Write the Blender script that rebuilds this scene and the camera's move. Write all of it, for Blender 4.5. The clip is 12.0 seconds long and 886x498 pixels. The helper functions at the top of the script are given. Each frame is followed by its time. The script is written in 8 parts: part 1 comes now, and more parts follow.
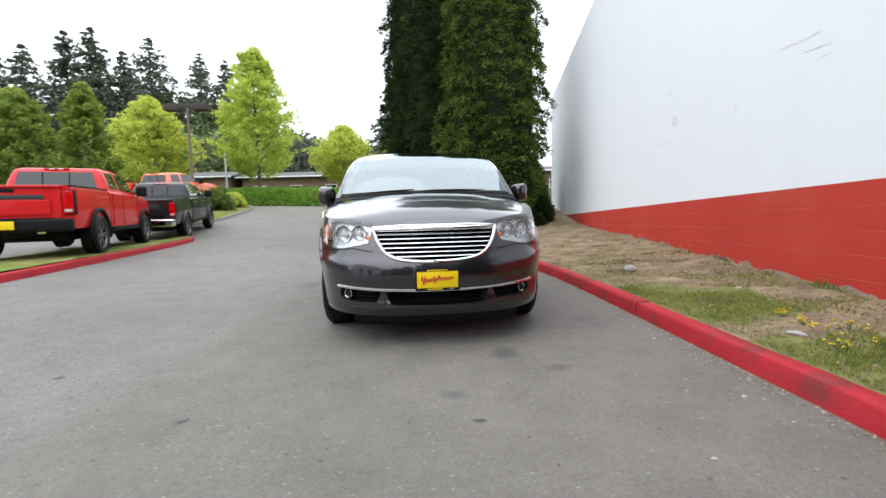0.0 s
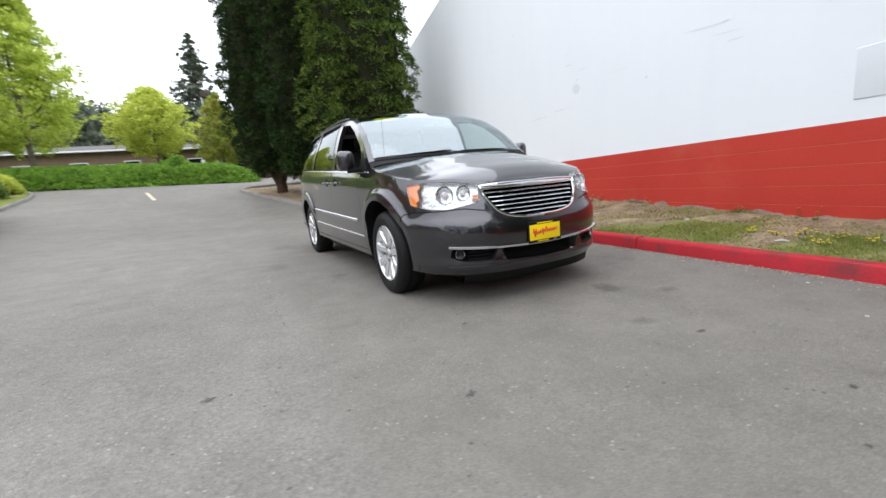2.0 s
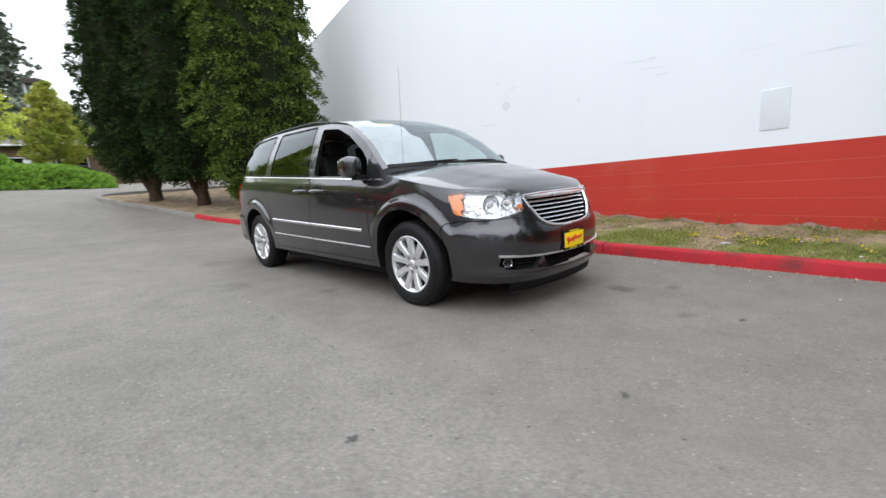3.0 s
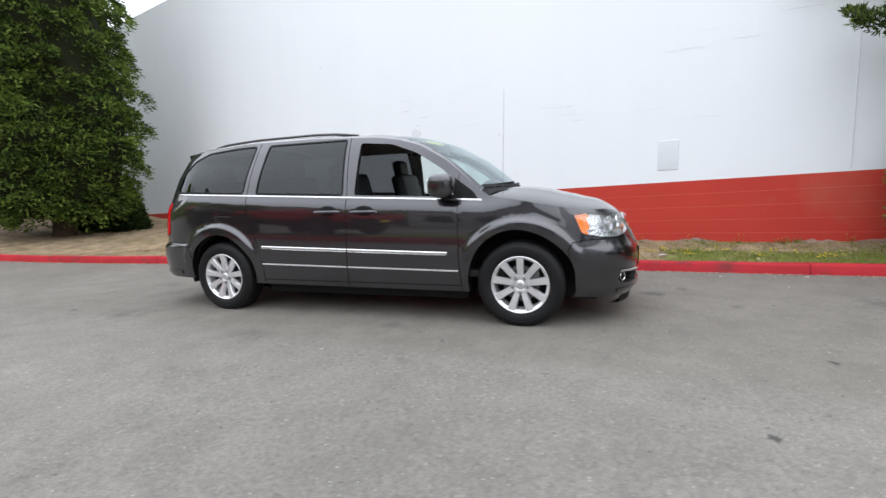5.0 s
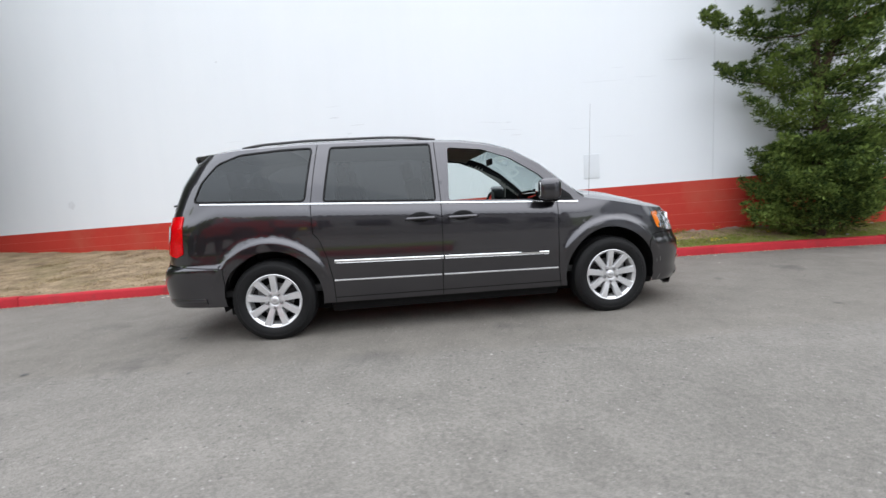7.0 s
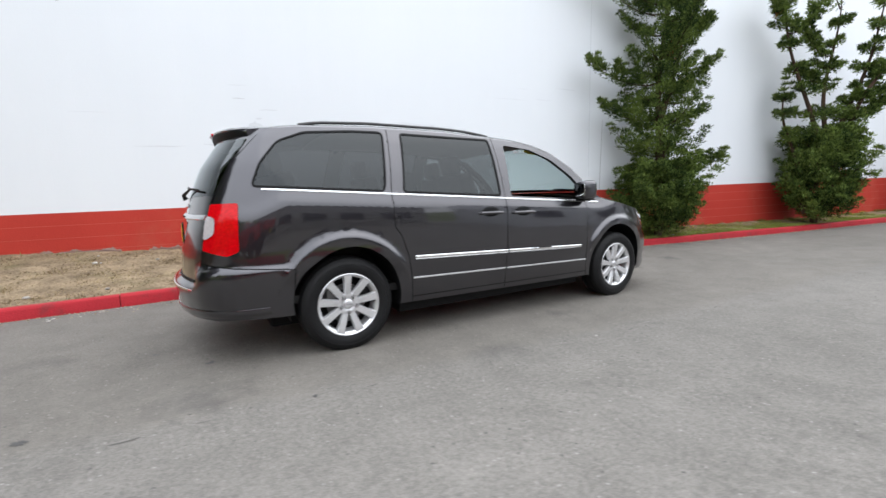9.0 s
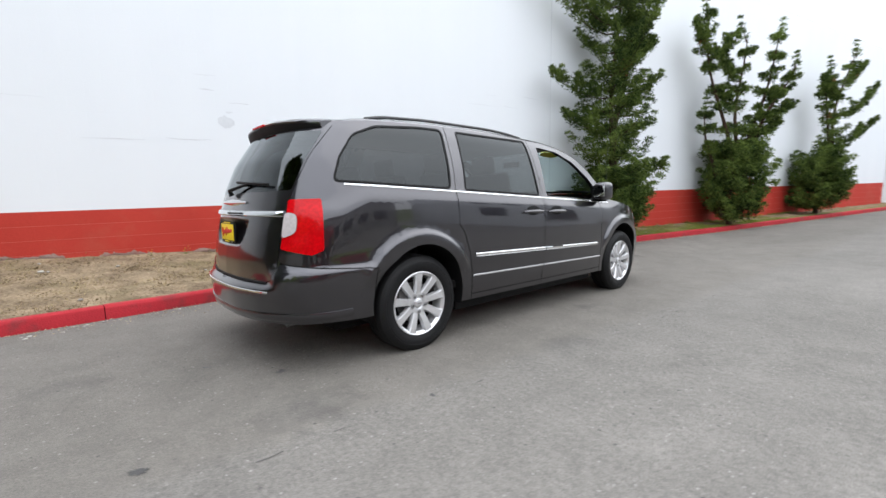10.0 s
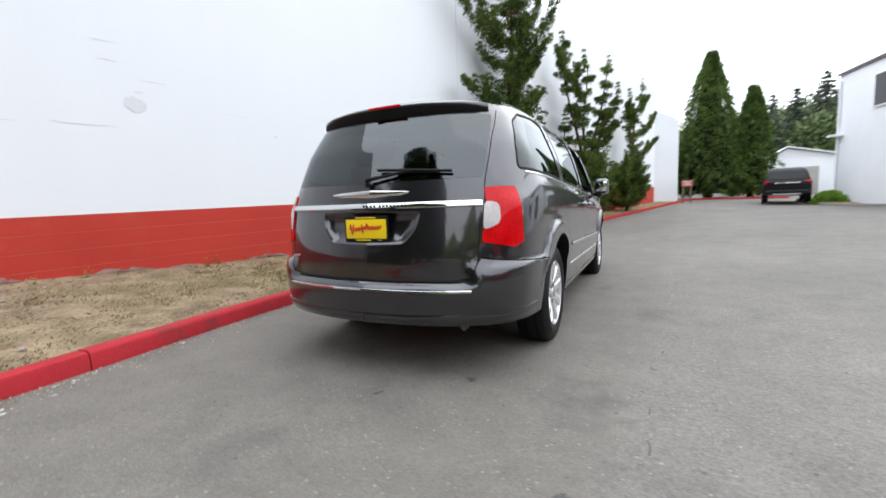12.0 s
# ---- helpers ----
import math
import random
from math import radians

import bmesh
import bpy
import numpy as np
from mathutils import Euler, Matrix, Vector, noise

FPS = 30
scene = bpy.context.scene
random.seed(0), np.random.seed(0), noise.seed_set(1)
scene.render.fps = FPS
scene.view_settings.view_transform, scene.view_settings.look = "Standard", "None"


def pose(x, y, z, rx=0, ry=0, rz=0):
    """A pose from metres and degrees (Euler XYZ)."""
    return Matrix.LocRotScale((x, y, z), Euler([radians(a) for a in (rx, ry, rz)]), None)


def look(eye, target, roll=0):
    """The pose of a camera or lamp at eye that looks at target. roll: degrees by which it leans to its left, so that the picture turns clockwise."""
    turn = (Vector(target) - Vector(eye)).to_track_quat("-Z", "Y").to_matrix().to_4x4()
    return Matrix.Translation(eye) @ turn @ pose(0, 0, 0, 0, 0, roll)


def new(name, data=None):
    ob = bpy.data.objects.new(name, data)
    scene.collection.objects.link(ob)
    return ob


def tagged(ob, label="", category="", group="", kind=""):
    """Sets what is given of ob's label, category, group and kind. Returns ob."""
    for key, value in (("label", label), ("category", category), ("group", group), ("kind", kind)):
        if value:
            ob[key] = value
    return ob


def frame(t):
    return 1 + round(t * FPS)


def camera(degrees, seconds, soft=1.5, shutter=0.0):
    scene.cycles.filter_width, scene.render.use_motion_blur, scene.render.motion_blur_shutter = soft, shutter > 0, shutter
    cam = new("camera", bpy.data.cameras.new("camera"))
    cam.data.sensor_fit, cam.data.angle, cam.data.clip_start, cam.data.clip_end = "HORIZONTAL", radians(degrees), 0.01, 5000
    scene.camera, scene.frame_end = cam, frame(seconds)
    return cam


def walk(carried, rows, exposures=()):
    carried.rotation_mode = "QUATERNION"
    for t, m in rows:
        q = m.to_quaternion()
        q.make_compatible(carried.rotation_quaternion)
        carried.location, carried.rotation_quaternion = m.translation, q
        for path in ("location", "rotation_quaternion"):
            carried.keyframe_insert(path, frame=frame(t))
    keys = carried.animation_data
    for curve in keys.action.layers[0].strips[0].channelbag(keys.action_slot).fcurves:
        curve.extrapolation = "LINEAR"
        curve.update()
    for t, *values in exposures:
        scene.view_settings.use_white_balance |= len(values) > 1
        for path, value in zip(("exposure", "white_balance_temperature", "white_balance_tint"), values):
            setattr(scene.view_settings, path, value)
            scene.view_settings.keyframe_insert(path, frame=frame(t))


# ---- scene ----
cam = camera(92.0, 12.0, soft=1.5, shutter=0.4)
METRES, EYE, TILT, LEAN, TURN = 13.946, 0.955, 0.0, 0.0, -1.5
ROWS = [
    (0.0, 0.0, 0.0, 0.0, -0.11, -4.51, 1.44),
    (0.5, -0.0298, -0.0062, 0.0002, -4.68, -4.93, 4.26),
    (1.0, -0.0644, -0.0001, 0.0013, -9.69, -7.42, 5.07),
    (1.5, -0.1042, 0.007, 0.002, -17.4, -6.86, 4.55),
    (2.0, -0.1431, 0.0257, 0.001, -23.24, -9.66, 4.71),
    (2.5, -0.1811, 0.0451, 0.0036, -32.92, -8.79, 3.25),
    (3.0, -0.2163, 0.0746, 0.0064, -39.46, -9.47, 3.53),
    (3.5, -0.2484, 0.1068, 0.0094, -48.25, -7.96, 3.36),
    (5.5, -0.3352, 0.2656, 0.0116, -72.03, -7.91, 2.94),
    (6.0, -0.3474, 0.3083, 0.0128, -78.06, -8.16, 4.23),
    (6.5, -0.3538, 0.3516, 0.0146, -83.75, -7.03, 4.23),
    (7.0, -0.3586, 0.3936, 0.0145, -90.47, -6.75, 3.44),
    (9.0, -0.3216, 0.5527, 0.0142, -115.79, -7.06, 1.23),
    (9.5, -0.3017, 0.5881, 0.0128, -118.11, -7.78, 1.32),
    (10.0, -0.2823, 0.6224, 0.0116, -126.27, -6.59, 0.8),
    (10.5, -0.2557, 0.6521, 0.0096, -130.66, -8.56, 0.28),
    (11.0, -0.2279, 0.679, 0.0074, -138.4, -7.57, -0.33),
    (11.5, -0.1943, 0.7039, 0.0063, -143.1, -9.42, 1.54),
    (12.0, -0.16, 0.7246, 0.0064, -149.31, -6.08, 1.98),
]
walk(cam, [(t, pose(0, 0, EYE, TILT, LEAN, TURN) @ pose(METRES * x, METRES * y, METRES * z, 90 + pitch, roll, yaw)) for t, x, y, z, yaw, pitch, roll in ROWS])

# ---- light: a bright overcast sky ----
world = bpy.data.worlds.new("overcast")
scene.world = world
world.use_nodes = True
wn, wl = world.node_tree.nodes, world.node_tree.links
wn.clear()
w_out = wn.new("ShaderNodeOutputWorld")
w_bg = wn.new("ShaderNodeBackground")
w_sky = wn.new("ShaderNodeTexSky")
w_sky.sky_type = "NISHITA"
w_sky.sun_disc = False
SUN_EL, SUN_AZ = 58.0, 215.0
w_sky.sun_elevation, w_sky.sun_rotation = radians(SUN_EL), radians(SUN_AZ)
w_sky.dust_density = 6.0
w_sky.air_density = 1.0
w_scale = wn.new("ShaderNodeVectorMath")
w_scale.operation = "SCALE"
w_scale.inputs["Scale"].default_value = 0.09
w_noise = wn.new("ShaderNodeTexNoise")
w_noise.inputs["Scale"].default_value = 2.2
w_noise.inputs["Detail"].default_value = 4.0
w_tc = wn.new("ShaderNodeTexCoord")
w_sep = wn.new("ShaderNodeSeparateXYZ")
w_add = wn.new("ShaderNodeMath")
w_add.operation = "MULTIPLY_ADD"
w_add.inputs[1].default_value = 0.16
# an overcast sky is about three times as bright overhead as at the horizon
w_ramp = wn.new("ShaderNodeValToRGB")
w_ramp.color_ramp.elements[0].position, w_ramp.color_ramp.elements[0].color = 0.06, (1.66, 1.74, 1.86, 1)
w_ramp.color_ramp.elements[1].position, w_ramp.color_ramp.elements[1].color = 1.0, (3.08, 3.25, 3.52, 1)
w_mix = wn.new("ShaderNodeMix")
w_mix.data_type = "RGBA"
w_mix.inputs["Factor"].default_value = 0.93
w_bg.inputs["Strength"].default_value = 1.0
wl.new(w_tc.outputs["Generated"], w_noise.inputs["Vector"])
wl.new(w_tc.outputs["Generated"], w_sep.inputs[0])
wl.new(w_noise.outputs["Fac"], w_add.inputs[0])
wl.new(w_sep.outputs["Z"], w_add.inputs[2])
wl.new(w_add.outputs[0], w_ramp.inputs["Fac"])
wl.new(w_sky.outputs["Color"], w_scale.inputs[0])
wl.new(w_scale.outputs["Vector"], w_mix.inputs["A"])
wl.new(w_ramp.outputs["Color"], w_mix.inputs["B"])
wl.new(w_mix.outputs["Result"], w_bg.inputs["Color"])
wl.new(w_bg.outputs["Background"], w_out.inputs["Surface"])

sun = new("sun", bpy.data.lights.new("sun", "SUN"))
sun.data.energy = 0.7
sun.data.angle = radians(90)
sun.data.color = (1.0, 0.97, 0.92)
sun.matrix_world = look((math.sin(radians(SUN_AZ)) * 40, math.cos(radians(SUN_AZ)) * 40, 40 * math.tan(radians(SUN_EL))), (0, 0, 0))
scene.view_settings.exposure = 0.0


# ---- materials ----
def node_mat(name):
    m = bpy.data.materials.new(name)
    m.use_nodes = True
    nt = m.node_tree
    return m, nt, nt.nodes["Principled BSDF"]


def surf(name, c1, c2=None, scale=4.0, rough=0.7, bump=0.0, fine=60.0, metal=0.0, coat=0.0, island=0.0, spec=0.5, coat_ior=1.5, coat_rough=0.02, place=False, stain=None, stain_scale=0.6, obj_random=0.0, sub=0.0, span=(0.3, 0.7)):
    """A painted, natural or moulded surface: two colours in broad noise, fine grain, bump and optional stains."""
    m, nt, p = node_mat(name)
    n, l = nt.nodes, nt.links
    c2 = c2 or tuple(v * 0.8 for v in c1)
    tc = n.new("ShaderNodeTexCoord")
    big = n.new("ShaderNodeTexNoise")
    big.inputs["Scale"].default_value = scale
    big.inputs["Detail"].default_value = 5.0
    small = n.new("ShaderNodeTexNoise")
    small.inputs["Scale"].default_value = fine
    small.inputs["Detail"].default_value = 3.0
    where = n.new("ShaderNodeNewGeometry").outputs["Position"] if place else tc.outputs["Object"]
    l.new(where, big.inputs["Vector"])
    l.new(where, small.inputs["Vector"])
    add = n.new("ShaderNodeMath")
    add.operation = "MULTIPLY_ADD"
    add.inputs[1].default_value = 0.45
    l.new(small.outputs["Fac"], add.inputs[0])
    half = n.new("ShaderNodeMath")
    half.operation = "MULTIPLY"
    half.inputs[1].default_value = 0.55
    l.new(big.outputs["Fac"], half.inputs[0])
    l.new(half.outputs[0], add.inputs[2])
    last = add.outputs[0]
    if island or obj_random:
        src = n.new("ShaderNodeNewGeometry").outputs["Random Per Island"] if island else n.new("ShaderNodeObjectInfo").outputs["Random"]
        k = n.new("ShaderNodeMath")
        k.operation = "MULTIPLY_ADD"
        k.inputs[1].default_value = island or obj_random
        l.new(src, k.inputs[0])
        off = n.new("ShaderNodeMath")
        off.operation = "SUBTRACT"
        off.inputs[1].default_value = (island or obj_random) / 2
        l.new(last, off.inputs[0])
        l.new(off.outputs[0], k.inputs[2])
        last = k.outputs[0]
    ramp = n.new("ShaderNodeValToRGB")
    ramp.color_ramp.elements[0].position, ramp.color_ramp.elements[0].color = span[0], (*c2, 1)
    ramp.color_ramp.elements[1].position, ramp.color_ramp.elements[1].color = span[1], (*c1, 1)
    l.new(last, ramp.inputs["Fac"])
    colour = ramp.outputs["Color"]
    if stain:
        sn = n.new("ShaderNodeTexNoise")
        sn.inputs["Scale"].default_value = stain_scale
        sn.inputs["Detail"].default_value = 7.0
        sn.inputs["Roughness"].default_value = 0.65
        l.new(where, sn.inputs["Vector"])
        sr = n.new("ShaderNodeMapRange")
        sr.inputs["From Min"].default_value, sr.inputs["From Max"].default_value = 0.52, 0.72
        l.new(sn.outputs["Fac"], sr.inputs["Value"])
        mx = n.new("ShaderNodeMix")
        mx.data_type = "RGBA"
        l.new(sr.outputs["Result"], mx.inputs["Factor"])
        l.new(colour, mx.inputs["A"])
        mx.inputs["B"].default_value = (*stain, 1)
        colour = mx.outputs["Result"]
    l.new(colour, p.inputs["Base Color"])
    p.inputs["Roughness"].default_value = rough
    p.inputs["Metallic"].default_value = metal
    p.inputs["Coat Weight"].default_value = coat
    p.inputs["Coat Roughness"].default_value = coat_rough
    p.inputs["Coat IOR"].default_value = coat_ior
    p.inputs["Specular IOR Level"].default_value = spec
    if sub:
        tl = n.new("ShaderNodeBsdfTranslucent")
        l.new(colour, tl.inputs["Color"])
        ms = n.new("ShaderNodeMixShader")
        ms.inputs["Fac"].default_value = sub
        l.new(p.outputs["BSDF"], ms.inputs[1])
        l.new(tl.outputs["BSDF"], ms.inputs[2])
        l.new(ms.outputs["Shader"], n["Material Output"].inputs["Surface"])
    if bump:
        b = n.new("ShaderNodeBump")
        b.inputs["Strength"].default_value = bump
        b.inputs["Distance"].default_value = 0.01
        l.new(small.outputs["Fac"], b.inputs["Height"])
        l.new(b.outputs["Normal"], p.inputs["Normal"])
    return m


def glass(name, tint, rough=0.0, r0=0.055, gloss=(1.0, 1.0, 1.0)):
    """A thin pane: tinted see-through, with a gloss that grows towards grazing angles."""
    m, nt, p = node_mat(name)
    n, l = nt.nodes, nt.links
    n.remove(p)
    out = n["Material Output"]
    tr = n.new("ShaderNodeBsdfTransparent")
    tr.inputs["Color"].default_value = (*tint, 1)
    gl = n.new("ShaderNodeBsdfGlossy")
    gl.inputs["Roughness"].default_value = rough
    gl.inputs["Color"].default_value = (*gloss, 1)
    lw = n.new("ShaderNodeLayerWeight")
    lw.inputs["Blend"].default_value = 0.5
    pw = n.new("ShaderNodeMath")
    pw.operation = "POWER"
    pw.inputs[1].default_value = 5.0
    l.new(lw.outputs["Facing"], pw.inputs[0])
    fr = n.new("ShaderNodeMath")
    fr.operation = "MULTIPLY_ADD"
    fr.inputs[1].default_value = 1.0 - r0
    fr.inputs[2].default_value = r0
    l.new(pw.outputs[0], fr.inputs[0])
    mx = n.new("ShaderNodeMixShader")
    l.new(fr.outputs[0], mx.inputs["Fac"])
    l.new(tr.outputs["BSDF"], mx.inputs[1])
    l.new(gl.outputs["BSDF"], mx.inputs[2])
    l.new(mx.outputs["Shader"], out.inputs["Surface"])
    return m


def asphalt_mat():
    m, nt, p = node_mat("worn asphalt")
    n, l = nt.nodes, nt.links
    tc = n.new("ShaderNodeTexCoord")

    def tex(kind, scale, **kw):
        t = n.new(kind)
        t.inputs["Scale"].default_value = scale
        for k, v in kw.items():
            t.inputs[k].default_value = v
        l.new(tc.outputs["Object"], t.inputs["Vector"])
        return t

    def ramp(src, a, ca, b, cb):
        r = n.new("ShaderNodeValToRGB")
        r.color_ramp.elements[0].position, r.color_ramp.elements[0].color = a, (*ca, 1)
        r.color_ramp.elements[1].position, r.color_ramp.elements[1].color = b, (*cb, 1)
        l.new(src, r.inputs["Fac"])
        return r.outputs["Color"]

    def mix(kind, fac, a, b):
        x = n.new("ShaderNodeMix")
        x.data_type, x.blend_type = "RGBA", kind
        if isinstance(fac, float):
            x.inputs["Factor"].default_value = fac
        else:
            l.new(fac, x.inputs["Factor"])
        l.new(a, x.inputs["A"])
        if isinstance(b, tuple):
            x.inputs["B"].default_value = (*b, 1)
        else:
            l.new(b, x.inputs["B"])
        return x.outputs["Result"]

    broad = tex("ShaderNodeTexNoise", 0.35, Detail=6.0, Roughness=0.6)
    mid = tex("ShaderNodeTexNoise", 3.0, Detail=6.0, Roughness=0.65)
    fine = tex("ShaderNodeTexNoise", 160.0, Detail=2.0)
    stones = tex("ShaderNodeTexVoronoi", 58.0)
    chips = tex("ShaderNodeTexVoronoi", 34.0)
    col = ramp(broad.outputs["Fac"], 0.3, (0.150, 0.142, 0.131), 0.72, (0.202, 0.191, 0.177))
    col = mix("MULTIPLY", 0.55, col, ramp(mid.outputs["Fac"], 0.3, (0.72, 0.72, 0.72), 0.7, (1.15, 1.15, 1.15)))
    col = mix("MULTIPLY", 0.6, col, ramp(fine.outputs["Fac"], 0.3, (0.6, 0.6, 0.6), 0.72, (1.35, 1.34, 1.32)))
    sel = n.new("ShaderNodeSeparateColor")
    l.new(stones.outputs["Color"], sel.inputs["Color"])
    thr = n.new("ShaderNodeMapRange")
    thr.inputs["From Min"].default_value, thr.inputs["From Max"].default_value = 0.95, 0.99
    l.new(sel.outputs["Red"], thr.inputs["Value"])
    near = n.new("ShaderNodeMapRange")
    near.inputs["From Min"].default_value, near.inputs["From Max"].default_value = 0.42, 0.30
    l.new(stones.outputs["Distance"], near.inputs["Value"])
    both = n.new("ShaderNodeMath")
    both.operation = "MULTIPLY"
    l.new(thr.outputs["Result"], both.inputs[0])
    l.new(near.outputs["Result"], both.inputs[1])
    col = mix("MIX", both.outputs[0], col, (0.275, 0.265, 0.25))
    sel2 = n.new("ShaderNodeSeparateColor")
    l.new(chips.outputs["Color"], sel2.inputs["Color"])
    thr2 = n.new("ShaderNodeMapRange")
    thr2.inputs["From Min"].default_value, thr2.inputs["From Max"].default_value = 0.98, 0.995
    l.new(sel2.outputs["Green"], thr2.inputs["Value"])
    near2 = n.new("ShaderNodeMapRange")
    near2.inputs["From Min"].default_value, near2.inputs["From Max"].default_value = 0.36, 0.24
    l.new(chips.outputs["Distance"], near2.inputs["Value"])
    both2 = n.new("ShaderNodeMath")
    both2.operation = "MULTIPLY"
    l.new(thr2.outputs["Result"], both2.inputs[0])
    l.new(near2.outputs["Result"], both2.inputs[1])
    col = mix("MIX", both2.outputs[0], col, (0.085, 0.082, 0.078))
    oil = tex("ShaderNodeTexNoise", 1.1, Detail=4.0, Roughness=0.55)
    oilm = n.new("ShaderNodeMapRange")
    oilm.inputs["From Min"].default_value, oilm.inputs["From Max"].default_value = 0.66, 0.78
    oilm.inputs["To Max"].default_value = 0.45
    l.new(oil.outputs["Fac"], oilm.inputs["Value"])
    col = mix("MIX", oilm.outputs["Result"], col, (0.085, 0.082, 0.08))
    # the older, coarser lane beyond the paving joint
    sx = n.new("ShaderNodeSeparateXYZ")
    l.new(tc.outputs["Object"], sx.inputs[0])
    edge = n.new("ShaderNodeMath")
    edge.operation = "MULTIPLY_ADD"
    edge.inputs[1].default_value = 0.5
    l.new(mid.outputs["Fac"], edge.inputs[0])
    l.new(sx.outputs["X"], edge.inputs[2])
    lane = n.new("ShaderNodeMapRange")
    lane.inputs["From Min"].default_value, lane.inputs["From Max"].default_value = -1.42, -1.58
    l.new(edge.outputs[0], lane.inputs["Value"])
    grit = tex("ShaderNodeTexNoise", 38.0, Detail=3.0, Roughness=0.7)
    coarse = mix("MULTIPLY", 1.0, col, ramp(grit.outputs["Fac"], 0.30, (0.80, 0.80, 0.79), 0.70, (1.22, 1.21, 1.20)))
    col = mix("MULTIPLY", 1.0, col, ramp(grit.outputs["Fac"], 0.30, (0.86, 0.845, 0.82), 0.70, (1.05, 1.03, 1.0)))
    col = mix("MIX", lane.outputs["Result"], col, coarse)
    # soaked-in stains
    wob = tex("ShaderNodeTexNoise", 6.0, Detail=5.0)
    for x, y, r, k in ((-1.54, 8.02, 0.30, 0.42), (0.50, 2.86, 0.16, 0.6), (0.45, 1.04, 0.22, 0.6), (0.75, 2.55, 0.10, 0.5), (-1.75, 6.1, 0.25, 0.25), (-1.2, 5.0, 0.16, 0.35), (0.1, 2.2, 0.10, 0.45), (-0.3, 9.1, 0.3, 0.2), (1.35, 3.6, 0.35, 0.25)):
        ds = n.new("ShaderNodeVectorMath")
        ds.operation = "DISTANCE"
        l.new(tc.outputs["Object"], ds.inputs[0])
        ds.inputs[1].default_value = (x, y, 0.0)
        dn = n.new("ShaderNodeMath")
        dn.operation = "MULTIPLY_ADD"
        dn.inputs[1].default_value = r * 1.6
        l.new(wob.outputs["Fac"], dn.inputs[0])
        l.new(ds.outputs["Value"], dn.inputs[2])
        mr = n.new("ShaderNodeMapRange")
        mr.inputs["From Min"].default_value, mr.inputs["From Max"].default_value = r * 1.75, r * 1.0
        mr.inputs["To Max"].default_value = k
        l.new(dn.outputs[0], mr.inputs["Value"])
        col = mix("MIX", mr.outputs["Result"], col, (0.055, 0.053, 0.052))
    l.new(col, p.inputs["Base Color"])
    p.inputs["Roughness"].default_value = 0.82
    p.inputs["Specular IOR Level"].default_value = 0.18
    b = n.new("ShaderNodeBump")
    b.inputs["Strength"].default_value = 0.55
    b.inputs["Distance"].default_value = 0.006
    hgt = n.new("ShaderNodeMath")
    hgt.operation = "ADD"
    l.new(fine.outputs["Fac"], hgt.inputs[0])
    l.new(stones.outputs["Distance"], hgt.inputs[1])
    l.new(hgt.outputs[0], b.inputs["Height"])
    l.new(b.outputs["Normal"], p.inputs["Normal"])
    return m


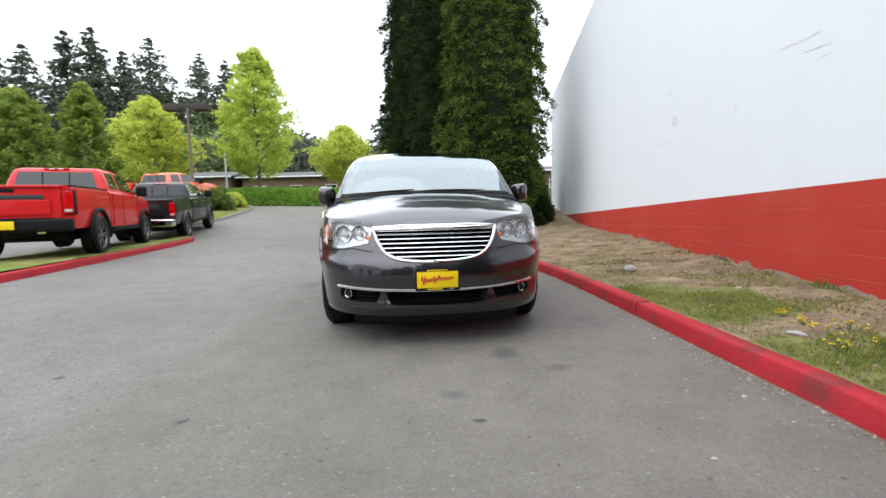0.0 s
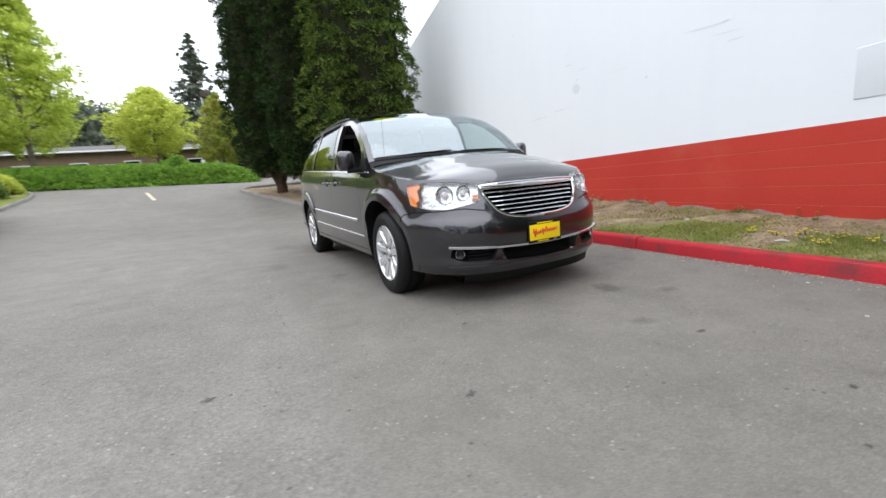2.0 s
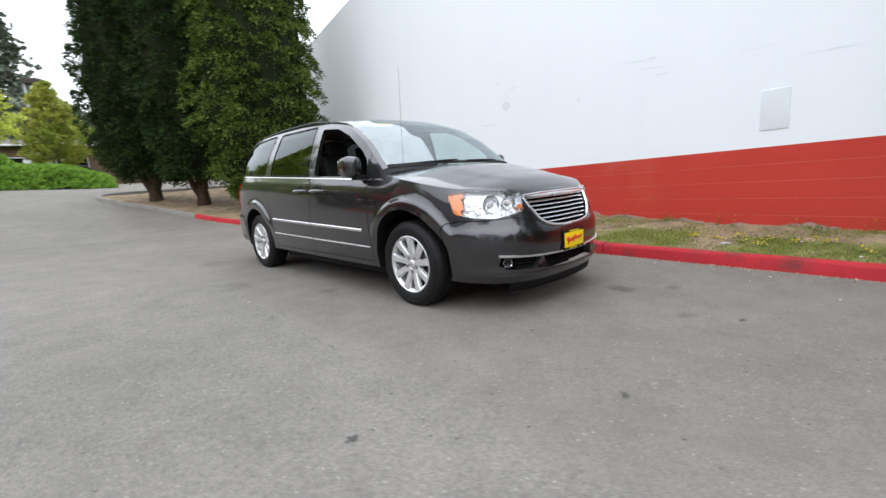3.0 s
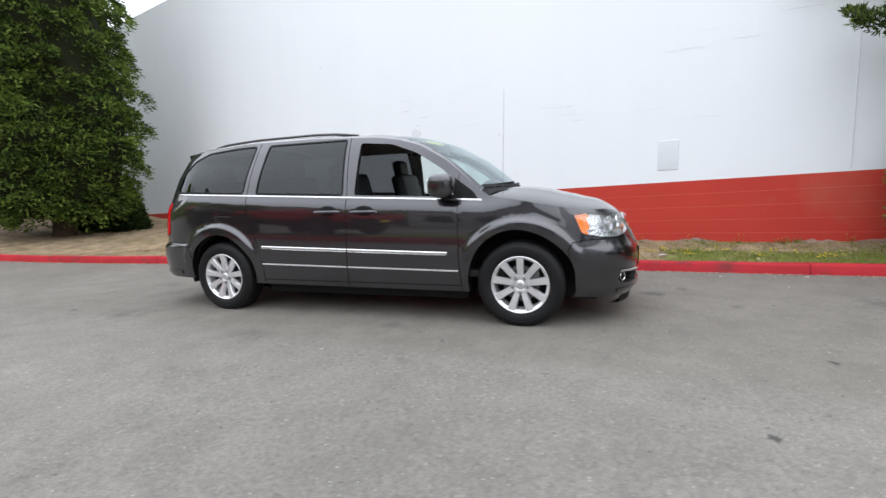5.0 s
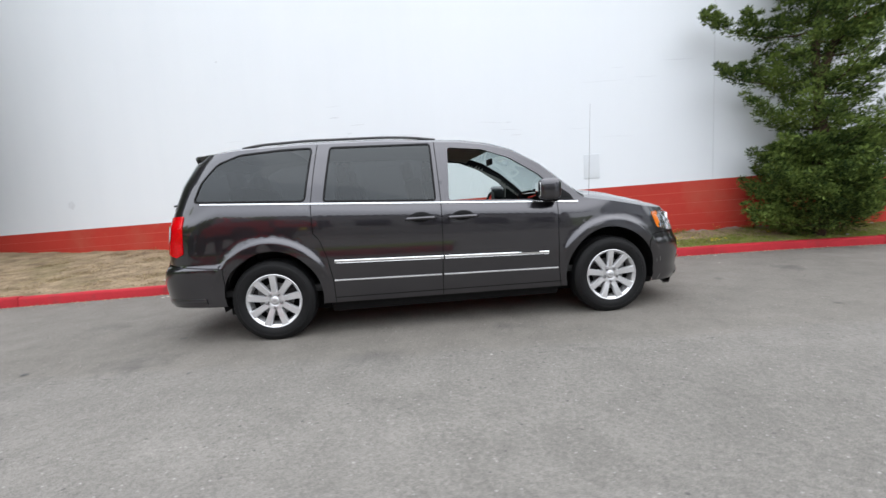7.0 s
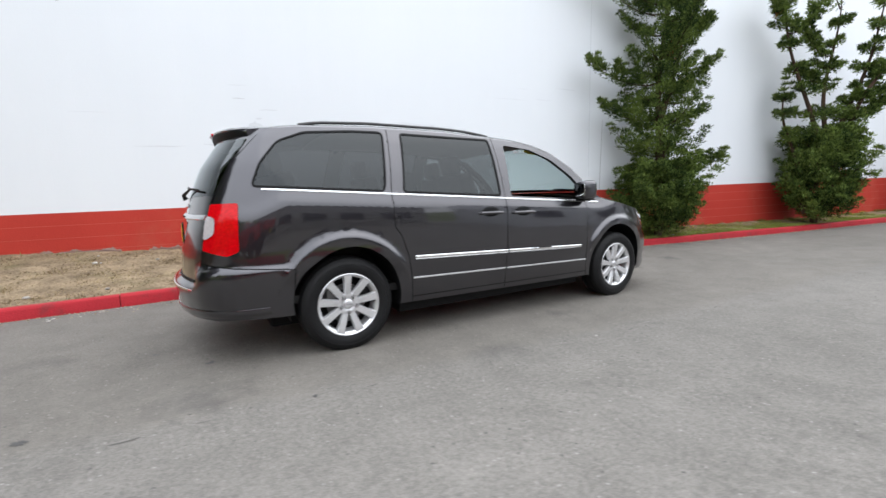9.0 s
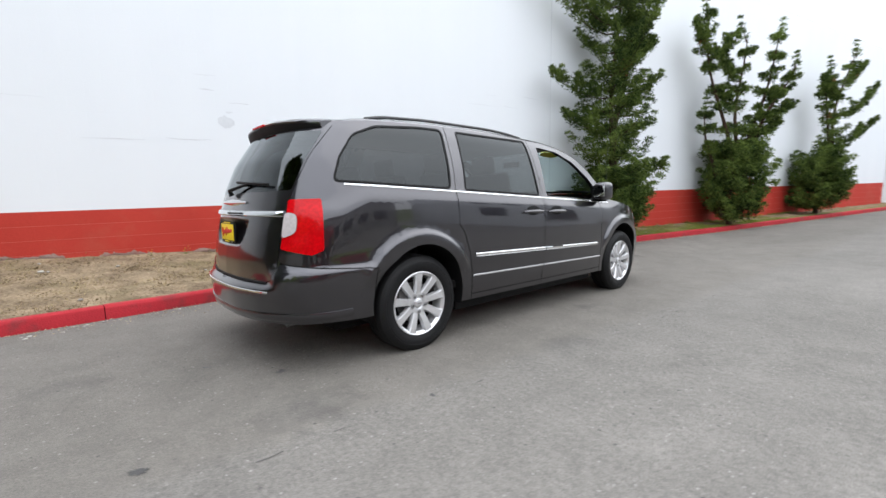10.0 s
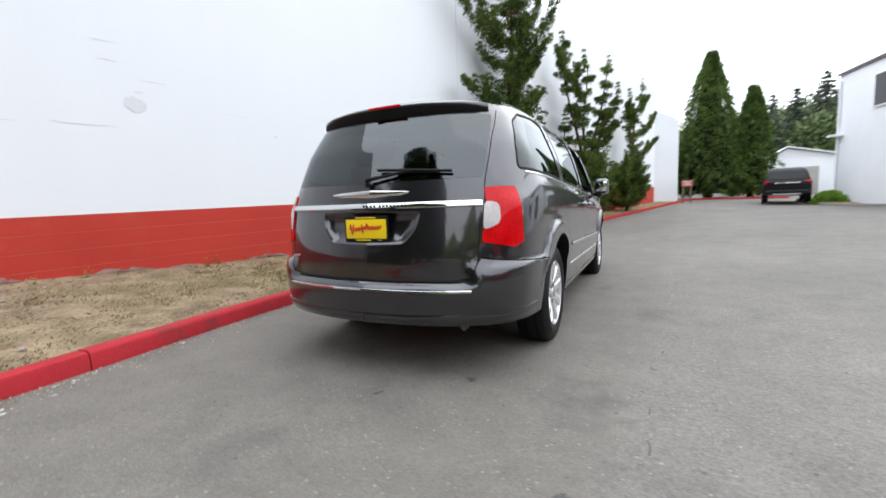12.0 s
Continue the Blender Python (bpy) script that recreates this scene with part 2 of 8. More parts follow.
def block_wall_mat(name, c1, c2, joint=0.5):
    """Painted concrete block: courses 0.2 m high show only as relief under the paint."""
    m, nt, p = node_mat(name)
    n, l = nt.nodes, nt.links
    tc = n.new("ShaderNodeTexCoord")
    mp = n.new("ShaderNodeMapping")
    mp.inputs["Rotation"].default_value = (radians(90), 0, radians(90))
    sep = n.new("ShaderNodeSeparateXYZ")
    com = n.new("ShaderNodeCombineXYZ")
    l.new(tc.outputs["Object"], sep.inputs[0])
    l.new(sep.outputs["Y"], com.inputs["X"])
    l.new(sep.outputs["Z"], com.inputs["Y"])
    bt = n.new("ShaderNodeTexBrick")
    bt.inputs["Scale"].default_value = 1.0
    bt.inputs["Brick Width"].default_value = 0.406
    bt.inputs["Row Height"].default_value = 0.203
    bt.inputs["Mortar Size"].default_value = 0.006
    bt.inputs["Mortar Smooth"].default_value = 0.6
    l.new(com.outputs[0], bt.inputs["Vector"])
    big = n.new("ShaderNodeTexNoise")
    big.inputs["Scale"].default_value = 0.5
    big.inputs["Detail"].default_value = 7.0
    big.inputs["Roughness"].default_value = 0.6
    l.new(tc.outputs["Object"], big.inputs["Vector"])
    fine = n.new("ShaderNodeTexNoise")
    fine.inputs["Scale"].default_value = 45.0
    fine.inputs["Detail"].default_value = 4.0
    l.new(tc.outputs["Object"], fine.inputs["Vector"])
    streak = n.new("ShaderNodeTexNoise")
    streak.inputs["Scale"].default_value = 1.0
    streak.inputs["Detail"].default_value = 5.0
    sm = n.new("ShaderNodeMapping")
    sm.inputs["Scale"].default_value = (2.5, 2.5, 0.12)
    l.new(tc.outputs["Object"], sm.inputs["Vector"])
    l.new(sm.outputs[0], streak.inputs["Vector"])
    av = n.new("ShaderNodeMath")
    av.operation = "MULTIPLY_ADD"
    av.inputs[1].default_value = 0.4
    l.new(streak.outputs["Fac"], av.inputs[0])
    h6 = n.new("ShaderNodeMath")
    h6.operation = "MULTIPLY"
    h6.inputs[1].default_value = 0.6
    l.new(big.outputs["Fac"], h6.inputs[0])
    l.new(h6.outputs[0], av.inputs[2])
    r = n.new("ShaderNodeValToRGB")
    r.color_ramp.elements[0].position, r.color_ramp.elements[0].color = 0.34, (*c2, 1)
    r.color_ramp.elements[1].position, r.color_ramp.elements[1].color = 0.62, (*c1, 1)
    l.new(av.outputs[0], r.inputs["Fac"])
    l.new(r.outputs["Color"], p.inputs["Base Color"])
    p.inputs["Roughness"].default_value = 0.55
    hs = n.new("ShaderNodeMath")
    hs.operation = "MULTIPLY_ADD"
    hs.inputs[1].default_value = -joint
    l.new(bt.outputs["Fac"], hs.inputs[0])
    fs = n.new("ShaderNodeMath")
    fs.operation = "MULTIPLY"
    fs.inputs[1].default_value = 0.25
    l.new(fine.outputs["Fac"], fs.inputs[0])
    l.new(fs.outputs[0], hs.inputs[2])
    b = n.new("ShaderNodeBump")
    b.inputs["Strength"].default_value = 0.35
    b.inputs["Distance"].default_value = 0.008
    l.new(hs.outputs[0], b.inputs["Height"])
    l.new(b.outputs["Normal"], p.inputs["Normal"])
    return m


M = {}
M["asphalt"] = asphalt_mat()
M["wall_white"] = block_wall_mat("white painted block", (0.750, 0.775, 0.805), (0.728, 0.755, 0.788), 0.10)
M["wall_red"] = surf("red painted block", (0.50, 0.050, 0.034), (0.41, 0.036, 0.025), 1.2, 0.7, 0.3, 50, spec=0.2, stain=(0.46, 0.085, 0.055), stain_scale=0.8, place=True)
M["wall_red_joint"] = surf("red painted joint", (0.62, 0.18, 0.13), (0.44, 0.06, 0.04), 2, 0.7, 0.2)
M["wall_grey"] = surf("grey painted panel", (0.66, 0.685, 0.715), (0.62, 0.645, 0.675), 3, 0.5, 0.1)
M["scuff"] = surf("scuffed grey", (0.70, 0.72, 0.75), (0.60, 0.62, 0.65), 9, 0.7, 0.2)
M["crack"] = surf("dark crack", (0.60, 0.61, 0.63), (0.42, 0.43, 0.45), 14, 0.8)
M["kerb_red"] = surf("red kerb paint", (0.43, 0.024, 0.034), (0.29, 0.016, 0.022), 3.0, 0.7, 0.45, 70, spec=0.2, stain=(0.13, 0.035, 0.035), stain_scale=2.8, obj_random=0.2)
M["concrete"] = surf("weathered concrete", (0.25, 0.235, 0.215), (0.17, 0.16, 0.15), 2.5, 0.85, 0.35, 70, spec=0.15)
M["soil"] = surf("dry soil and thatch", (0.32, 0.245, 0.160), (0.135, 0.098, 0.064), 3.5, 0.95, 1.0, 34, stain=(0.15, 0.125, 0.065), stain_scale=1.0, spec=0.1, span=(0.38, 0.62))
M["grass_ground"] = surf("mown grass", (0.17, 0.20, 0.05), (0.10, 0.13, 0.03), 1.5, 0.95, 0.8, 50, stain=(0.30, 0.24, 0.12), stain_scale=0.8, spec=0.1)
M["grass"] = surf("grass blades", (0.31, 0.36, 0.085), (0.16, 0.215, 0.038), 2, 0.7, island=0.5, sub=0.35, spec=0.1)
M["straw"] = surf("dry grass blades", (0.44, 0.35, 0.19), (0.30, 0.23, 0.12), 2, 0.8, island=0.5, spec=0.1)
M["weed"] = surf("weed leaves", (0.19, 0.26, 0.07), (0.11, 0.16, 0.04), 2, 0.7, island=0.4, sub=0.35, spec=0.1)
M["petal"] = surf("yellow petals", (0.80, 0.64, 0.04), (0.70, 0.52, 0.03), 5, 0.6)
M["petal_orange"] = surf("orange petals", (0.72, 0.30, 0.03), (0.6, 0.2, 0.02), 5, 0.6)
M["stone"] = surf("pale stones", (0.46, 0.44, 0.40), (0.30, 0.28, 0.26), 8, 0.85, 0.3, obj_random=0.5, spec=0.15)
M["litter"] = surf("dry leaf litter", (0.50, 0.42, 0.30), (0.30, 0.23, 0.15), 6, 0.85, island=0.5, spec=0.1)
M["bare_block"] = surf("bare chipped block", (0.38, 0.31, 0.28), (0.30, 0.15, 0.12), 9, 0.9, 0.4, 60, spec=0.1)
M["tar"] = surf("old crack filler", (0.105, 0.10, 0.095), (0.075, 0.072, 0.07), 12, 0.8, 0.3, 90, spec=0.1)
M["turf"] = surf("thin turf over soil", (0.205, 0.215, 0.075), (0.165, 0.135, 0.075), 7.0, 0.95, 1.0, 60, stain=(0.10, 0.125, 0.03), stain_scale=2.5, spec=0.1, span=(0.36, 0.64))
M["thatch"] = surf("brown dead grass", (0.25, 0.185, 0.105), (0.14, 0.100, 0.060), 3, 0.9, island=0.5, spec=0.05)
M["clod"] = surf("dry soil clods", (0.30, 0.225, 0.14), (0.13, 0.095, 0.06), 3, 0.95, island=0.6, spec=0.05)
M["oil"] = surf("oil stain", (0.034, 0.033, 0.032), (0.065, 0.063, 0.06), 14, 0.6, 0.3, 90)
M["yellow_line"] = surf("worn yellow line", (0.55, 0.47, 0.30), (0.40, 0.35, 0.24), 6, 0.8, 0.3)
M["bark"] = surf("reddish bark", (0.085, 0.055, 0.038), (0.04, 0.027, 0.02), 6, 0.95, 0.9, 30, spec=0.1)
M["bark_grey"] = surf("grey bark", (0.17, 0.145, 0.12), (0.09, 0.075, 0.06), 6, 0.95, 0.9, 30, spec=0.1)
# cypress and juniper: the ramp's dark end paints shaded gaps between lit tufts
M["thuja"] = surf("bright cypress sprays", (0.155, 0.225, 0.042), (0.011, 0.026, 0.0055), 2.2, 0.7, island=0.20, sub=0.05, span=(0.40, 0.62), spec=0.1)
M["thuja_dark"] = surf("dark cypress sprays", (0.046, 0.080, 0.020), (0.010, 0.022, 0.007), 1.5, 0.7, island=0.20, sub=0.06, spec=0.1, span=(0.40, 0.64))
M["arborvitae"] = surf("arborvitae sprays", (0.165, 0.250, 0.058), (0.030, 0.060, 0.016), 1.5, 0.7, island=0.20, sub=0.06, span=(0.40, 0.64), spec=0.1)
# near-black colour paints the shade inside crowns, shrubs and the ivy bank
M["core"] = surf("solid core painted as shade", (0.018, 0.021, 0.009), (0.010, 0.012, 0.005), 3, 0.95, spec=0.1)
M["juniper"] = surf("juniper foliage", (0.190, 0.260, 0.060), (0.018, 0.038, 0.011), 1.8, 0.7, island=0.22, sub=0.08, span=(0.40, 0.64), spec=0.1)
M["rust_leaf"] = surf("rust brown foliage", (0.36, 0.14, 0.05), (0.2, 0.08, 0.03), 2, 0.7, island=0.4, spec=0.1)
M["lime_leaf"] = surf("lime green leaves", (0.62, 0.70, 0.15), (0.36, 0.46, 0.08), 0.9, 0.6, island=0.5, sub=0.55, spec=0.1)
M["yellow_leaf"] = surf("yellow green leaves", (0.66, 0.70, 0.15), (0.40, 0.47, 0.08), 0.9, 0.6, island=0.5, sub=0.55, spec=0.1)
M["autumn_leaf"] = surf("yellowing leaves", (0.44, 0.42, 0.09), (0.22, 0.29, 0.055), 0.4, 0.6, island=0.4, sub=0.4, spec=0.1, span=(0.42, 0.6))
M["leaf"] = surf("mid green leaves", (0.18, 0.26, 0.06), (0.08, 0.14, 0.035), 0.5, 0.6, island=0.5, sub=0.35, spec=0.1)
M["fresh_leaf"] = surf("fresh green leaves", (0.33, 0.41, 0.085), (0.15, 0.22, 0.045), 0.5, 0.6, island=0.5, sub=0.35, spec=0.1)
# lifted, greyed green paints distance haze onto the firs and back tree line
M["conifer"] = surf("haze-greyed fir foliage", (0.175, 0.200, 0.150), (0.090, 0.115, 0.085), 0.3, 0.8, island=0.5, spec=0.1)
M["forest"] = surf("far mixed forest", (0.20, 0.25, 0.11), (0.09, 0.13, 0.06), 0.06, 0.85, island=0.6, spec=0.1)
M["ivy"] = surf("ivy leaves", (0.24, 0.40, 0.06), (0.12, 0.23, 0.04), 1.0, 0.55, island=0.5, sub=0.35, spec=0.1)
M["field"] = surf("rough far grass", (0.13, 0.16, 0.06), (0.08, 0.10, 0.04), 0.15, 0.95, 0.5, 8, spec=0.1)
M["white_siding"] = surf("white painted siding", (0.76, 0.78, 0.80), (0.68, 0.70, 0.73), 0.8, 0.55, 0.15)
M["roof_shingle"] = surf("weathered grey shingle", (0.15, 0.14, 0.135), (0.095, 0.09, 0.085), 2.0, 0.9, 0.6, 20, spec=0.15)
M["cedar"] = surf("brown cedar boards", (0.22, 0.155, 0.11), (0.15, 0.105, 0.075), 3, 0.8, 0.3, spec=0.15)
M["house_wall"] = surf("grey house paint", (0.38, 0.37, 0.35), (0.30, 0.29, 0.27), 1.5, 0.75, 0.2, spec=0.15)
M["dark_roof"] = surf("dark brown roof", (0.075, 0.06, 0.055), (0.05, 0.04, 0.037), 1.5, 0.8, 0.4, spec=0.15)
M["pole_wood"] = surf("weathered pole", (0.20, 0.16, 0.13), (0.13, 0.10, 0.08), 4, 0.85, 0.3, spec=0.15)
M["galv"] = surf("galvanised steel", (0.45, 0.46, 0.47), (0.35, 0.36, 0.37), 5, 0.45, 0.1, metal=0.8)
M["van_paint"] = surf("granite grey metallic", (0.0425, 0.0402, 0.0468), (0.0370, 0.0350, 0.0410), 3.0, 0.28, 0.0, 900, metal=0.9, coat=1.0, spec=0.2, coat_ior=1.66, coat_rough=0.04)
M["red_paint"] = surf("red car paint", (0.60, 0.010, 0.012), (0.52, 0.008, 0.010), 2, 0.4, coat=0.5, spec=0.15)
M["car_glass"] = surf("dark car glass", (0.012, 0.013, 0.015), (0.009, 0.010, 0.011), 2, 0.04, coat=0.5, spec=0.5, coat_ior=1.5)
M["orange_paint"] = surf("orange car paint", (0.75, 0.13, 0.02), (0.66, 0.11, 0.018), 2, 0.35, coat=1.0)
M["steel_paint"] = surf("dark steel paint", (0.022, 0.024, 0.026), (0.018, 0.020, 0.022), 2, 0.35, metal=0.5, coat=0.6, spec=0.2)
M["black_paint"] = surf("black car paint", (0.008, 0.008, 0.009), (0.006, 0.006, 0.007), 2, 0.3, coat=0.25, spec=0.15)
M["black"] = surf("black plastic", (0.008, 0.008, 0.0085), (0.006, 0.006, 0.0065), 20, 0.6, 0.15, 200, spec=0.15)
M["grey_plastic"] = surf("dark grey plastic", (0.028, 0.027, 0.028), (0.022, 0.022, 0.023), 20, 0.45, 0.1, 200)
M["rubber"] = surf("tyre rubber", (0.0085, 0.0085, 0.009), (0.0055, 0.0055, 0.006), 8, 0.55, 0.3, 120, spec=0.22)
M["chrome"] = surf("chrome", (0.78, 0.79, 0.80), (0.72, 0.73, 0.74), 2, 0.05, metal=1.0)
M["alloy"] = surf("bright alloy", (0.70, 0.70, 0.71), (0.58, 0.58, 0.59), 3, 0.25, metal=0.6, coat=0.3)
M["alloy_dark"] = surf("brake steel", (0.20, 0.20, 0.20), (0.12, 0.12, 0.12), 8, 0.45, metal=0.8)
M["lamp_silver"] = surf("lamp reflector", (0.68, 0.69, 0.70), (0.44, 0.45, 0.46), 30, 0.16, 0.8, 42, metal=0.95)
M["amber"] = surf("amber lens", (0.85, 0.22, 0.02), (0.75, 0.17, 0.015), 30, 0.15, coat=1.0)
M["red_lens_deep"] = surf("deep red lens", (0.60, 0.001, 0.005), (0.42, 0.001, 0.003), 7, 0.22, coat=0.35, spec=0.1, span=(0.42, 0.58))
M["red_lens"] = surf("red lens", (0.66, 0.003, 0.009), (0.50, 0.002, 0.006), 14, 0.2, coat=0.2, spec=0.15)
M["white_lens"] = surf("clear ribbed lens", (0.60, 0.55, 0.55), (0.40, 0.36, 0.36), 12, 0.12, 0.08, 60, coat=0.6)
M["plate_yellow"] = surf("yellow plate", (0.86, 0.62, 0.005), (0.80, 0.56, 0.004), 5, 0.4)
M["plate_red"] = surf("red script", (0.60, 0.03, 0.02), (0.5, 0.02, 0.015), 5, 0.5)
M["sticker"] = surf("yellow sticker", (0.85, 0.75, 0.05), (0.8, 0.68, 0.04), 5, 0.5)
M["sign_red"] = surf("faded red sign", (0.55, 0.13, 0.11), (0.46, 0.10, 0.09), 5, 0.6)
M["leather"] = surf("black leather", (0.016, 0.0155, 0.0155), (0.011, 0.011, 0.011), 8, 0.5, 0.3, 90, spec=0.25)
M["headliner"] = surf("pale headliner cloth", (0.42, 0.41, 0.39), (0.38, 0.37, 0.35), 8, 0.9, 0.2, 150)
M["trim_beige"] = surf("grey beige trim", (0.30, 0.29, 0.27), (0.26, 0.25, 0.235), 8, 0.7, 0.2, 150)
M["glass_clear"] = glass("clear glass", (0.74, 0.82, 0.80), r0=0.06)
M["windshield"] = glass("coated windshield glass", (0.58, 0.69, 0.68), r0=0.235, gloss=(0.88, 0.97, 1.0))
M["glass_dark"] = glass("privacy glass", (0.105, 0.112, 0.117), r0=0.045, gloss=(0.93, 0.98, 1.0))
M["glass_rear"] = glass("dark heated rear glass", (0.105, 0.112, 0.117), r0=0.085, gloss=(0.93, 0.98, 1.0))
M["lens_clear"] = glass("clear lens", (0.95, 0.96, 0.97), r0=0.05)
# near-black colour paints the shade inside grille, intakes, wheels and arches
M["void"] = surf("painted recess shade", (0.004, 0.004, 0.004), (0.003, 0.003, 0.003), 5, 0.9, spec=0.1)
M["window_dark"] = surf("dark window pane", (0.012, 0.013, 0.015), (0.009, 0.010, 0.011), 2, 0.06, spec=0.3)


# ---- mesh helpers ----
def tag_part(ob, parent, label):
    if parent is not None:
        ob.parent = parent
    if label:
        ob["label"] = label
    return ob


def part(name, bm, material, parent=None, label="", smooth=True):
    me = bpy.data.meshes.new(name)
    bm.to_mesh(me)
    bm.free()
    me.materials.append(material)
    if smooth:
        me.shade_smooth()
        me.set_sharp_from_angle(angle=radians(38))
    return tag_part(new(name, me), parent, label)


def raw(name, verts, faces, material, parent=None, label="", smooth=True, sharp=None):
    me = bpy.data.meshes.new(name)
    me.from_pydata([tuple(map(float, v)) for v in verts], [], [tuple(map(int, f)) for f in faces])
    me.materials.append(material)
    if smooth:
        me.shade_smooth()
        if sharp:
            me.set_sharp_from_angle(angle=radians(sharp))
    return tag_part(new(name, me), parent, label)


def quads(name, verts, material, parent=None, label=""):
    """A fast mesh of loose quads: verts is (n, 4, 3)."""
    v = np.asarray(verts, dtype=np.float32)
    nq = len(v)
    me = bpy.data.meshes.new(name)
    me.vertices.add(nq * 4)
    me.vertices.foreach_set("co", v.reshape(-1))
    me.loops.add(nq * 4)
    me.loops.foreach_set("vertex_index", np.arange(nq * 4, dtype=np.int32))
    me.polygons.add(nq)
    me.polygons.foreach_set("loop_start", np.arange(0, nq * 4, 4, dtype=np.int32))
    me.update(calc_edges=True)
    me.validate()
    me.materials.append(material)
    return tag_part(new(name, me), parent, label)


def empty(name, m, label, category, group="", kind=""):
    ob = new(name)
    ob.matrix_world = m
    return tagged(ob, label, category, group, kind)


def add_box(bm, c, s, bevel=0.0, rot=None, seg=2):
    m = Matrix.Translation(c) @ (rot or Matrix()) @ Matrix.Diagonal((*s, 1))
    r = bmesh.ops.create_cube(bm, size=1.0, matrix=m)
    if bevel:
        es = {e for v in r["verts"] for e in v.link_edges}
        bmesh.ops.bevel(bm, geom=list(es), offset=bevel, segments=seg, affect="EDGES", profile=0.6)
    return bm


def boxm(c, s, bevel=0.0, rot=None, seg=2):
    return add_box(bmesh.new(), c, s, bevel, rot, seg)


def add_tube(bm, pts, r, seg=8, closed=False, caps=True):
    """A round bar along points; r is one radius or one for each point."""
    pts = [Vector(p) for p in pts]
    n = len(pts)
    rs = r if hasattr(r, "__len__") else [r] * n
    rings, up = [], None
    for i, p in enumerate(pts):
        a = pts[(i - 1) % n] if (i or closed) else p
        b = pts[(i + 1) % n] if (i < n - 1 or closed) else p
        d = (b - a).normalized()
        if up is None:
            up = d.orthogonal().normalized()
        up = (up - d * up.dot(d))
        up = up.normalized() if up.length > 1e-6 else d.orthogonal().normalized()
        s = d.cross(up)
        rings.append([bm.verts.new(p + (up * math.cos(k * 2 * math.pi / seg) + s * math.sin(k * 2 * math.pi / seg)) * rs[i]) for k in range(seg)])
    for i in range(n if closed else n - 1):
        a, b = rings[i], rings[(i + 1) % n]
        for k in range(seg):
            bm.faces.new((a[k], a[(k + 1) % seg], b[(k + 1) % seg], b[k]))
    if caps and not closed:
        bm.faces.new(rings[0][::-1])
        bm.faces.new(rings[-1])
    return bm


def tube(pts, r, seg=8, closed=False):
    return add_tube(bmesh.new(), pts, r, seg, closed)


def add_lathe(bm, prof, seg=32, axis="Y"):
    """Turns (radius, height) pairs round an axis."""
    rings = []
    for r, h in prof:
        ring = []
        for k in range(seg):
            a = 2 * math.pi * k / seg
            p = (r * math.cos(a), h, r * math.sin(a)) if axis == "Y" else (r * math.cos(a), r * math.sin(a), h)
            ring.append(bm.verts.new(p))
        rings.append(ring)
    for a, b in zip(rings, rings[1:]):
        for k in range(seg):
            bm.faces.new((a[k], a[(k + 1) % seg], b[(k + 1) % seg], b[k]))
    return bm


def grid_faces(nr, nc, base=0):
    return [(base + i * nc + j, base + i * nc + j + 1, base + (i + 1) * nc + j + 1, base + (i + 1) * nc + j) for i in range(nr - 1) for j in range(nc - 1)]


def curve_pts(keys, n):
    """A smooth line through key points (Catmull-Rom), n points at even arc length."""
    k = np.array(keys, float)
    k = np.vstack([2 * k[0] - k[1], k, 2 * k[-1] - k[-2]])
    out = []
    for i in range(1, len(k) - 2):
        for t in np.linspace(0, 1, 24, endpoint=False):
            p0, p1, p2, p3 = k[i - 1], k[i], k[i + 1], k[i + 2]
            out.append(0.5 * (2 * p1 + (p2 - p0) * t + (2 * p0 - 5 * p1 + 4 * p2 - p3) * t ** 2 + (3 * p1 - p0 - 3 * p2 + p3) * t ** 3))
    out.append(k[-2])
    out = np.array(out)
    s = np.r_[0, np.cumsum(np.linalg.norm(np.diff(out, axis=0), axis=1))]
    q = np.linspace(0, s[-1], n)
    return np.stack([np.interp(q, s, out[:, j]) for j in range(out.shape[1])], 1)


def sp(v, k):
    return np.logaddexp(0.0, np.asarray(v, float) / k) * k


def land(x, y):
    """Height of the paving: a gentle crossfall, a ramp up behind the van and a slow rise ahead of it, hills far off."""
    x, y = np.asarray(x, float), np.asarray(y, float)
    z = 0.034 * (sp(-(x + 1.6), 0.4) - sp(-(x + 12), 1.0)) * (1.5 / (1 + np.exp(-(y + 8) / 2.0)) - 0.5)
    z = z + 0.12 * (sp(y - 15.5, 1.5) - sp(y - 31, 1.5)) + 0.028 * (sp(-(y + 1), 1.5) - sp(-(y + 45), 2.0))
    z = z + 0.42 * (sp(y - 46, 5.0) - sp(y - 95, 8.0)) * (0.16 + 0.84 / (1 + np.exp((x + 26) / 6.0)))
    z = z + 0.22 * (sp(-(y + 60), 5.0) - sp(-(y + 190), 8.0)) / (1 + np.exp((x - 5) / 6.0))
    return z


def land1(x, y):
    return float(land(x, y))


# ---- ground, kerbs, planted strips ----
def axis_steps(near, far, step, grow):
    a = list(np.arange(near[0], near[1] + 1e-6, step))
    d, p = step, near[1]
    while p < far[1]:
        d *= grow
        p += d
        a.append(p)
    d, p = step, near[0]
    while p > far[0]:
        d *= grow
        p -= d
        a.insert(0, p)
    return np.array(a)


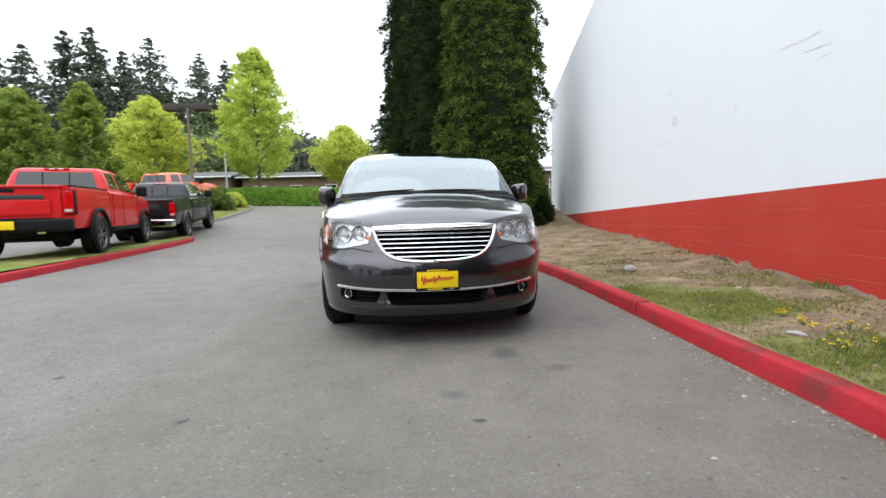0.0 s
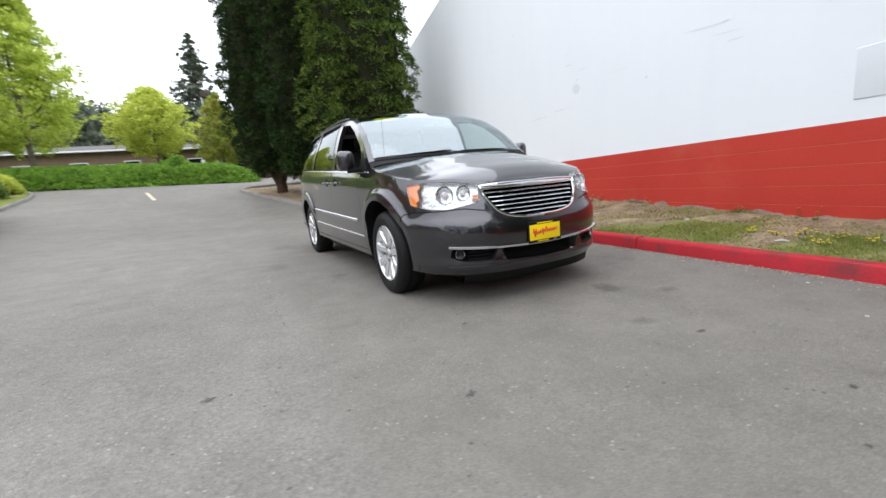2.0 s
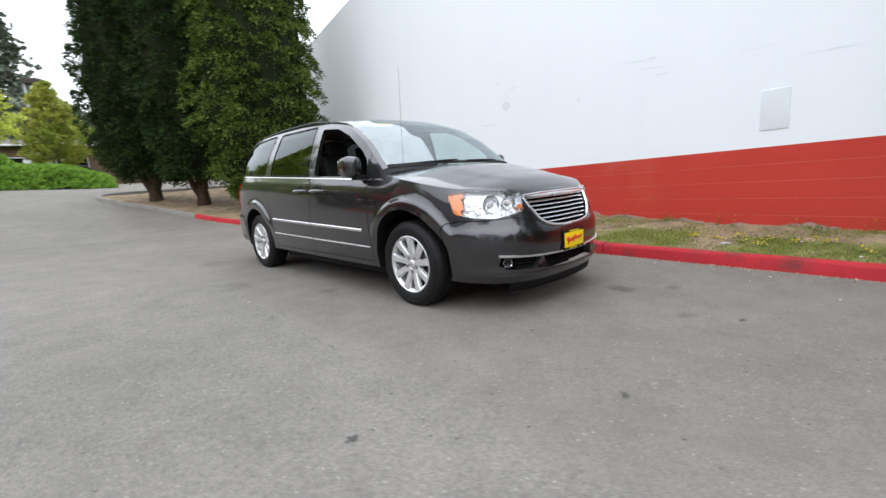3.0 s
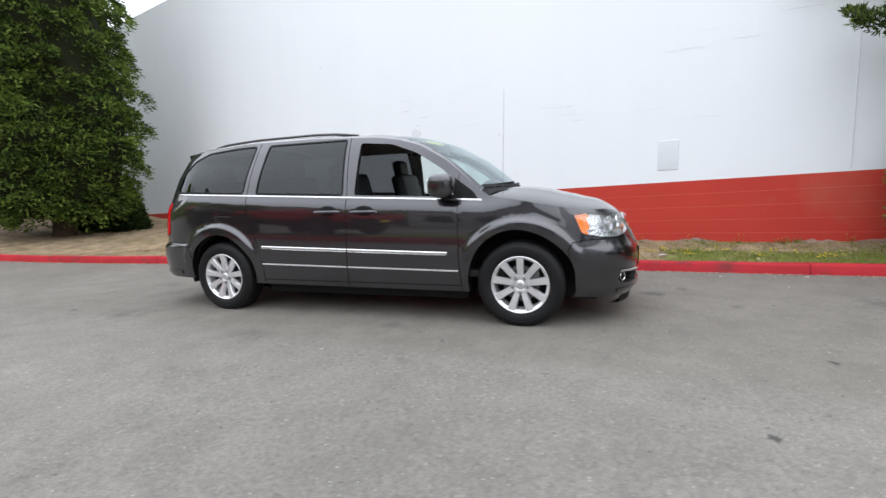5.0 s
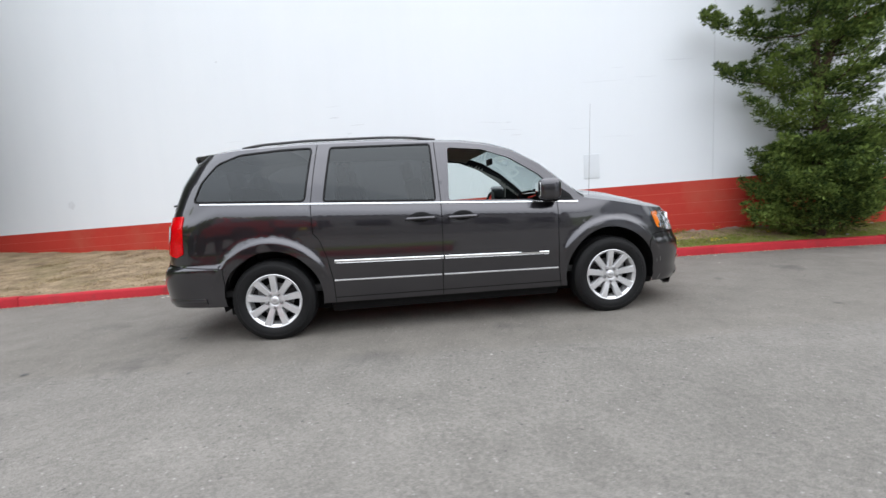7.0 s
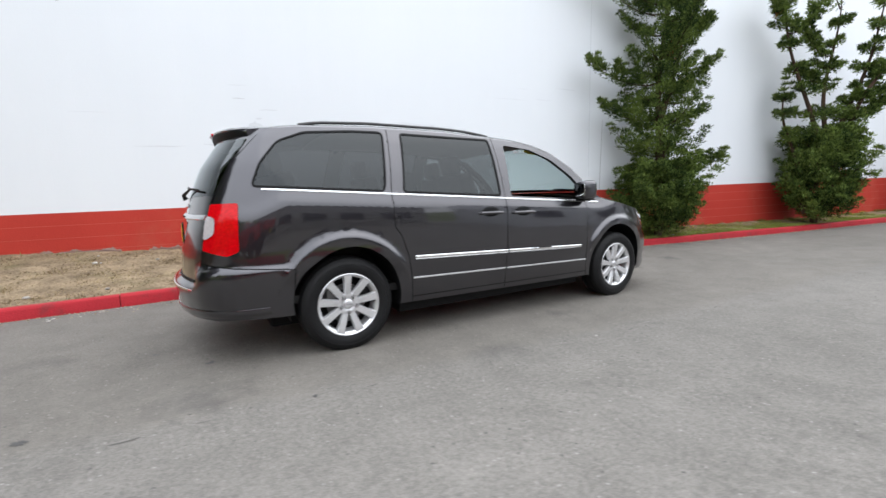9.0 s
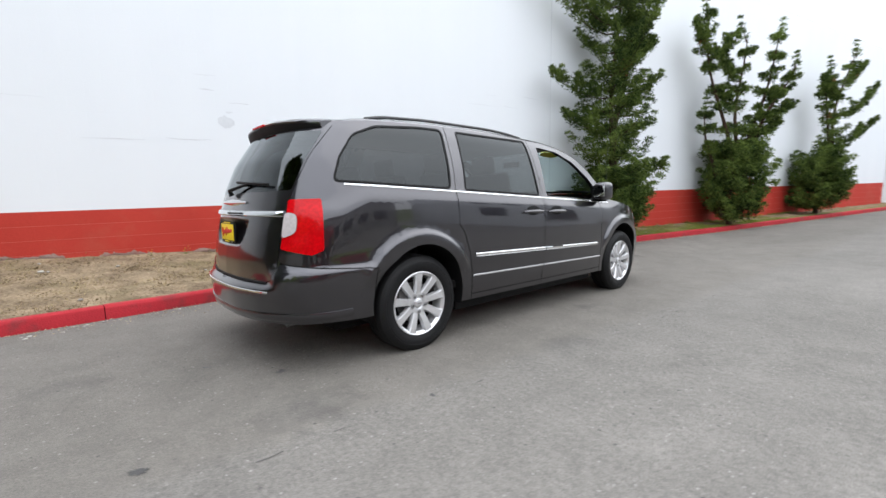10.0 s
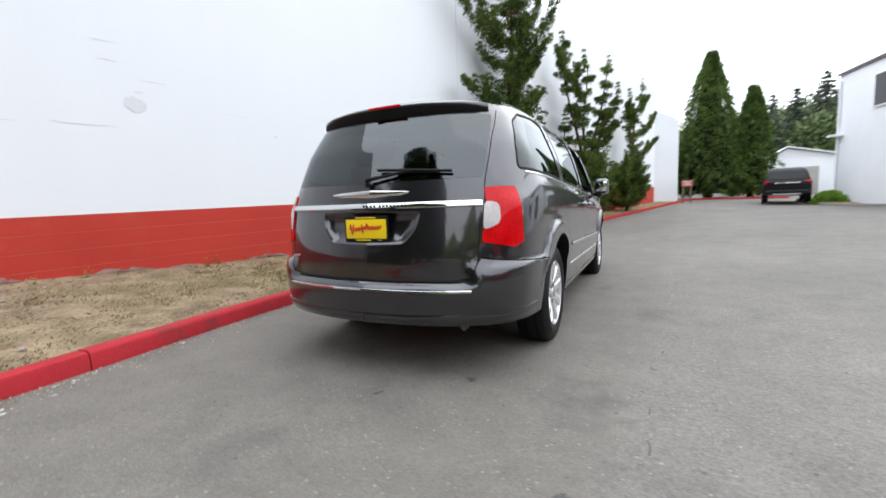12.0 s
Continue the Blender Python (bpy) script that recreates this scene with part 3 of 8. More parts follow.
gx = axis_steps((-14, 6), (-700, 700), 0.5, 1.14)
gy = axis_steps((-26, 34), (-700, 700), 0.5, 1.14)
GX, GY = np.meshgrid(gx, gy, indexing="ij")
gv = np.stack([GX, GY, land(GX, GY)], -1).reshape(-1, 3)
ground = raw("ground", gv, grid_faces(len(gx), len(gy)), M["asphalt"])
ground.data.materials.append(M["field"])
cen = np.array([p.center for p in ground.data.polygons])
far_face = (cen[:, 1] > 36) | (cen[:, 1] < -46) | (cen[:, 0] < -34) | (cen[:, 0] > 30)
ground.data.polygons.foreach_set("material_index", far_face.astype(np.int32))
tagged(ground, "worn grey asphalt lane with stains, rising gently behind", "road", kind="structure")

WALL_B, WALL_A = 0.165, 2.93
WALL_TOP = 7.35
WDIR = Vector((WALL_B, 1, 0)).normalized()
WNRM = Vector((-1, WALL_B, 0)).normalized()


def wall_x(y):
    return WALL_A + WALL_B * y


RED_KEYS = [(-24.0, -2.2), (-16.0, -0.86), (-9.0, 0.3), (-5.0, 0.96), (-2.0, 1.46), (0.0, 1.75), (1.5, 1.80), (4.5, 1.83), (6.0, 1.80), (7.5, 1.70), (9.2, 1.45), (11.0, 1.22), (12.5, 0.96), (14.2, 0.62), (17.0, -0.02)]
RED_LINE = curve_pts([(x, y) for y, x in RED_KEYS], 200)
GREY_LINE = curve_pts([(-0.02, 17.0), (-0.55, 19.0), (-1.25, 21.0), (-1.95, 22.8), (-2.2, 24.0), (-1.7, 24.9), (-0.4, 25.3), (3.0, 25.6), (8.0, 25.8)], 90)


def kerb_profile(h=0.13, w=0.15):
    return [(0.0, -0.06), (0.012, h - 0.03), (0.022, h - 0.009), (0.04, h), (w - 0.02, h), (w, h - 0.012), (w, -0.06)]


def kerb_run(name, line, material, parent, side, seg_len, gap=0.004, h=0.13, seed=1, label="", joints=()):
    """Cast kerb stones end to end along a line of the gutter; side: +1 when the bank lies to the line's right."""
    rnd = random.Random(seed)
    s = np.r_[0, np.cumsum(np.linalg.norm(np.diff(line, axis=0), axis=1))]
    cuts = [0.0] + [float(np.interp(j, line[:, 1], s)) for j in joints]
    while not joints and cuts[-1] < s[-1] - 0.3 * seg_len:
        cuts.append(cuts[-1] + seg_len * rnd.uniform(0.85, 1.15))
    cuts[-1 if not joints else len(cuts):] = [s[-1]]
    for a, b in zip(cuts, cuts[1:]):
        q = np.linspace(a + gap, b - gap, max(3, int((b - a) / 0.35)))
        xs, ys = np.interp(q, s, line[:, 0]), np.interp(q, s, line[:, 1])
        dx, dy = np.gradient(xs), np.gradient(ys)
        n = np.hypot(dx, dy)
        nx, ny = side * dy / n, -side * dx / n
        prof = kerb_profile(h + rnd.uniform(-0.006, 0.006))
        v = []
        for i in range(len(q)):
            z0 = land1(xs[i], ys[i])
            wob = rnd.uniform(-0.004, 0.004)
            for o, z in prof:
                v.append((xs[i] + nx[i] * (o + wob), ys[i] + ny[i] * (o + wob), z0 + z + (rnd.uniform(-0.003, 0.003) if z > 0.1 else 0)))
        k = len(prof)
        f = [g if side > 0 else g[::-1] for g in grid_faces(len(q), k)]
        f += [tuple(range(k)), tuple(range((len(q) - 1) * k, len(q) * k))[::-1]]
        raw(name, v, f, material, parent, label, smooth=True, sharp=40)


kerb_right = empty("kerb_right", Matrix(), "chipped red-painted concrete kerb along the planted strip", "kerb", kind="structure")
kerb_run("kerb_stone", RED_LINE, M["kerb_red"], kerb_right, 1, 2.6, seed=3, joints=(-21.6, -19.1, -16.5, -14.0, -11.5, -9.0, -6.5, -4.0, -1.45, 1.1, 3.78, 6.35, 8.9, 11.4, 14.0))
kerb_run("kerb_stone", GREY_LINE, M["concrete"], kerb_right, 1, 2.0, seed=4, label="bare grey concrete kerb stone")

ALL_LINE = np.vstack([RED_LINE, GREY_LINE[1:70]])


def soil_z(x, y):
    """Height of the planted strip between kerb and wall."""
    zk = land(x, y) + 0.117
    kx = np.interp(y, ALL_LINE[:, 1], ALL_LINE[:, 0])
    f = np.clip((x - kx - 0.15) / np.maximum(wall_x(y) - kx - 0.15, 0.3), 0, 1)
    rise = np.interp(y, [-24, -6, 0, 3, 6, 9, 12, 18, 26], [0.02, 0.05, 0.14, 0.10, 0.17, 0.24, 0.28, 0.26, 0.1])
    return zk + rise * f ** 1.2


ys = np.arange(-24, 24.01, 0.1)
ss = np.linspace(0, 1, 26)
bv = []
for y in ys:
    kx = float(np.interp(y, ALL_LINE[:, 1], ALL_LINE[:, 0])) + 0.11
    wx = wall_x(y) + 0.1
    for s_ in ss:
        x = kx + (wx - kx) * s_
        z = float(soil_z(x, y))
        bump = 0.026 * noise.noise((x * 1.7, y * 1.7, 0)) + 0.020 * noise.noise((x * 5, y * 5, 3)) + 0.010 * noise.noise((x * 13, y * 13, 8))
        bv.append((x, y, z + bump * min(1, s_ * 6)))


def patch(x, y, k, s, lo):
    return float(np.clip((noise.noise((x * k, y * k, s)) + .5 - lo) * 2.2, 0, 1))


def green_share(x, y):
    """How much thin grass grows at a spot of the strip."""
    band = math.exp(-((x - 2.05 - .12 * math.sin(y * 1.3)) / .55) ** 2) if y > -1 else .6
    return patch(x, y, .9, 1, -.22 + .35 * (1 - band)) * (1.0 if y < 4.6 else .15) * (1.0 if x < wall_x(y) - .62 else .35)


planting_bed = raw("planting_bed", bv, [g[::-1] for g in grid_faces(len(ys), len(ss))], M["soil"])
tagged(planting_bed, "strip of dry soil, straw and thin grass at the wall's foot", "soil", kind="structure")
planting_bed.data.materials.append(M["turf"])
for q in planting_bed.data.polygons:
    q.material_index = 1 if green_share(q.center.x, q.center.y) + .25 * noise.noise((q.center.x * 9, q.center.y * 9, 5)) > .44 else 0

LEFT_LINE = curve_pts([(-5.75, 4.6), (-6.08, 6.1), (-6.60, 8.4), (-7.18, 10.9), (-7.72, 13.5), (-7.98, 14.6), (-8.35, 15.1), (-9.0, 15.2)], 90)
kerb_left = empty("kerb_left", Matrix(), "red-painted concrete kerb beside a grass verge", "kerb", kind="structure")
kerb_run("kerb_stone", LEFT_LINE, M["kerb_red"], kerb_left, -1, 3.0, seed=6)
lv = []
for i, (x, y) in enumerate(LEFT_LINE):
    d = LEFT_LINE[min(i + 1, 89)] - LEFT_LINE[max(i - 1, 0)]
    d = d / np.hypot(*d)
    for s_ in np.linspace(0, 1, 8):
        o = 0.12 + s_ * (2.2 if i < 70 else 2.2 * max(0.15, (89 - i) / 19))
        px, py = x - d[1] * o, y + d[0] * o
        lv.append((px, py, land1(px, py) + 0.14 - 0.12 * s_ ** 2 + 0.015 * noise.noise((px * 2, py * 2, 1))))
verge = raw("verge", lv, grid_faces(90, 8), M["grass_ground"])
tagged(verge, "mown grass verge behind the red kerb", "grass", kind="structure")

ISL_LINE = curve_pts([(-12.6, 18.2), (-10.9, 18.9), (-10.2, 20.6), (-10.3, 23.0), (-10.6, 25.6), (-11.4, 27.6), (-13.0, 28.6), (-16.0, 29.2), (-22.0, 29.6)], 90)
kerb_island = empty("kerb_island", Matrix(), "bare grey concrete kerb round a planted island", "kerb", kind="structure")
kerb_run("kerb_stone", ISL_LINE, M["concrete"], kerb_island, -1, 2.5, seed=7)
iv = []
for i, (x, y) in enumerate(ISL_LINE):
    tx, ty = -16.5 - 5 * i / 89, 20.5 + 6.0 * i / 89
    for s_ in np.linspace(0, 1, 10):
        px, py = x + (tx - x) * (0.02 + 0.98 * s_), y + (ty - y) * (0.02 + 0.98 * s_)
        iv.append((px, py, land1(px, py) + 0.13 + 0.35 * min(1, s_ * 1.5) + 0.04 * noise.noise((px, py, 2))))
island = raw("island_bed", iv, grid_faces(90, 10), M["grass_ground"])
tagged(island, "planted island with rough yellowing grass", "grass", kind="structure")


# ---- the long painted block wall ----
Y0, Y1 = -19.8, 24.8


def red_z(y):
    return 1.218 - 0.020 * y


def wall_pt(y, z, out=0.0):
    return (wall_x(y) + WNRM.x * out, y + WNRM.y * out, z)


def wall_slab(name, ys_, z_lo, z_hi, out, thick, material, parent, label="", nz=6):
    """A stretch of wall with both faces, its face set out from the wall's line."""
    v, nzc = [], nz
    for y in ys_:
        lo, hi = z_lo(y), z_hi(y)
        for o in (out, out - thick):
            for k in range(nzc):
                v.append(wall_pt(y, lo + (hi - lo) * k / (nzc - 1), o))
    f, c = [], nzc * 2
    for i in range(len(ys_) - 1):
        a, b = i * c, (i + 1) * c
        for k in range(nzc - 1):
            f.append((a + k, a + k + 1, b + k + 1, b + k))
            f.append((a + nzc + k, b + nzc + k, b + nzc + k + 1, a + nzc + k + 1))
        f.append((a + nzc - 1, a + 2 * nzc - 1, b + 2 * nzc - 1, b + nzc - 1))
        f.append((a, b, b + nzc, a + nzc))
    for a in (0, (len(ys_) - 1) * c):
        for k in range(nzc - 1):
            f.append((a + k, a + nzc + k, a + nzc + k + 1, a + k + 1))
    return raw(name, v, f, material, parent, label, smooth=False)


wall_east = empty("wall_east", Matrix(), "long windowless block wall, white above a red-painted base", "wall", kind="structure")
wy = np.linspace(Y0, Y1, 60)
wall_slab("white_wall", wy, red_z, lambda y: WALL_TOP, 0.0, 0.25, M["wall_white"], wall_east, "white painted block, lightly scuffed")
wall_slab("red_backing", wy, lambda y: -0.3, red_z, -0.0012, 0.25, M["wall_red_joint"], wall_east, "red painted joints")
rf_v = [wall_pt(Y0, WALL_TOP - .12, -.26), wall_pt(Y1, WALL_TOP - .12, -.26), wall_pt(Y1, WALL_TOP - .12, -16), wall_pt(Y0, WALL_TOP - .12, -16)]
rf_v += [(a, b, c - .25) for a, b, c in rf_v]
raw("flat_roof", rf_v, [(0, 1, 2, 3)[::-1], (4, 5, 6, 7), (0, 4, 5, 1), (1, 5, 6, 2), (2, 6, 7, 3), (3, 7, 4, 0)], M["roof_shingle"], wall_east, "flat grey roof behind the parapet", smooth=False)
wall_slab("coping", np.linspace(Y0 - 0.02, Y1 + 0.02, 12), lambda y: WALL_TOP + 0.002, lambda y: WALL_TOP + 0.05, 0.0, 0.3, M["wall_white"], wall_east, "white painted parapet edge", nz=2)


# ---- the minivan ----
from mathutils.geometry import delaunay_2d_cdt

AXLE = 1.539
ARCH_F, ARCH_R = (0.440, 0.020), (0.428, 0.016)  # radius of each wheel opening, rise of its centre
WHEEL_Z, WHEEL_R = 0.354, 0.361
PLAN = curve_pts([(2.49, 0), (2.483, 0.2), (2.45, 0.45), (2.38, 0.63), (2.28, 0.765), (2.125, 0.87), (1.91, 0.937), (1.6, 0.972), (1.0, 0.985), (0.3, 0.987), (-0.4, 0.987), (-1.1, 0.985), (-1.7, 0.978), (-2.15, 0.95), (-2.365, 0.895), (-2.505, 0.78), (-2.60, 0.58), (-2.66, 0.3), (-2.675, 0)], 500)
PU = np.r_[0, np.cumsum(np.linalg.norm(np.diff(PLAN, axis=0), axis=1))]
PX, PY = np.minimum.accumulate(PLAN[:, 0]), PLAN[:, 1]
UMAX = PU[-1]
UMID = float(np.interp(0.0, -PX, PU))


def soft_table(rows, sigma):
    z = np.linspace(0.0, 2.0, 801)
    v = np.interp(z, *zip(*rows))
    k = np.arange(-60, 61) * 0.0025
    g = np.exp(-0.5 * (k / sigma) ** 2)
    pad = np.r_[np.full(60, v[0]), v, np.full(60, v[-1])]
    return z, np.convolve(pad, g / g.sum(), "valid")


T_F = soft_table([(0.15, 2.36), (0.22, 2.43), (0.285, 2.485), (0.32, 2.495), (0.36, 2.475), (0.44, 2.485), (0.52, 2.492), (0.62, 2.478), (0.75, 2.435), (0.88, 2.37), (0.95, 2.31), (1.1, 2.2)], 0.012)
T_R = soft_table([(0.2, -2.535), (0.28, -2.588), (0.37, -2.640), (0.46, -2.652), (0.555, -2.668), (0.575, -2.645), (0.59, -2.606), (0.66, -2.609), (0.74, -2.604), (0.82, -2.592), (0.92, -2.574), (1.03, -2.550), (1.14, -2.522), (1.2, -2.505), (1.4, -2.425), (1.6, -2.292), (1.75, -2.16)], 0.010)
T_C = soft_table([(0.2, -2.535), (0.28, -2.588), (0.37, -2.628), (0.46, -2.650), (0.555, -2.660), (0.64, -2.652), (0.675, -2.632), (0.71, -2.602), (0.80, -2.592), (0.92, -2.574), (1.03, -2.554), (1.14, -2.528), (1.2, -2.505), (1.4, -2.425), (1.6, -2.292), (1.75, -2.16)], 0.010)
T_W = soft_table([(0.15, 0.905), (0.27, 0.925), (0.33, 0.932), (0.45, 0.946), (0.62, 0.962), (0.80, 0.961), (0.95, 0.957), (1.05, 0.950), (1.10, 0.926), (1.13, 0.915), (1.2, 0.898), (1.3, 0.871), (1.4, 0.841), (1.5, 0.806), (1.6, 0.762), (1.7, 0.700), (1.8, 0.63)], 0.012)


def smooth01(a, b, v):
    t = np.clip((v - a) / (b - a), 0, 1)
    return t * t * (3 - 2 * t)


def body(u, z, inset=0.0):
    """The van's skin, right half: u runs round the plan from the nose to the tail, z is the height."""
    u, z = np.asarray(u, float), np.asarray(z, float)
    bx, by = np.interp(u, PU, PX), np.interp(u, PU, PY)
    xf = np.interp(z, *T_F)
    corner = smooth01(0.60, 0.74, by)
    xr = np.interp(z, *T_R) * (1 - corner) + np.interp(z, *T_C) * corner
    x = np.where(bx > 0.9, 0.9 + (bx - 0.9) * (xf - 0.9) / 1.59, np.where(bx < -1.2, -1.2 + (bx + 1.2) * (xr + 1.2) / (-1.475), bx))
    # the shoulder under the windows climbs towards the tail with the belt line
    climb = 0.050 * x * smooth01(1.6, 1.2, x) * smooth01(-2.2, -1.9, x) * smooth01(0.80, 1.0, z) * smooth01(1.55, 1.3, z)
    w = np.interp(z + climb, *T_W)
    y = by * w / 0.987
    for wx, up in ((AXLE, ARCH_F[1]), (-AXLE, ARCH_R[1])):
        r = np.hypot(x - wx, z - WHEEL_Z - up)
        y = y + 0.030 * (1 - smooth01(0.500, 0.545, r)) * smooth01(0.4, 0.7, by) * smooth01(0.52, 0.72, z)
    # bumper shoulders
    y = y * (1 + 0.021 * smooth01(0.712, 0.668, z) * smooth01(-1.86, -2.02, x) * smooth01(0.62, 0.74, by))
    fb = smooth01(0.69, 0.60, z) * smooth01(1.86, 2.0, x)
    x, y = x + 0.014 * fb * smooth01(1.9, 2.2, x), y * (1 + 0.014 * fb)
    if np.any(inset):
        uc = np.clip(u, 0.012, UMAX - 0.012)
        fx = np.interp(uc + 0.012, PU, PX) - np.interp(uc - 0.012, PU, PX)
        fy = np.interp(uc + 0.012, PU, PY) - np.interp(uc - 0.012, PU, PY)
        n = np.hypot(fx, fy) + 1e-9
        x, y = x + inset * fy / n, y - inset * fx / n
    return np.stack([x, -y, z], -1)


def ux(x, z):
    xf, xr = float(np.interp(z, *T_F)), float(np.interp(z, *T_R))
    bx = 0.9 + (x - 0.9) * 1.59 / (xf - 0.9) if x > 0.9 else (-1.2 + (x + 1.2) * -1.475 / (xr + 1.2) if x < -1.2 else x)
    return float(np.interp(-bx, -PX, PU))


def uf(y, z):
    w = float(np.interp(z, *T_W))
    half = PU < UMID
    return float(np.interp(y * 0.987 / w, PY[half], PU[half]))


def ur(y, z):
    w = float(np.interp(z, *T_W))
    half = PU > UMID
    return float(np.interp(y * 0.987 / w, PY[half][::-1], PU[half][::-1]))


def belt(x):
    return 1.122 - 0.050 * x


def side(*pts):
    return [(ux(x, z), z) for x, z in pts]


TOP = [(uf(0, .893), .893), (uf(.3, .900), .900), (uf(.47, .921), .921), (uf(.62, .945), .945), (ux(2.02, .955), .955), (ux(1.9, .975), .975), (ux(1.6, 1.035), 1.035), (ux(1.3, 1.09), 1.09), (ux(1.23, 1.14), 1.14), (ux(1.05, 1.295), 1.295), (ux(.91, 1.41), 1.41), (ux(.66, 1.555), 1.555), (ux(.45, 1.62), 1.62), (ux(.2, 1.66), 1.66), (ux(-.5, 1.702), 1.702), (ux(-1.2, 1.706), 1.706), (ux(-1.8, 1.683), 1.683), (ux(-2.02, 1.658), 1.658), (ur(.66, 1.66), 1.66), (ur(.5, 1.682), 1.682), (ur(.25, 1.696), 1.696), (UMAX, 1.700)]
BOT = [(0, .225), (uf(.6, .235), .235), (ux(2.1, .25), .25), (ux(1.9, .26), .26), (ux(1.1, .285), .285), (ux(-1.1, .30), .30), (ux(-1.95, .335), .335), (ux(-2.3, .345), .345), (UMAX, .335)]


def ztop(u):
    return np.interp(u, *zip(*TOP))


def zbot(u):
    return np.interp(u, *zip(*BOT))


def arch(cx, r):
    c = ux(cx + (.018 if cx < 0 else 0), 0.6)
    return [(c + r * math.cos(a), WHEEL_Z + (ARCH_F if cx > 0 else ARCH_R)[1] + r * math.sin(a)) for a in np.linspace(0, 2 * math.pi, 56, endpoint=False)]


def rounded(pts, r=0.03, n=4):
    """Corners of an outline cut round."""
    out, k = [], len(pts)
    for i in range(k):
        p0, p1, p2 = (np.array(pts[j % k]) for j in (i - 1, i, i + 1))
        a, b = p0 - p1, p2 - p1
        da, db = min(r, np.linalg.norm(a) / 2.2), min(r, np.linalg.norm(b) / 2.2)
        s, e = p1 + a / np.linalg.norm(a) * da, p1 + b / np.linalg.norm(b) * db
        for t in np.linspace(0, 1, n):
            out.append(tuple((1 - t) ** 2 * s + 2 * t * (1 - t) * p1 + t * t * e))
    return out


WIN_Q = rounded(side((-2.15, belt(-2.1) + .02), (-2.075, 1.42), (-1.955, 1.565), (-1.76, 1.642), (-1.39, 1.670), (-1.135, 1.674), (-1.205, belt(-1.2) + .02)), .04)
WIN_S = rounded(side((-.975, 1.670), (-1.045, belt(-1.03) + .02), (-.072, belt(-.09) + .02), (-.085, 1.660)), .025)
WIN_F = rounded(side((.075, 1.618), (.05, belt(.05) + .02), (.985, belt(.98) + .02), (.985, 1.235), (.88, 1.335), (.64, 1.49), (.39, 1.585)), .03)
SAIL = side((1.0, belt(1.0) + .012), (1.20, belt(1.2) + .012), (1.165, 1.130), (1.0, 1.255))
HEADL = [(ux(1.955, .915), .915), (ux(2.02, .77), .77), (uf(.80, .735), .735), (uf(.70, .725), .725), (uf(.60, .745), .745), (uf(.49, .765), .765), (uf(.455, .90), .90), (uf(.60, .922), .922), (ux(2.10, .93), .93)]
HEADL = rounded(HEADL, .025)
GRILLE = [(-.02, .626)] + [(uf(y, z), z) for y, z in curve_pts([(0.0, .626), (.15, .631), (.28, .650), (.365, .693), (.415, .765), (.440, .82), (.455, .872)], 26)] + [(uf(.25, .882), .882), (0, .885), (-.02, .885)]
FOG = rounded([(uf(.71, .375), .375), (uf(.70, .445), .445), (uf(.395, .425), .425), (uf(.435, .335), .335), (uf(.64, .340), .340)], .02)
INTAKE = rounded([(-.02, .418), (uf(.375, .425), .425), (uf(.335, .322), .322), (-.02, .312)], .012)
TAILL = rounded([(ux(-2.235, 1.135), 1.135), (ux(-2.262, .812), .812), (ux(-2.33, .782), .782), (ur(.705, .822), .822), (ur(.700, 1.13), 1.13)], .016)
TAIL_W = rounded([(ur(.780, 1.040), 1.040), (ur(.790, .925), .925), (ur(.708, .885), .885), (ur(.706, 1.055), 1.055)], .035)
RGLASS = rounded([(ur(.690, 1.19), 1.19), (ur(.660, 1.585), 1.585), (UMAX + .05, 1.60), (UMAX + .05, 1.18)], .02)
RECESS = rounded([(ur(.36, 1.005), 1.005), (ur(.335, .90), .90), (ur(.26, .815), .815), (UMAX + .05, .805), (UMAX + .05, 1.01)], .03)
SEAM_TG = [(ur(.672, 1.62), 1.62), (ur(.695, 1.45), 1.45), (ur(.700, 1.2), 1.2), (ur(.694, .9), .9), (ur(.685, .70), .70), (ur(.65, .62), .62), (ur(.56, .597), .597), (UMAX, .592)]
SEAM_D1 = side((-.045, 1.70), (-.025, 1.15), (-.03, .8), (-.045, .5), (-.05, .30))
SEAM_D2 = side((1.035, 1.30), (1.035, 1.07), (1.03, .8), (1.03, .5), (1.05, .28))
SEAM_S = side((-1.09, 1.70), (-1.155, 1.18), (-1.15, .92)) + side((-1.10, .86), (-1.045, .7), (-1.01, .5), (-1.005, .30))
SEAM_BF = [(ux(1.955, .70), .70), (ux(2.05, .715), .715), (uf(.78, .715), .715), (uf(.6, .725), .725), (uf(.46, .70), .70)]
SEAM_BF0 = side((1.935, .20), (1.935, .50), (1.92, .64), (1.955, .70))
SEAM_BR = side((-1.93, .30), (-1.93, .55), (-1.905, .67)) + [(ux(-2.29, .70), .70), (ur(.76, .72), .72), (ur(.705, .73), .73)]
SEAM_SILL = side((1.05, .335), (-1.0, .345))


def dens(poly, step, closed):
    out, k = [], len(poly)
    for i in range(k if closed else k - 1):
        a, b = np.array(poly[i]), np.array(poly[(i + 1) % k])
        m = max(1, int(np.linalg.norm(b - a) / step))
        out += [tuple(a + (b - a) * j / m) for j in range(m)]
    if not closed:
        out.append(tuple(poly[-1]))
    return out


def strip_poly(line, w):
    p = np.array(line)
    d = np.gradient(p, axis=0)
    n = np.stack([-d[:, 1], d[:, 0]], 1) / (np.hypot(d[:, 0], d[:, 1])[:, None] + 1e-9)
    return [tuple(q) for q in p + n * w / 2] + [tuple(q) for q in (p - n * w / 2)[::-1]]


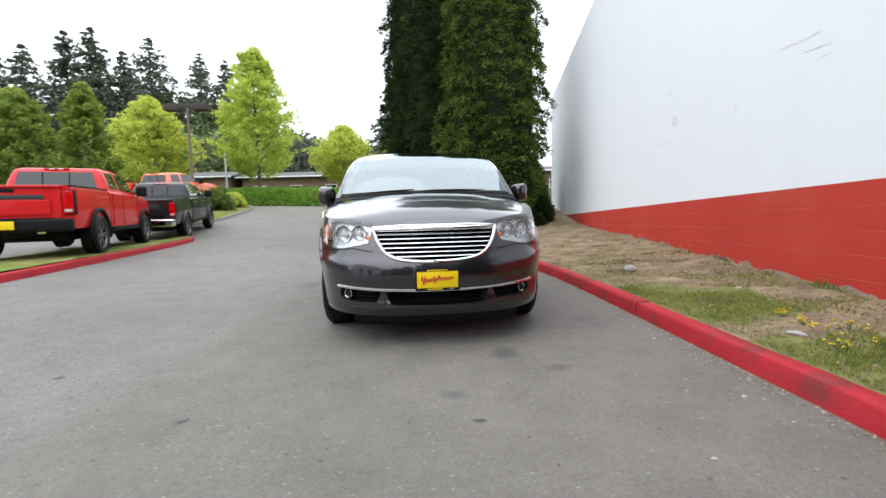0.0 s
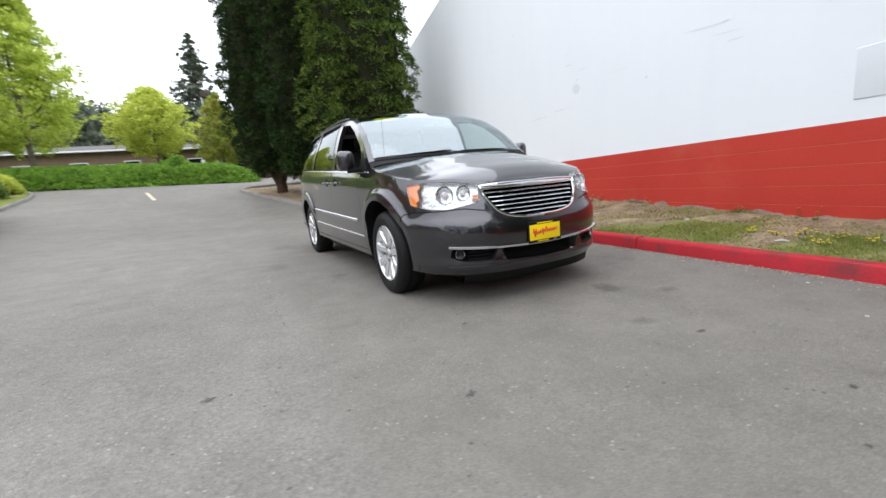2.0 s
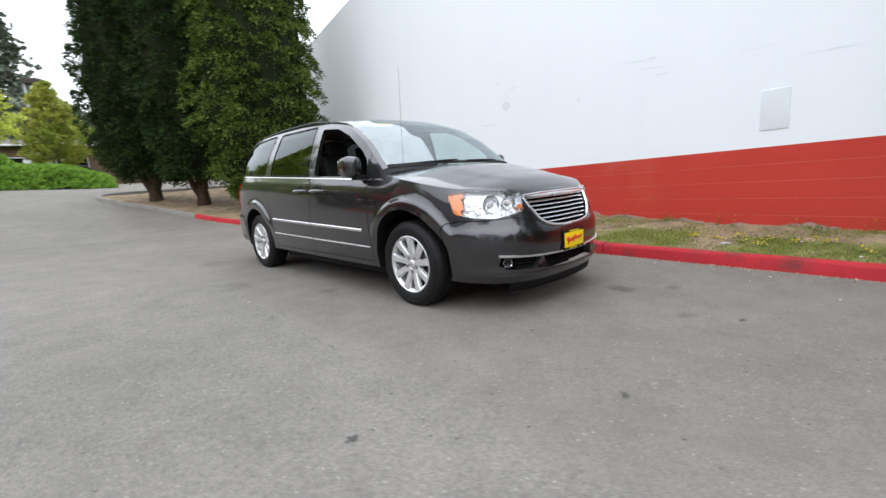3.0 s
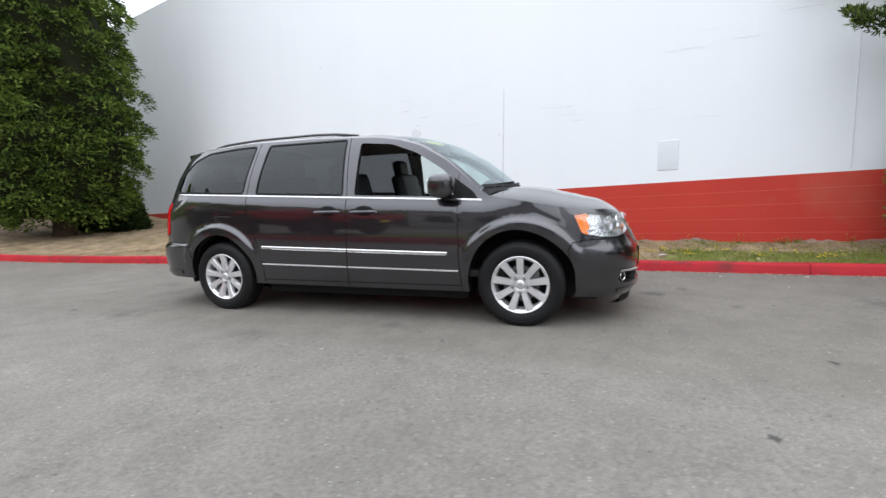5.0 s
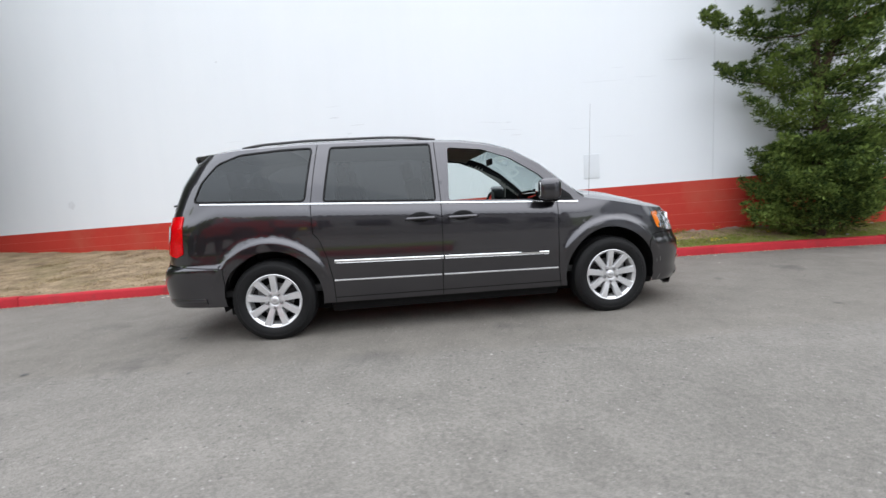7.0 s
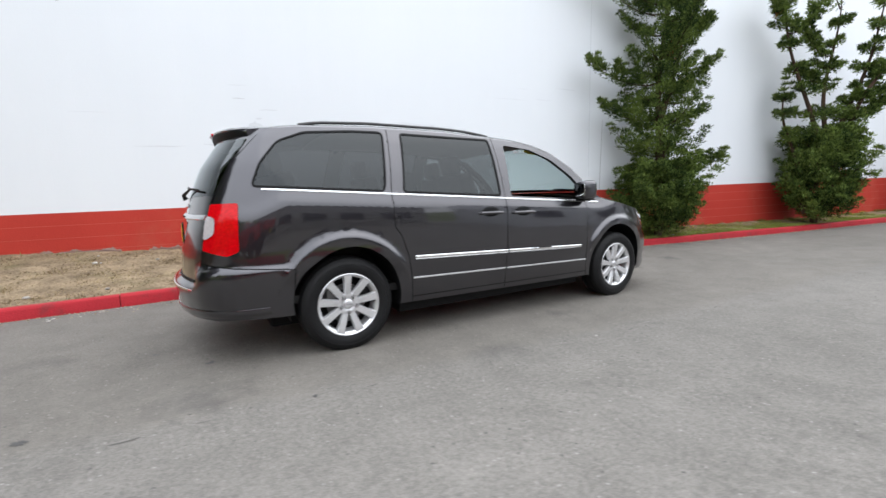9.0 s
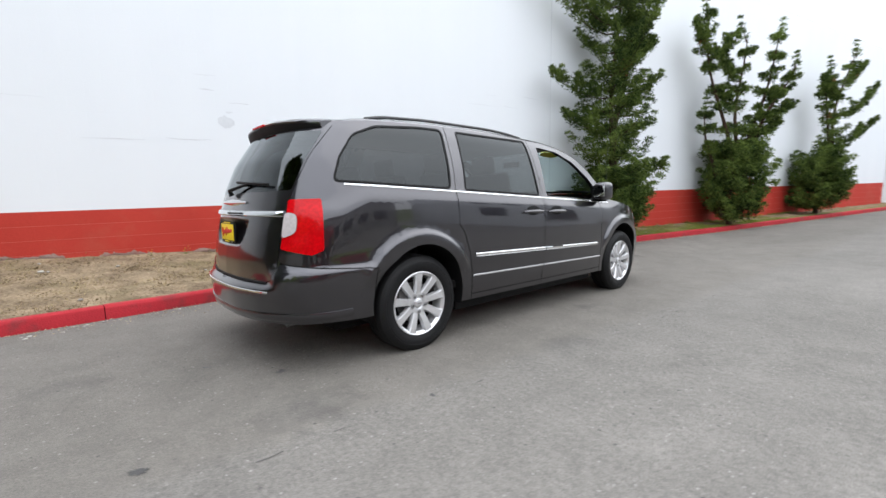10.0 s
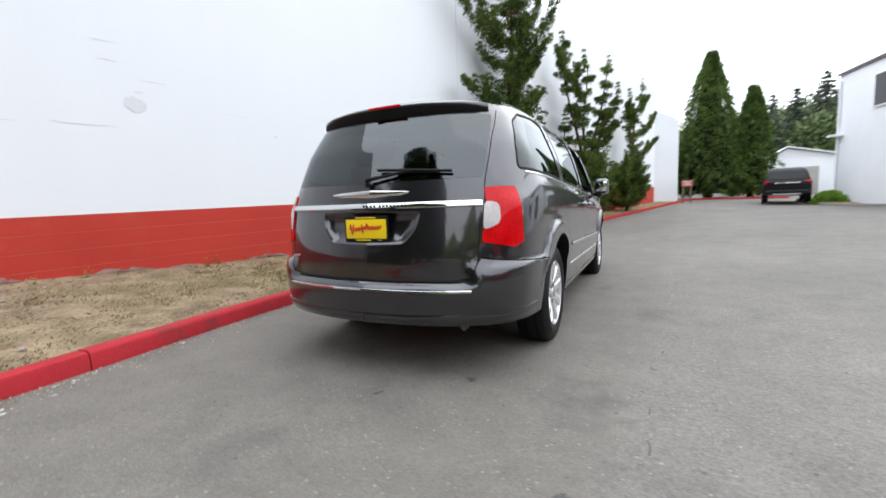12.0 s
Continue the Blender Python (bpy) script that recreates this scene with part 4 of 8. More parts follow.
def inside(pts, poly):
    x, y = pts[:, 0], pts[:, 1]
    p = np.array(poly)
    r = np.zeros(len(pts), bool)
    j = len(p) - 1
    for i in range(len(p)):
        c = ((p[i, 1] > y) != (p[j, 1] > y)) & (x < (p[j, 0] - p[i, 0]) * (y - p[i, 1]) / (p[j, 1] - p[i, 1] + 1e-12) + p[i, 0])
        r ^= c
        j = i
    return r


def edge_gap(q, poly):
    """How far points lie from an outline."""
    p = np.array(poly)
    a, b = p[None], np.roll(p, -1, 0)[None]
    d = b - a
    t = np.clip(((q[:, None] - a) * d).sum(-1) / ((d * d).sum(-1) + 1e-12), 0, 1)
    return np.linalg.norm(q[:, None] - a - d * t[..., None], axis=-1).min(1)


def shrunk(poly, cz, k):
    return [(UMAX - (UMAX - u) * k, cz + (z - cz) * k) for u, z in poly]


def flat_cut(outline, holes, lines, res):
    """Triangulates the skin's plan inside an outline, with every line kept as an edge."""
    pts, edges = [], []

    def add(poly, closed):
        d = dens(poly, res, closed)
        b = len(pts)
        pts.extend(d)
        edges.extend((b + i, b + (i + 1) % len(d)) for i in range(len(d) if closed else len(d) - 1))

    add(outline, True)
    for h in holes:
        add(h, True)
    for ln in lines:
        add(ln, False)
    fixed = np.array(pts)
    us = np.arange(0, UMAX, res)
    grid = []
    for i, u in enumerate(us):
        zs = np.arange(zbot(u), ztop(u), res) + (res / 2 if i % 2 else 0)
        grid += [(u, z) for z in zs if z < ztop(u)]
    grid = np.array(grid)
    keep = np.array([np.min(np.abs(fixed - g).max(1)) > res * 0.45 for g in grid])
    allp = [Vector(p) for p in pts] + [Vector(g) for g in grid[keep]]
    v, _, f, *_ = delaunay_2d_cdt(allp, edges, [], 0, 1e-5)
    return np.array([tuple(q) for q in v]), np.array([tuple(t) for t in f if len(t) == 3])


def skin_part(name, uv, tris, mask, material, parent, label="", offset=0.0, mirror=False, both=False):
    """Lifts the chosen triangles from the plan onto the skin."""
    t = tris[mask]
    used, inv = np.unique(t, return_inverse=True)
    t = inv.reshape(-1, 3)
    p = body(uv[used, 0], uv[used, 1], offset(uv[used]) if callable(offset) else offset)
    if mirror:
        p, t = p * np.array([1, -1, 1]), t[:, ::-1]
    if both:
        q = p * np.array([1, -1, 1])
        t = np.vstack([t, t[:, ::-1] + len(p)])
        p = np.vstack([p, q])
    t = t[:, ::-1]
    ob = raw(name, p, t, material, parent, label)
    if both:
        bm = bmesh.new()
        bm.from_mesh(ob.data)
        bmesh.ops.remove_doubles(bm, verts=bm.verts, dist=0.0008)
        bm.to_mesh(ob.data)
        bm.free()
        ob.data.shade_smooth()
    return ob


def skin_band(name, line, w, t, material, parent, label="", mirror=False, both=False, lift=0.0):
    """A moulding of width w standing t proud along a line on the skin."""
    p = np.array(dens(line, 0.03, False))
    d = np.gradient(p, axis=0)
    n = np.stack([-d[:, 1], d[:, 0]], 1) / (np.hypot(d[:, 0], d[:, 1])[:, None] + 1e-9)
    rows = []
    for o, h in ((-.5, -.004), (-.5, t * .6), (-.32, t), (.32, t), (.5, t * .6), (.5, -.004)):
        q = p + n * w * o
        rows.append(body(q[:, 0], q[:, 1], h + lift))
    v = np.stack(rows, 1).reshape(-1, 3)
    f = grid_faces(len(p), 6) + [tuple(range(6)), tuple(range((len(p) - 1) * 6, len(p) * 6))]
    if mirror:
        v = v * np.array([1, -1, 1])
    if both:
        m = len(v)
        f = f + [tuple(i + m for i in g) for g in f]
        v = np.vstack([v, v * np.array([1, -1, 1])])
    return raw(name, v, f, material, parent, label, sharp=40)


VAN_M = pose(-0.120, 5.54, 0, 0, 0, -86.45)
van = empty("minivan", VAN_M, "dark grey metallic minivan with chrome trim, front window open", "car")

outline = [(u, float(zbot(u))) for u in np.linspace(0, UMAX, 140)] + [(u, float(ztop(u))) for u in np.linspace(UMAX, 0, 220)]
seams = [strip_poly(dens(s, .06, False), .007) for s in (SEAM_TG, SEAM_D1, SEAM_D2, SEAM_S, SEAM_BF, SEAM_BF0, SEAM_BR, SEAM_SILL)]
flare_rings = [arch(s * AXLE, r) for s in (1, -1) for r in ((ARCH_F if s > 0 else ARCH_R)[0], .465, .490, .504, .516, .528, .542)]
areas = [WIN_Q, WIN_S, WIN_F, SAIL, HEADL, GRILLE, FOG, INTAKE, TAILL, TAIL_W, RGLASS, RECESS]
LEDGE = [[(ur(.8, z), z), (UMAX, z)] for z in (.552, .566, .578, .59)] + [[(ux(-1.95, z), z), (ur(.76, z), z)] for z in (.660, .669, .678, .686, .694, .702, .711, .72)] + [[(0, z), (ux(1.96, z), z)] for z in (.632, .654, .676)]
areas += [shrunk(RECESS, .92, k) for k in (.94, .88, .80)]
uv, tris = flat_cut(outline, areas + flare_rings + seams, LEDGE, .036)
cen = uv[tris].mean(1)
inside_all = inside(cen, outline)
lab = np.full(len(tris), "", dtype=object)
ub, xb = cen[:, 0], body(cen[:, 0], cen[:, 1])[:, 0]
tg_side = [(ur(.672, 1.62), 1.75)] + SEAM_TG + [(UMAX + .1, .592), (UMAX + .1, 1.75)]
bf_poly = [(-.1, .1)] + SEAM_BF0 + SEAM_BF[1:] + [(uf(.46, .93), .97), (-.1, .97)]
br_poly = SEAM_BR + [(ur(.695, .70), .70), (ur(.65, .62), .62), (ur(.56, .597), .597), (UMAX + .1, .592), (UMAX + .1, .2), (SEAM_BR[0][0], .2)]
d1u = np.interp(cen[:, 1], [p[1] for p in SEAM_D1[::-1]], [p[0] for p in SEAM_D1[::-1]])
d2u = np.interp(cen[:, 1], [p[1] for p in SEAM_D2[::-1]], [p[0] for p in SEAM_D2[::-1]])
dsu = np.interp(cen[:, 1], [p[1] for p in SEAM_S[::-1]], [p[0] for p in SEAM_S[::-1]])
lab[:] = "quarter_panel"
lab[ub < dsu] = "sliding_door"
lab[ub < d1u] = "front_door"
lab[ub < d2u] = "fender"
lab[(cen[:, 1] < .34) & (xb < 1.06) & (xb > -1.02)] = "sill"
lab[inside(cen, bf_poly)] = "front_bumper"
lab[inside(cen, br_poly)] = "rear_bumper"
lab[inside(cen, tg_side)] = "tailgate"
for s in seams:
    lab[inside(cen, s)] = "gap"
for nm, poly in (("win_q", WIN_Q), ("win_s", WIN_S), ("win_f", WIN_F), ("sail", SAIL), ("headl", HEADL), ("grille", GRILLE), ("fog", FOG), ("intake", INTAKE), ("taill", TAILL), ("rglass", RGLASS), ("recess", RECESS)):
    lab[inside(cen, poly)] = nm
lab[inside(cen, TAIL_W)] = "tail_w"
for s in (1, -1):
    lab[inside(cen, arch(s * AXLE, (ARCH_F if s > 0 else ARCH_R)[0]))] = "void"
lab[~inside_all] = "void"

PNT = M["van_paint"]
doors = {}
for nm in ("fender", "front_door", "sliding_door", "quarter_panel"):
    for mir in (False, True):
        doors[nm, mir] = skin_part(nm, uv, tris, lab == nm, PNT, van, mirror=mir)
for mir in (False, True):
    skin_part("sill", uv, tris, lab == "sill", PNT, van, mirror=mir)
    skin_part("shut_line", uv, tris, lab == "gap", M["black"], van, "dark panel gaps", offset=-.006, mirror=mir)
    skin_part("quarter_window", uv, tris, lab == "win_q", M["glass_dark"], doors["quarter_panel", mir], "dark privacy glass", offset=-.004, mirror=mir)
    skin_part("sliding_window", uv, tris, lab == "win_s", M["glass_dark"], doors["sliding_door", mir], "dark privacy glass", offset=-.004, mirror=mir)
    skin_part("mirror_sail", uv, tris, lab == "sail", M["black"], doors["front_door", mir], "black corner trim", offset=.003, mirror=mir)
skin_part("front_window", uv, tris, lab == "win_f", M["glass_clear"], doors["front_door", True], "clear glass", offset=-.006, mirror=True)
front_bumper = skin_part("front_bumper", uv, tris, lab == "front_bumper", PNT, van, both=True)
rear_bumper = skin_part("rear_bumper", uv, tris, lab == "rear_bumper", PNT, van, both=True)
tailgate = skin_part("tailgate", uv, tris, lab == "tailgate", PNT, van, both=True)
skin_part("rear_window", uv, tris, lab == "rglass", M["glass_rear"], tailgate, "dark privacy glass", offset=.002, both=True)
skin_part("plate_recess", uv, tris, lab == "recess", PNT, tailgate, offset=lambda q: -.034 * smooth01(.0, .045, edge_gap(q, RECESS)), both=True)
for mir in (False, True):
    skin_part("fog_recess", uv, tris, lab == "fog", M["void"], front_bumper, "black plastic recess with painted shade", offset=-.05, mirror=mir)
skin_part("lower_intake", uv, tris, lab == "intake", M["void"], front_bumper, "black lower air intake", offset=-.06, both=True)


def rim_strip(name, poly, depth, material, parent, mirror=False, both=False, label="", out=0.0):
    """The return of an opening, from the skin inwards."""
    p = np.array(dens(poly, .04, True))
    a, b = body(p[:, 0], p[:, 1], out), body(p[:, 0], p[:, 1], -depth)
    v = np.vstack([a, b])
    k = len(p)
    f = [(i, (i + 1) % k, k + (i + 1) % k, k + i) for i in range(k)]
    if mirror:
        v = v * np.array([1, -1, 1])
    if both:
        m = len(v)
        f = f + [tuple(i + m for i in g) for g in f]
        v = np.vstack([v, v * np.array([1, -1, 1])])
    return raw(name, v, f, material, parent, label)


for mir in (False, True):
    for wp, nm in ((WIN_S, "sliding_door"), (WIN_Q, "quarter_panel")):
        skin_band("window_edge", list(wp) + [wp[0]], .017, .0025, M["black"], doors[nm, mir], "black band round the glass", mirror=mir)
    rim_strip("window_seal", WIN_F, .045, M["black"], doors["front_door", mir], mir, label="black rubber seal")
    rim_strip("window_seal", WIN_S, .02, M["black"], doors["sliding_door", mir], mir, label="black rubber seal")
    rim_strip("window_seal", WIN_Q, .02, M["black"], doors["quarter_panel", mir], mir, label="black rubber seal")
for mir in (False, True):
    rim_strip("fog_edge", FOG, .05, M["grey_plastic"], front_bumper, mir)
    rim_strip("intake_edge", [q for q in INTAKE if q[0] >= 0], .06, M["grey_plastic"], front_bumper, mir)


def hood_rows(us, fs, bowf, crownf, power, fine):
    v = []
    for u in us:
        e = body(u, ztop(u))
        bow, cr = bowf(e[0]), crownf(e[0])
        for f in fs:
            z = e[2] + cr * (1 - f ** power) ** fine
            v.append((e[0] + bow * (1 - f * f), e[1] * f, z))
    return np.array(v)


U_COWL = ux(1.30, 1.09)
fs = np.r_[np.linspace(0, .8, 13), np.linspace(.84, 1, 7)]


def sym(us, bowf, crownf, power, fine):
    v = hood_rows(us, fs, bowf, crownf, power, fine).reshape(len(us), len(fs), 3)
    left = v[:, ::-1].copy()
    left[:, :, 1] *= -1
    return np.concatenate([v[:, ::-1], left[:, ::-1][:, 1:]], 1)


hus = np.r_[np.linspace(0.0, .6, 14), np.linspace(.64, U_COWL, 26)]
hv = sym(hus, lambda x: .132 * float(smooth01(1.95, 1.3, x)), lambda x: float(np.interp(x, [1.25, 1.44, 1.7, 1.95, 2.15, 2.3, 2.37], [.06, .088, .104, .100, .070, .027, .0])), 2.2, .9)
for i in range(hv.shape[0]):
    x = hv[i, :, 0]
    fr = np.abs(hv[i, :, 1]) / (np.abs(hv[i, 0, 1]) + 1e-6)
    hv[i, :, 2] += .010 * smooth01(2.3, 2.0, x) * (1 - smooth01(.50, .60, fr))
raw("hood", hv.reshape(-1, 3), grid_faces(hv.shape[0], hv.shape[1]), PNT, van)

U_WS0, U_WS1 = ux(1.225, 1.14), ux(.475, 1.613)
rus = np.r_[np.linspace(U_COWL, U_WS0, 3)[:-1], np.linspace(U_WS0, U_WS1, 22), np.linspace(U_WS1, ux(-2.0, 1.635), 60)[1:], np.linspace(ux(-2.0, 1.635), UMAX, 16)[1:]]
bow_r = lambda x: float(np.interp(x, [-.6, -.1, .2, .475, .66, .95, 1.22, 1.30], [0, .025, .068, .116, .140, .172, .188, .132]))
crn_r = lambda x: float(np.interp(x, [-2.24, -2.15, -1.9, -1.2, -.4, .2, .475, .66, .95, 1.22, 1.3], [.0, .014, .045, .058, .062, .062, .055, .045, .032, .025, .06]))
rv = sym(rus, bow_r, crn_r, 2.6, .50)
nr, nc = rv.shape[:2]
rf = np.array(grid_faces(nr, nc))
fcol = np.tile(np.arange(nc - 1), nr - 1)
frow = np.repeat(np.arange(nr - 1), nc - 1)
half_n = len(fs) - 1
fcent = np.abs((fcol + .5) - (nc - 1) / 2)
ws = (frow >= 2) & (frow < 2 + 21) & (fcent < half_n - 2)
cowl = frow < 2
flatv = rv.reshape(-1, 3)
raw("roof", flatv, rf[~ws & ~cowl], PNT, van)
windshield = raw("windshield", flatv, rf[ws], M["windshield"], van, "clear curved windshield")
raw("cowl", flatv - np.array([0, 0, .004]), rf[cowl], M["black"], van, "black cowl grille")
raw("headliner", flatv * np.array([1, .96, 1]) - np.array([0, 0, .035]), rf[~ws & ~cowl & (frow > 22) & (frow < 66)], M["headliner"], van, "pale cloth headliner")
raw("windshield_seal", flatv + np.array([.0, 0, .002]), rf[(frow >= 2) & (frow < 3) & (fcent < half_n - 2)], M["black"], windshield, "black painted band")


def on_glass(r, c):
    i, j = int(r), int(c)
    a, b = r - i, c - j
    q = (rv[i, j] * (1 - a) + rv[i + 1, j] * a) * (1 - b) + (rv[i, j + 1] * (1 - a) + rv[i + 1, j + 1] * a) * b
    return tuple(q - np.array([.004, 0, .006]))


st = [on_glass(2 + 17.3 + 1.6 * math.sin(a) * k, 9.8 + 2.5 * math.cos(a) * k) for k in (.45, 1.0) for a in np.linspace(0, 2 * math.pi, 20, endpoint=False)]
raw("window_sticker", st, [tuple(range(20))] + [(j, 20 + j, 20 + (j + 1) % 20, (j + 1) % 20) for j in range(20)], M["sticker"], windshield, "oval yellow price sticker", smooth=False)

# roof rails
for sgn in (1, -1):
    pts = []
    for u in np.linspace(ux(-.02, 1.69), ux(-1.78, 1.66), 24):
        e = body(u, ztop(u))
        f = .88
        t = (u - ux(-.02, 1.69)) / (ux(-1.78, 1.66) - ux(-.02, 1.69))
        lift = .017 * min(1, min(t, 1 - t) * 9)
        pts.append((e[0], e[1] * f * sgn, e[2] + crn_r(e[0]) * (1 - f ** 2.6) ** .50 + lift))
    part("roof_rail", tube(pts, .012, 8), M["grey_plastic"], van, "dark roof rail")

# tail spoiler
sv = []
for y in np.linspace(-.645, .645, 33):
    t = abs(y) / .645
    g = float(body(ur(abs(y), 1.60), 1.60)[0])
    top = float(ztop(ur(abs(y), 1.66))) - .006
    k = 1 - .95 * t ** 6
    low = 1.584 + .012 * t ** 6
    for dx, z in ((.22, top - .012), (.10, top + .006), (.0, top - .004), (-.014 * k, top - .011), (-.024 * k, top - .020), (-.020 * k, top - .030), (-.004 * k, low + .022), (.016, low)):
        sv.append((g + dx, y, z))
spoiler_faces = grid_faces(33, 8)
raw("spoiler", sv, [q for q in spoiler_faces if (q[0] % 8) < 5] + [tuple(range(8)), tuple(range(32 * 8, 33 * 8))], PNT, tailgate, sharp=50)
raw("spoiler_underside", sv, [q for q in spoiler_faces if (q[0] % 8) >= 5], M["black"], tailgate, "black plastic underside")
part("brake_light", boxm((-2.315, 0, 1.673), (.02, .24, .014), .005), M["red_lens"], tailgate, "red high brake light")

# grille
p = np.array(dens([q for q in GRILLE if q[0] > 0.004], .03, False))
gp = body(p[:, 0], p[:, 1], .006)
gl = np.vstack([gp, (gp * np.array([1, -1, 1]))[::-1]])
grille = part("grille", tube([tuple(q) for q in gl], .013, 8, True), M["chrome"], van, "chrome-framed grille")
skin_part("grille_back", uv, tris, lab == "grille", M["void"], grille, "black mesh behind the bars", offset=-.05, both=True)
for k, z in enumerate((.664, .695, .727, .759, .791, .822)):
    ymax = float(np.interp(z, [.628, .655, .72, .872], [.19, .32, .405, .452])) - .008
    pts = [tuple(body(uf(abs(y), z), z, -.004) * np.array([1, 1 if y >= 0 else -1, 1])) for y in np.linspace(-ymax, ymax, 21)]
    v = []
    for q in pts:
        v += [(q[0] - .026, q[1], q[2] + .009), (q[0] - .004, q[1], q[2] + .0045), (q[0] + .005, q[1], q[2] - .003), (q[0] - .02, q[1], q[2] - .0075)]
    raw("grille_bar", v, grid_faces(21, 4), M["chrome"], grille, "thin chrome bar", sharp=40)
v = []
for y in np.linspace(-.45, .45, 25):
    for z, o in ((.882, .004), (.875, .016), (.861, .014), (.849, .006), (.843, -.02)):
        q = body(uf(abs(y) * (1 - (.882 - z) * .5), z), z, o)
        v.append((q[0], q[1] * (1 if y >= 0 else -1), q[2]))
raw("grille_bar", v, grid_faces(25, 5), M["chrome"], grille, "broad chrome top bar with wing emblem")
v = []
for t in np.linspace(-1, 1, 15):
    hgt = .006 + .007 * (1 - abs(t)) ** .5
    y = t * .12
    q = body(uf(abs(y), .861), .861, .022)
    v += [(q[0], y, .861 - hgt), (q[0] + .006, y, .861), (q[0], y, .861 + hgt)]
raw("wing_badge", v, grid_faces(15, 3), M["alloy"], grille, "flat winged badge")

# headlamps
for mir in (False, True):
    lamp = skin_part("headlight", uv, tris, lab == "headl", M["lens_clear"], van, "clear headlight with amber corner", offset=.004, mirror=mir)
    skin_part("reflector", uv, tris, (lab == "headl") & (xb > 2.055), M["lamp_silver"], lamp, "silver reflector bowl", offset=-.045, mirror=mir)
    skin_part("turn_signal", uv, tris, (lab == "headl") & (xb <= 2.075), M["amber"], lamp, "amber corner lens", offset=-.012, mirror=mir)
    rim_strip("lamp_rim", HEADL, .05, M["lamp_silver"], lamp, mir, label="silver lamp housing", out=.003)
    sg = -1 if mir else 1
    for yy, zz, rr in ((.70, .83, .066), (.575, .838, .055)):
        c = body(uf(yy, zz), zz, -.03) * np.array([1, sg, 1])
        d = Matrix.Translation(c) @ Matrix.Rotation(radians(-90 - 25 * sg * (1 if yy > .65 else .6)), 4, "Z")
        bm = add_lathe(bmesh.new(), [(rr, .022), (rr * .97, .006), (rr * .7, -.012), (rr * .3, -.022), (.001, -.024)], 24)
        bmesh.ops.transform(bm, matrix=d, verts=bm.verts)
        part("lamp_bowl", bm, M["lamp_silver"], lamp, "round chrome bowl")
        bm = add_lathe(bmesh.new(), [(rr * .42, .012), (rr * .36, .02), (rr * .2, .026), (.001, .028)], 16)
        bmesh.ops.transform(bm, matrix=d, verts=bm.verts)
        part("bulb_cap", bm, M["white_lens"], lamp, "clear bulb lens")
    c = body(uf(.50, .80), .80, -.018) * np.array([1, sg, 1])
    part("marker_bulb", boxm(c, (.02, .035, .035), .008), M["amber"], lamp, "small amber marker")

# bumper chrome and fog lamps
cb = [(uf(y, z), z) for y, z in ((0.002, .420), (.2, .422), (.4, .430), (.6, .442), (.715, .452))]
skin_band("bumper_strip", cb, .022, .016, M["chrome"], front_bumper, "chrome bumper strip", both=True)
for sg in (1, -1):
    c = body(uf(.655, .395), .395, -.022) * np.array([1, sg, 1])
    fm = Matrix.Translation(c) @ Matrix.Rotation(radians(-90 - 35 * sg), 4, "Z")
    bm = add_lathe(bmesh.new(), [(.028, -.02), (.035, -.014), (.036, .008), (.033, .011), (.030, .008), (.029, -.004)], 20)
    bmesh.ops.transform(bm, matrix=fm, verts=bm.verts)
    fog = part("fog_lamp", bm, M["chrome"], front_bumper, "round fog lamp in a thin chrome ring")
    bm = add_lathe(bmesh.new(), [(.028, -.004), (.02, -.008), (.001, -.010)], 16)
    bmesh.ops.transform(bm, matrix=fm, verts=bm.verts)
    part("fog_lens", bm, M["window_dark"], fog, "dark lens")
    for k in range(3):
        z = .352 + k * .026
        pts = [tuple(body(uf(y, z), z, -.03) * np.array([1, sg, 1])) for y in np.linspace(.45, .6, 6)]
        part("vent_slat", tube(pts, .005, 6), M["black"], front_bumper, "black vent slat")
skin_band("lip", [(uf(y, .292), .292) for y in (.002, .2, .4, .6, .72)], .03, .006, PNT, front_bumper, both=True)
under = []
for y in np.linspace(-.62, .62, 15):
    e = body(uf(abs(y), .235), .235)
    under += [(e[0], y, .245), (e[0] - .02, y, .165), (e[0] - .09, y, .16)]
raw("air_dam", under, grid_faces(15, 3), M["black"], front_bumper, "black rubber air dam")


def plate(parent, x, z, sx, seed, w=.305, h=.153):
    """A yellow dealer plate in a black frame, with a red script that is kept as strokes."""
    fr = part("licence_plate", boxm((x, 0, z), (.012, w + .012, h + .006), .004), M["black"], parent, "black plate frame")
    part("plate_face", boxm((x + sx * .005, 0, z), (.008, w - .010, h - .036), .002), M["plate_yellow"], fr, "yellow plate face")
    rnd = random.Random(seed)
    pts = []
    for i in range(64):
        t = i / 63
        y = (-.115 + .23 * t)
        a = .034 if t < .14 else (.030 if .38 < t < .44 or .52 < t < .56 else .013)
        zz = z - .004 + .016 * t + a * math.sin(i * 1.15 + .4 * math.sin(i)) * (1 if t < .75 else .8)
        pts.append((x + sx * .0105, -y * -1 * sx, zz))
    part("script", tube(pts, .0040, 5), M["plate_red"], fr, "red handwritten strokes")
    for k, (yy, ww, zz, hh) in enumerate(((0, .15, .068, .007), (-.02, .11, -.068, .007), (.10, .03, -.068, .007))):
        part("plate_bar", boxm((x + sx * .007, yy * sx, z + zz), (.006, ww, hh), .001), M["plate_yellow"] if k < 2 else M["galv"], fr, "small plain bar")
    return fr


plate(front_bumper, 2.507, .497, 1, 3)
plate(tailgate, -2.575, .905, -1, 5)

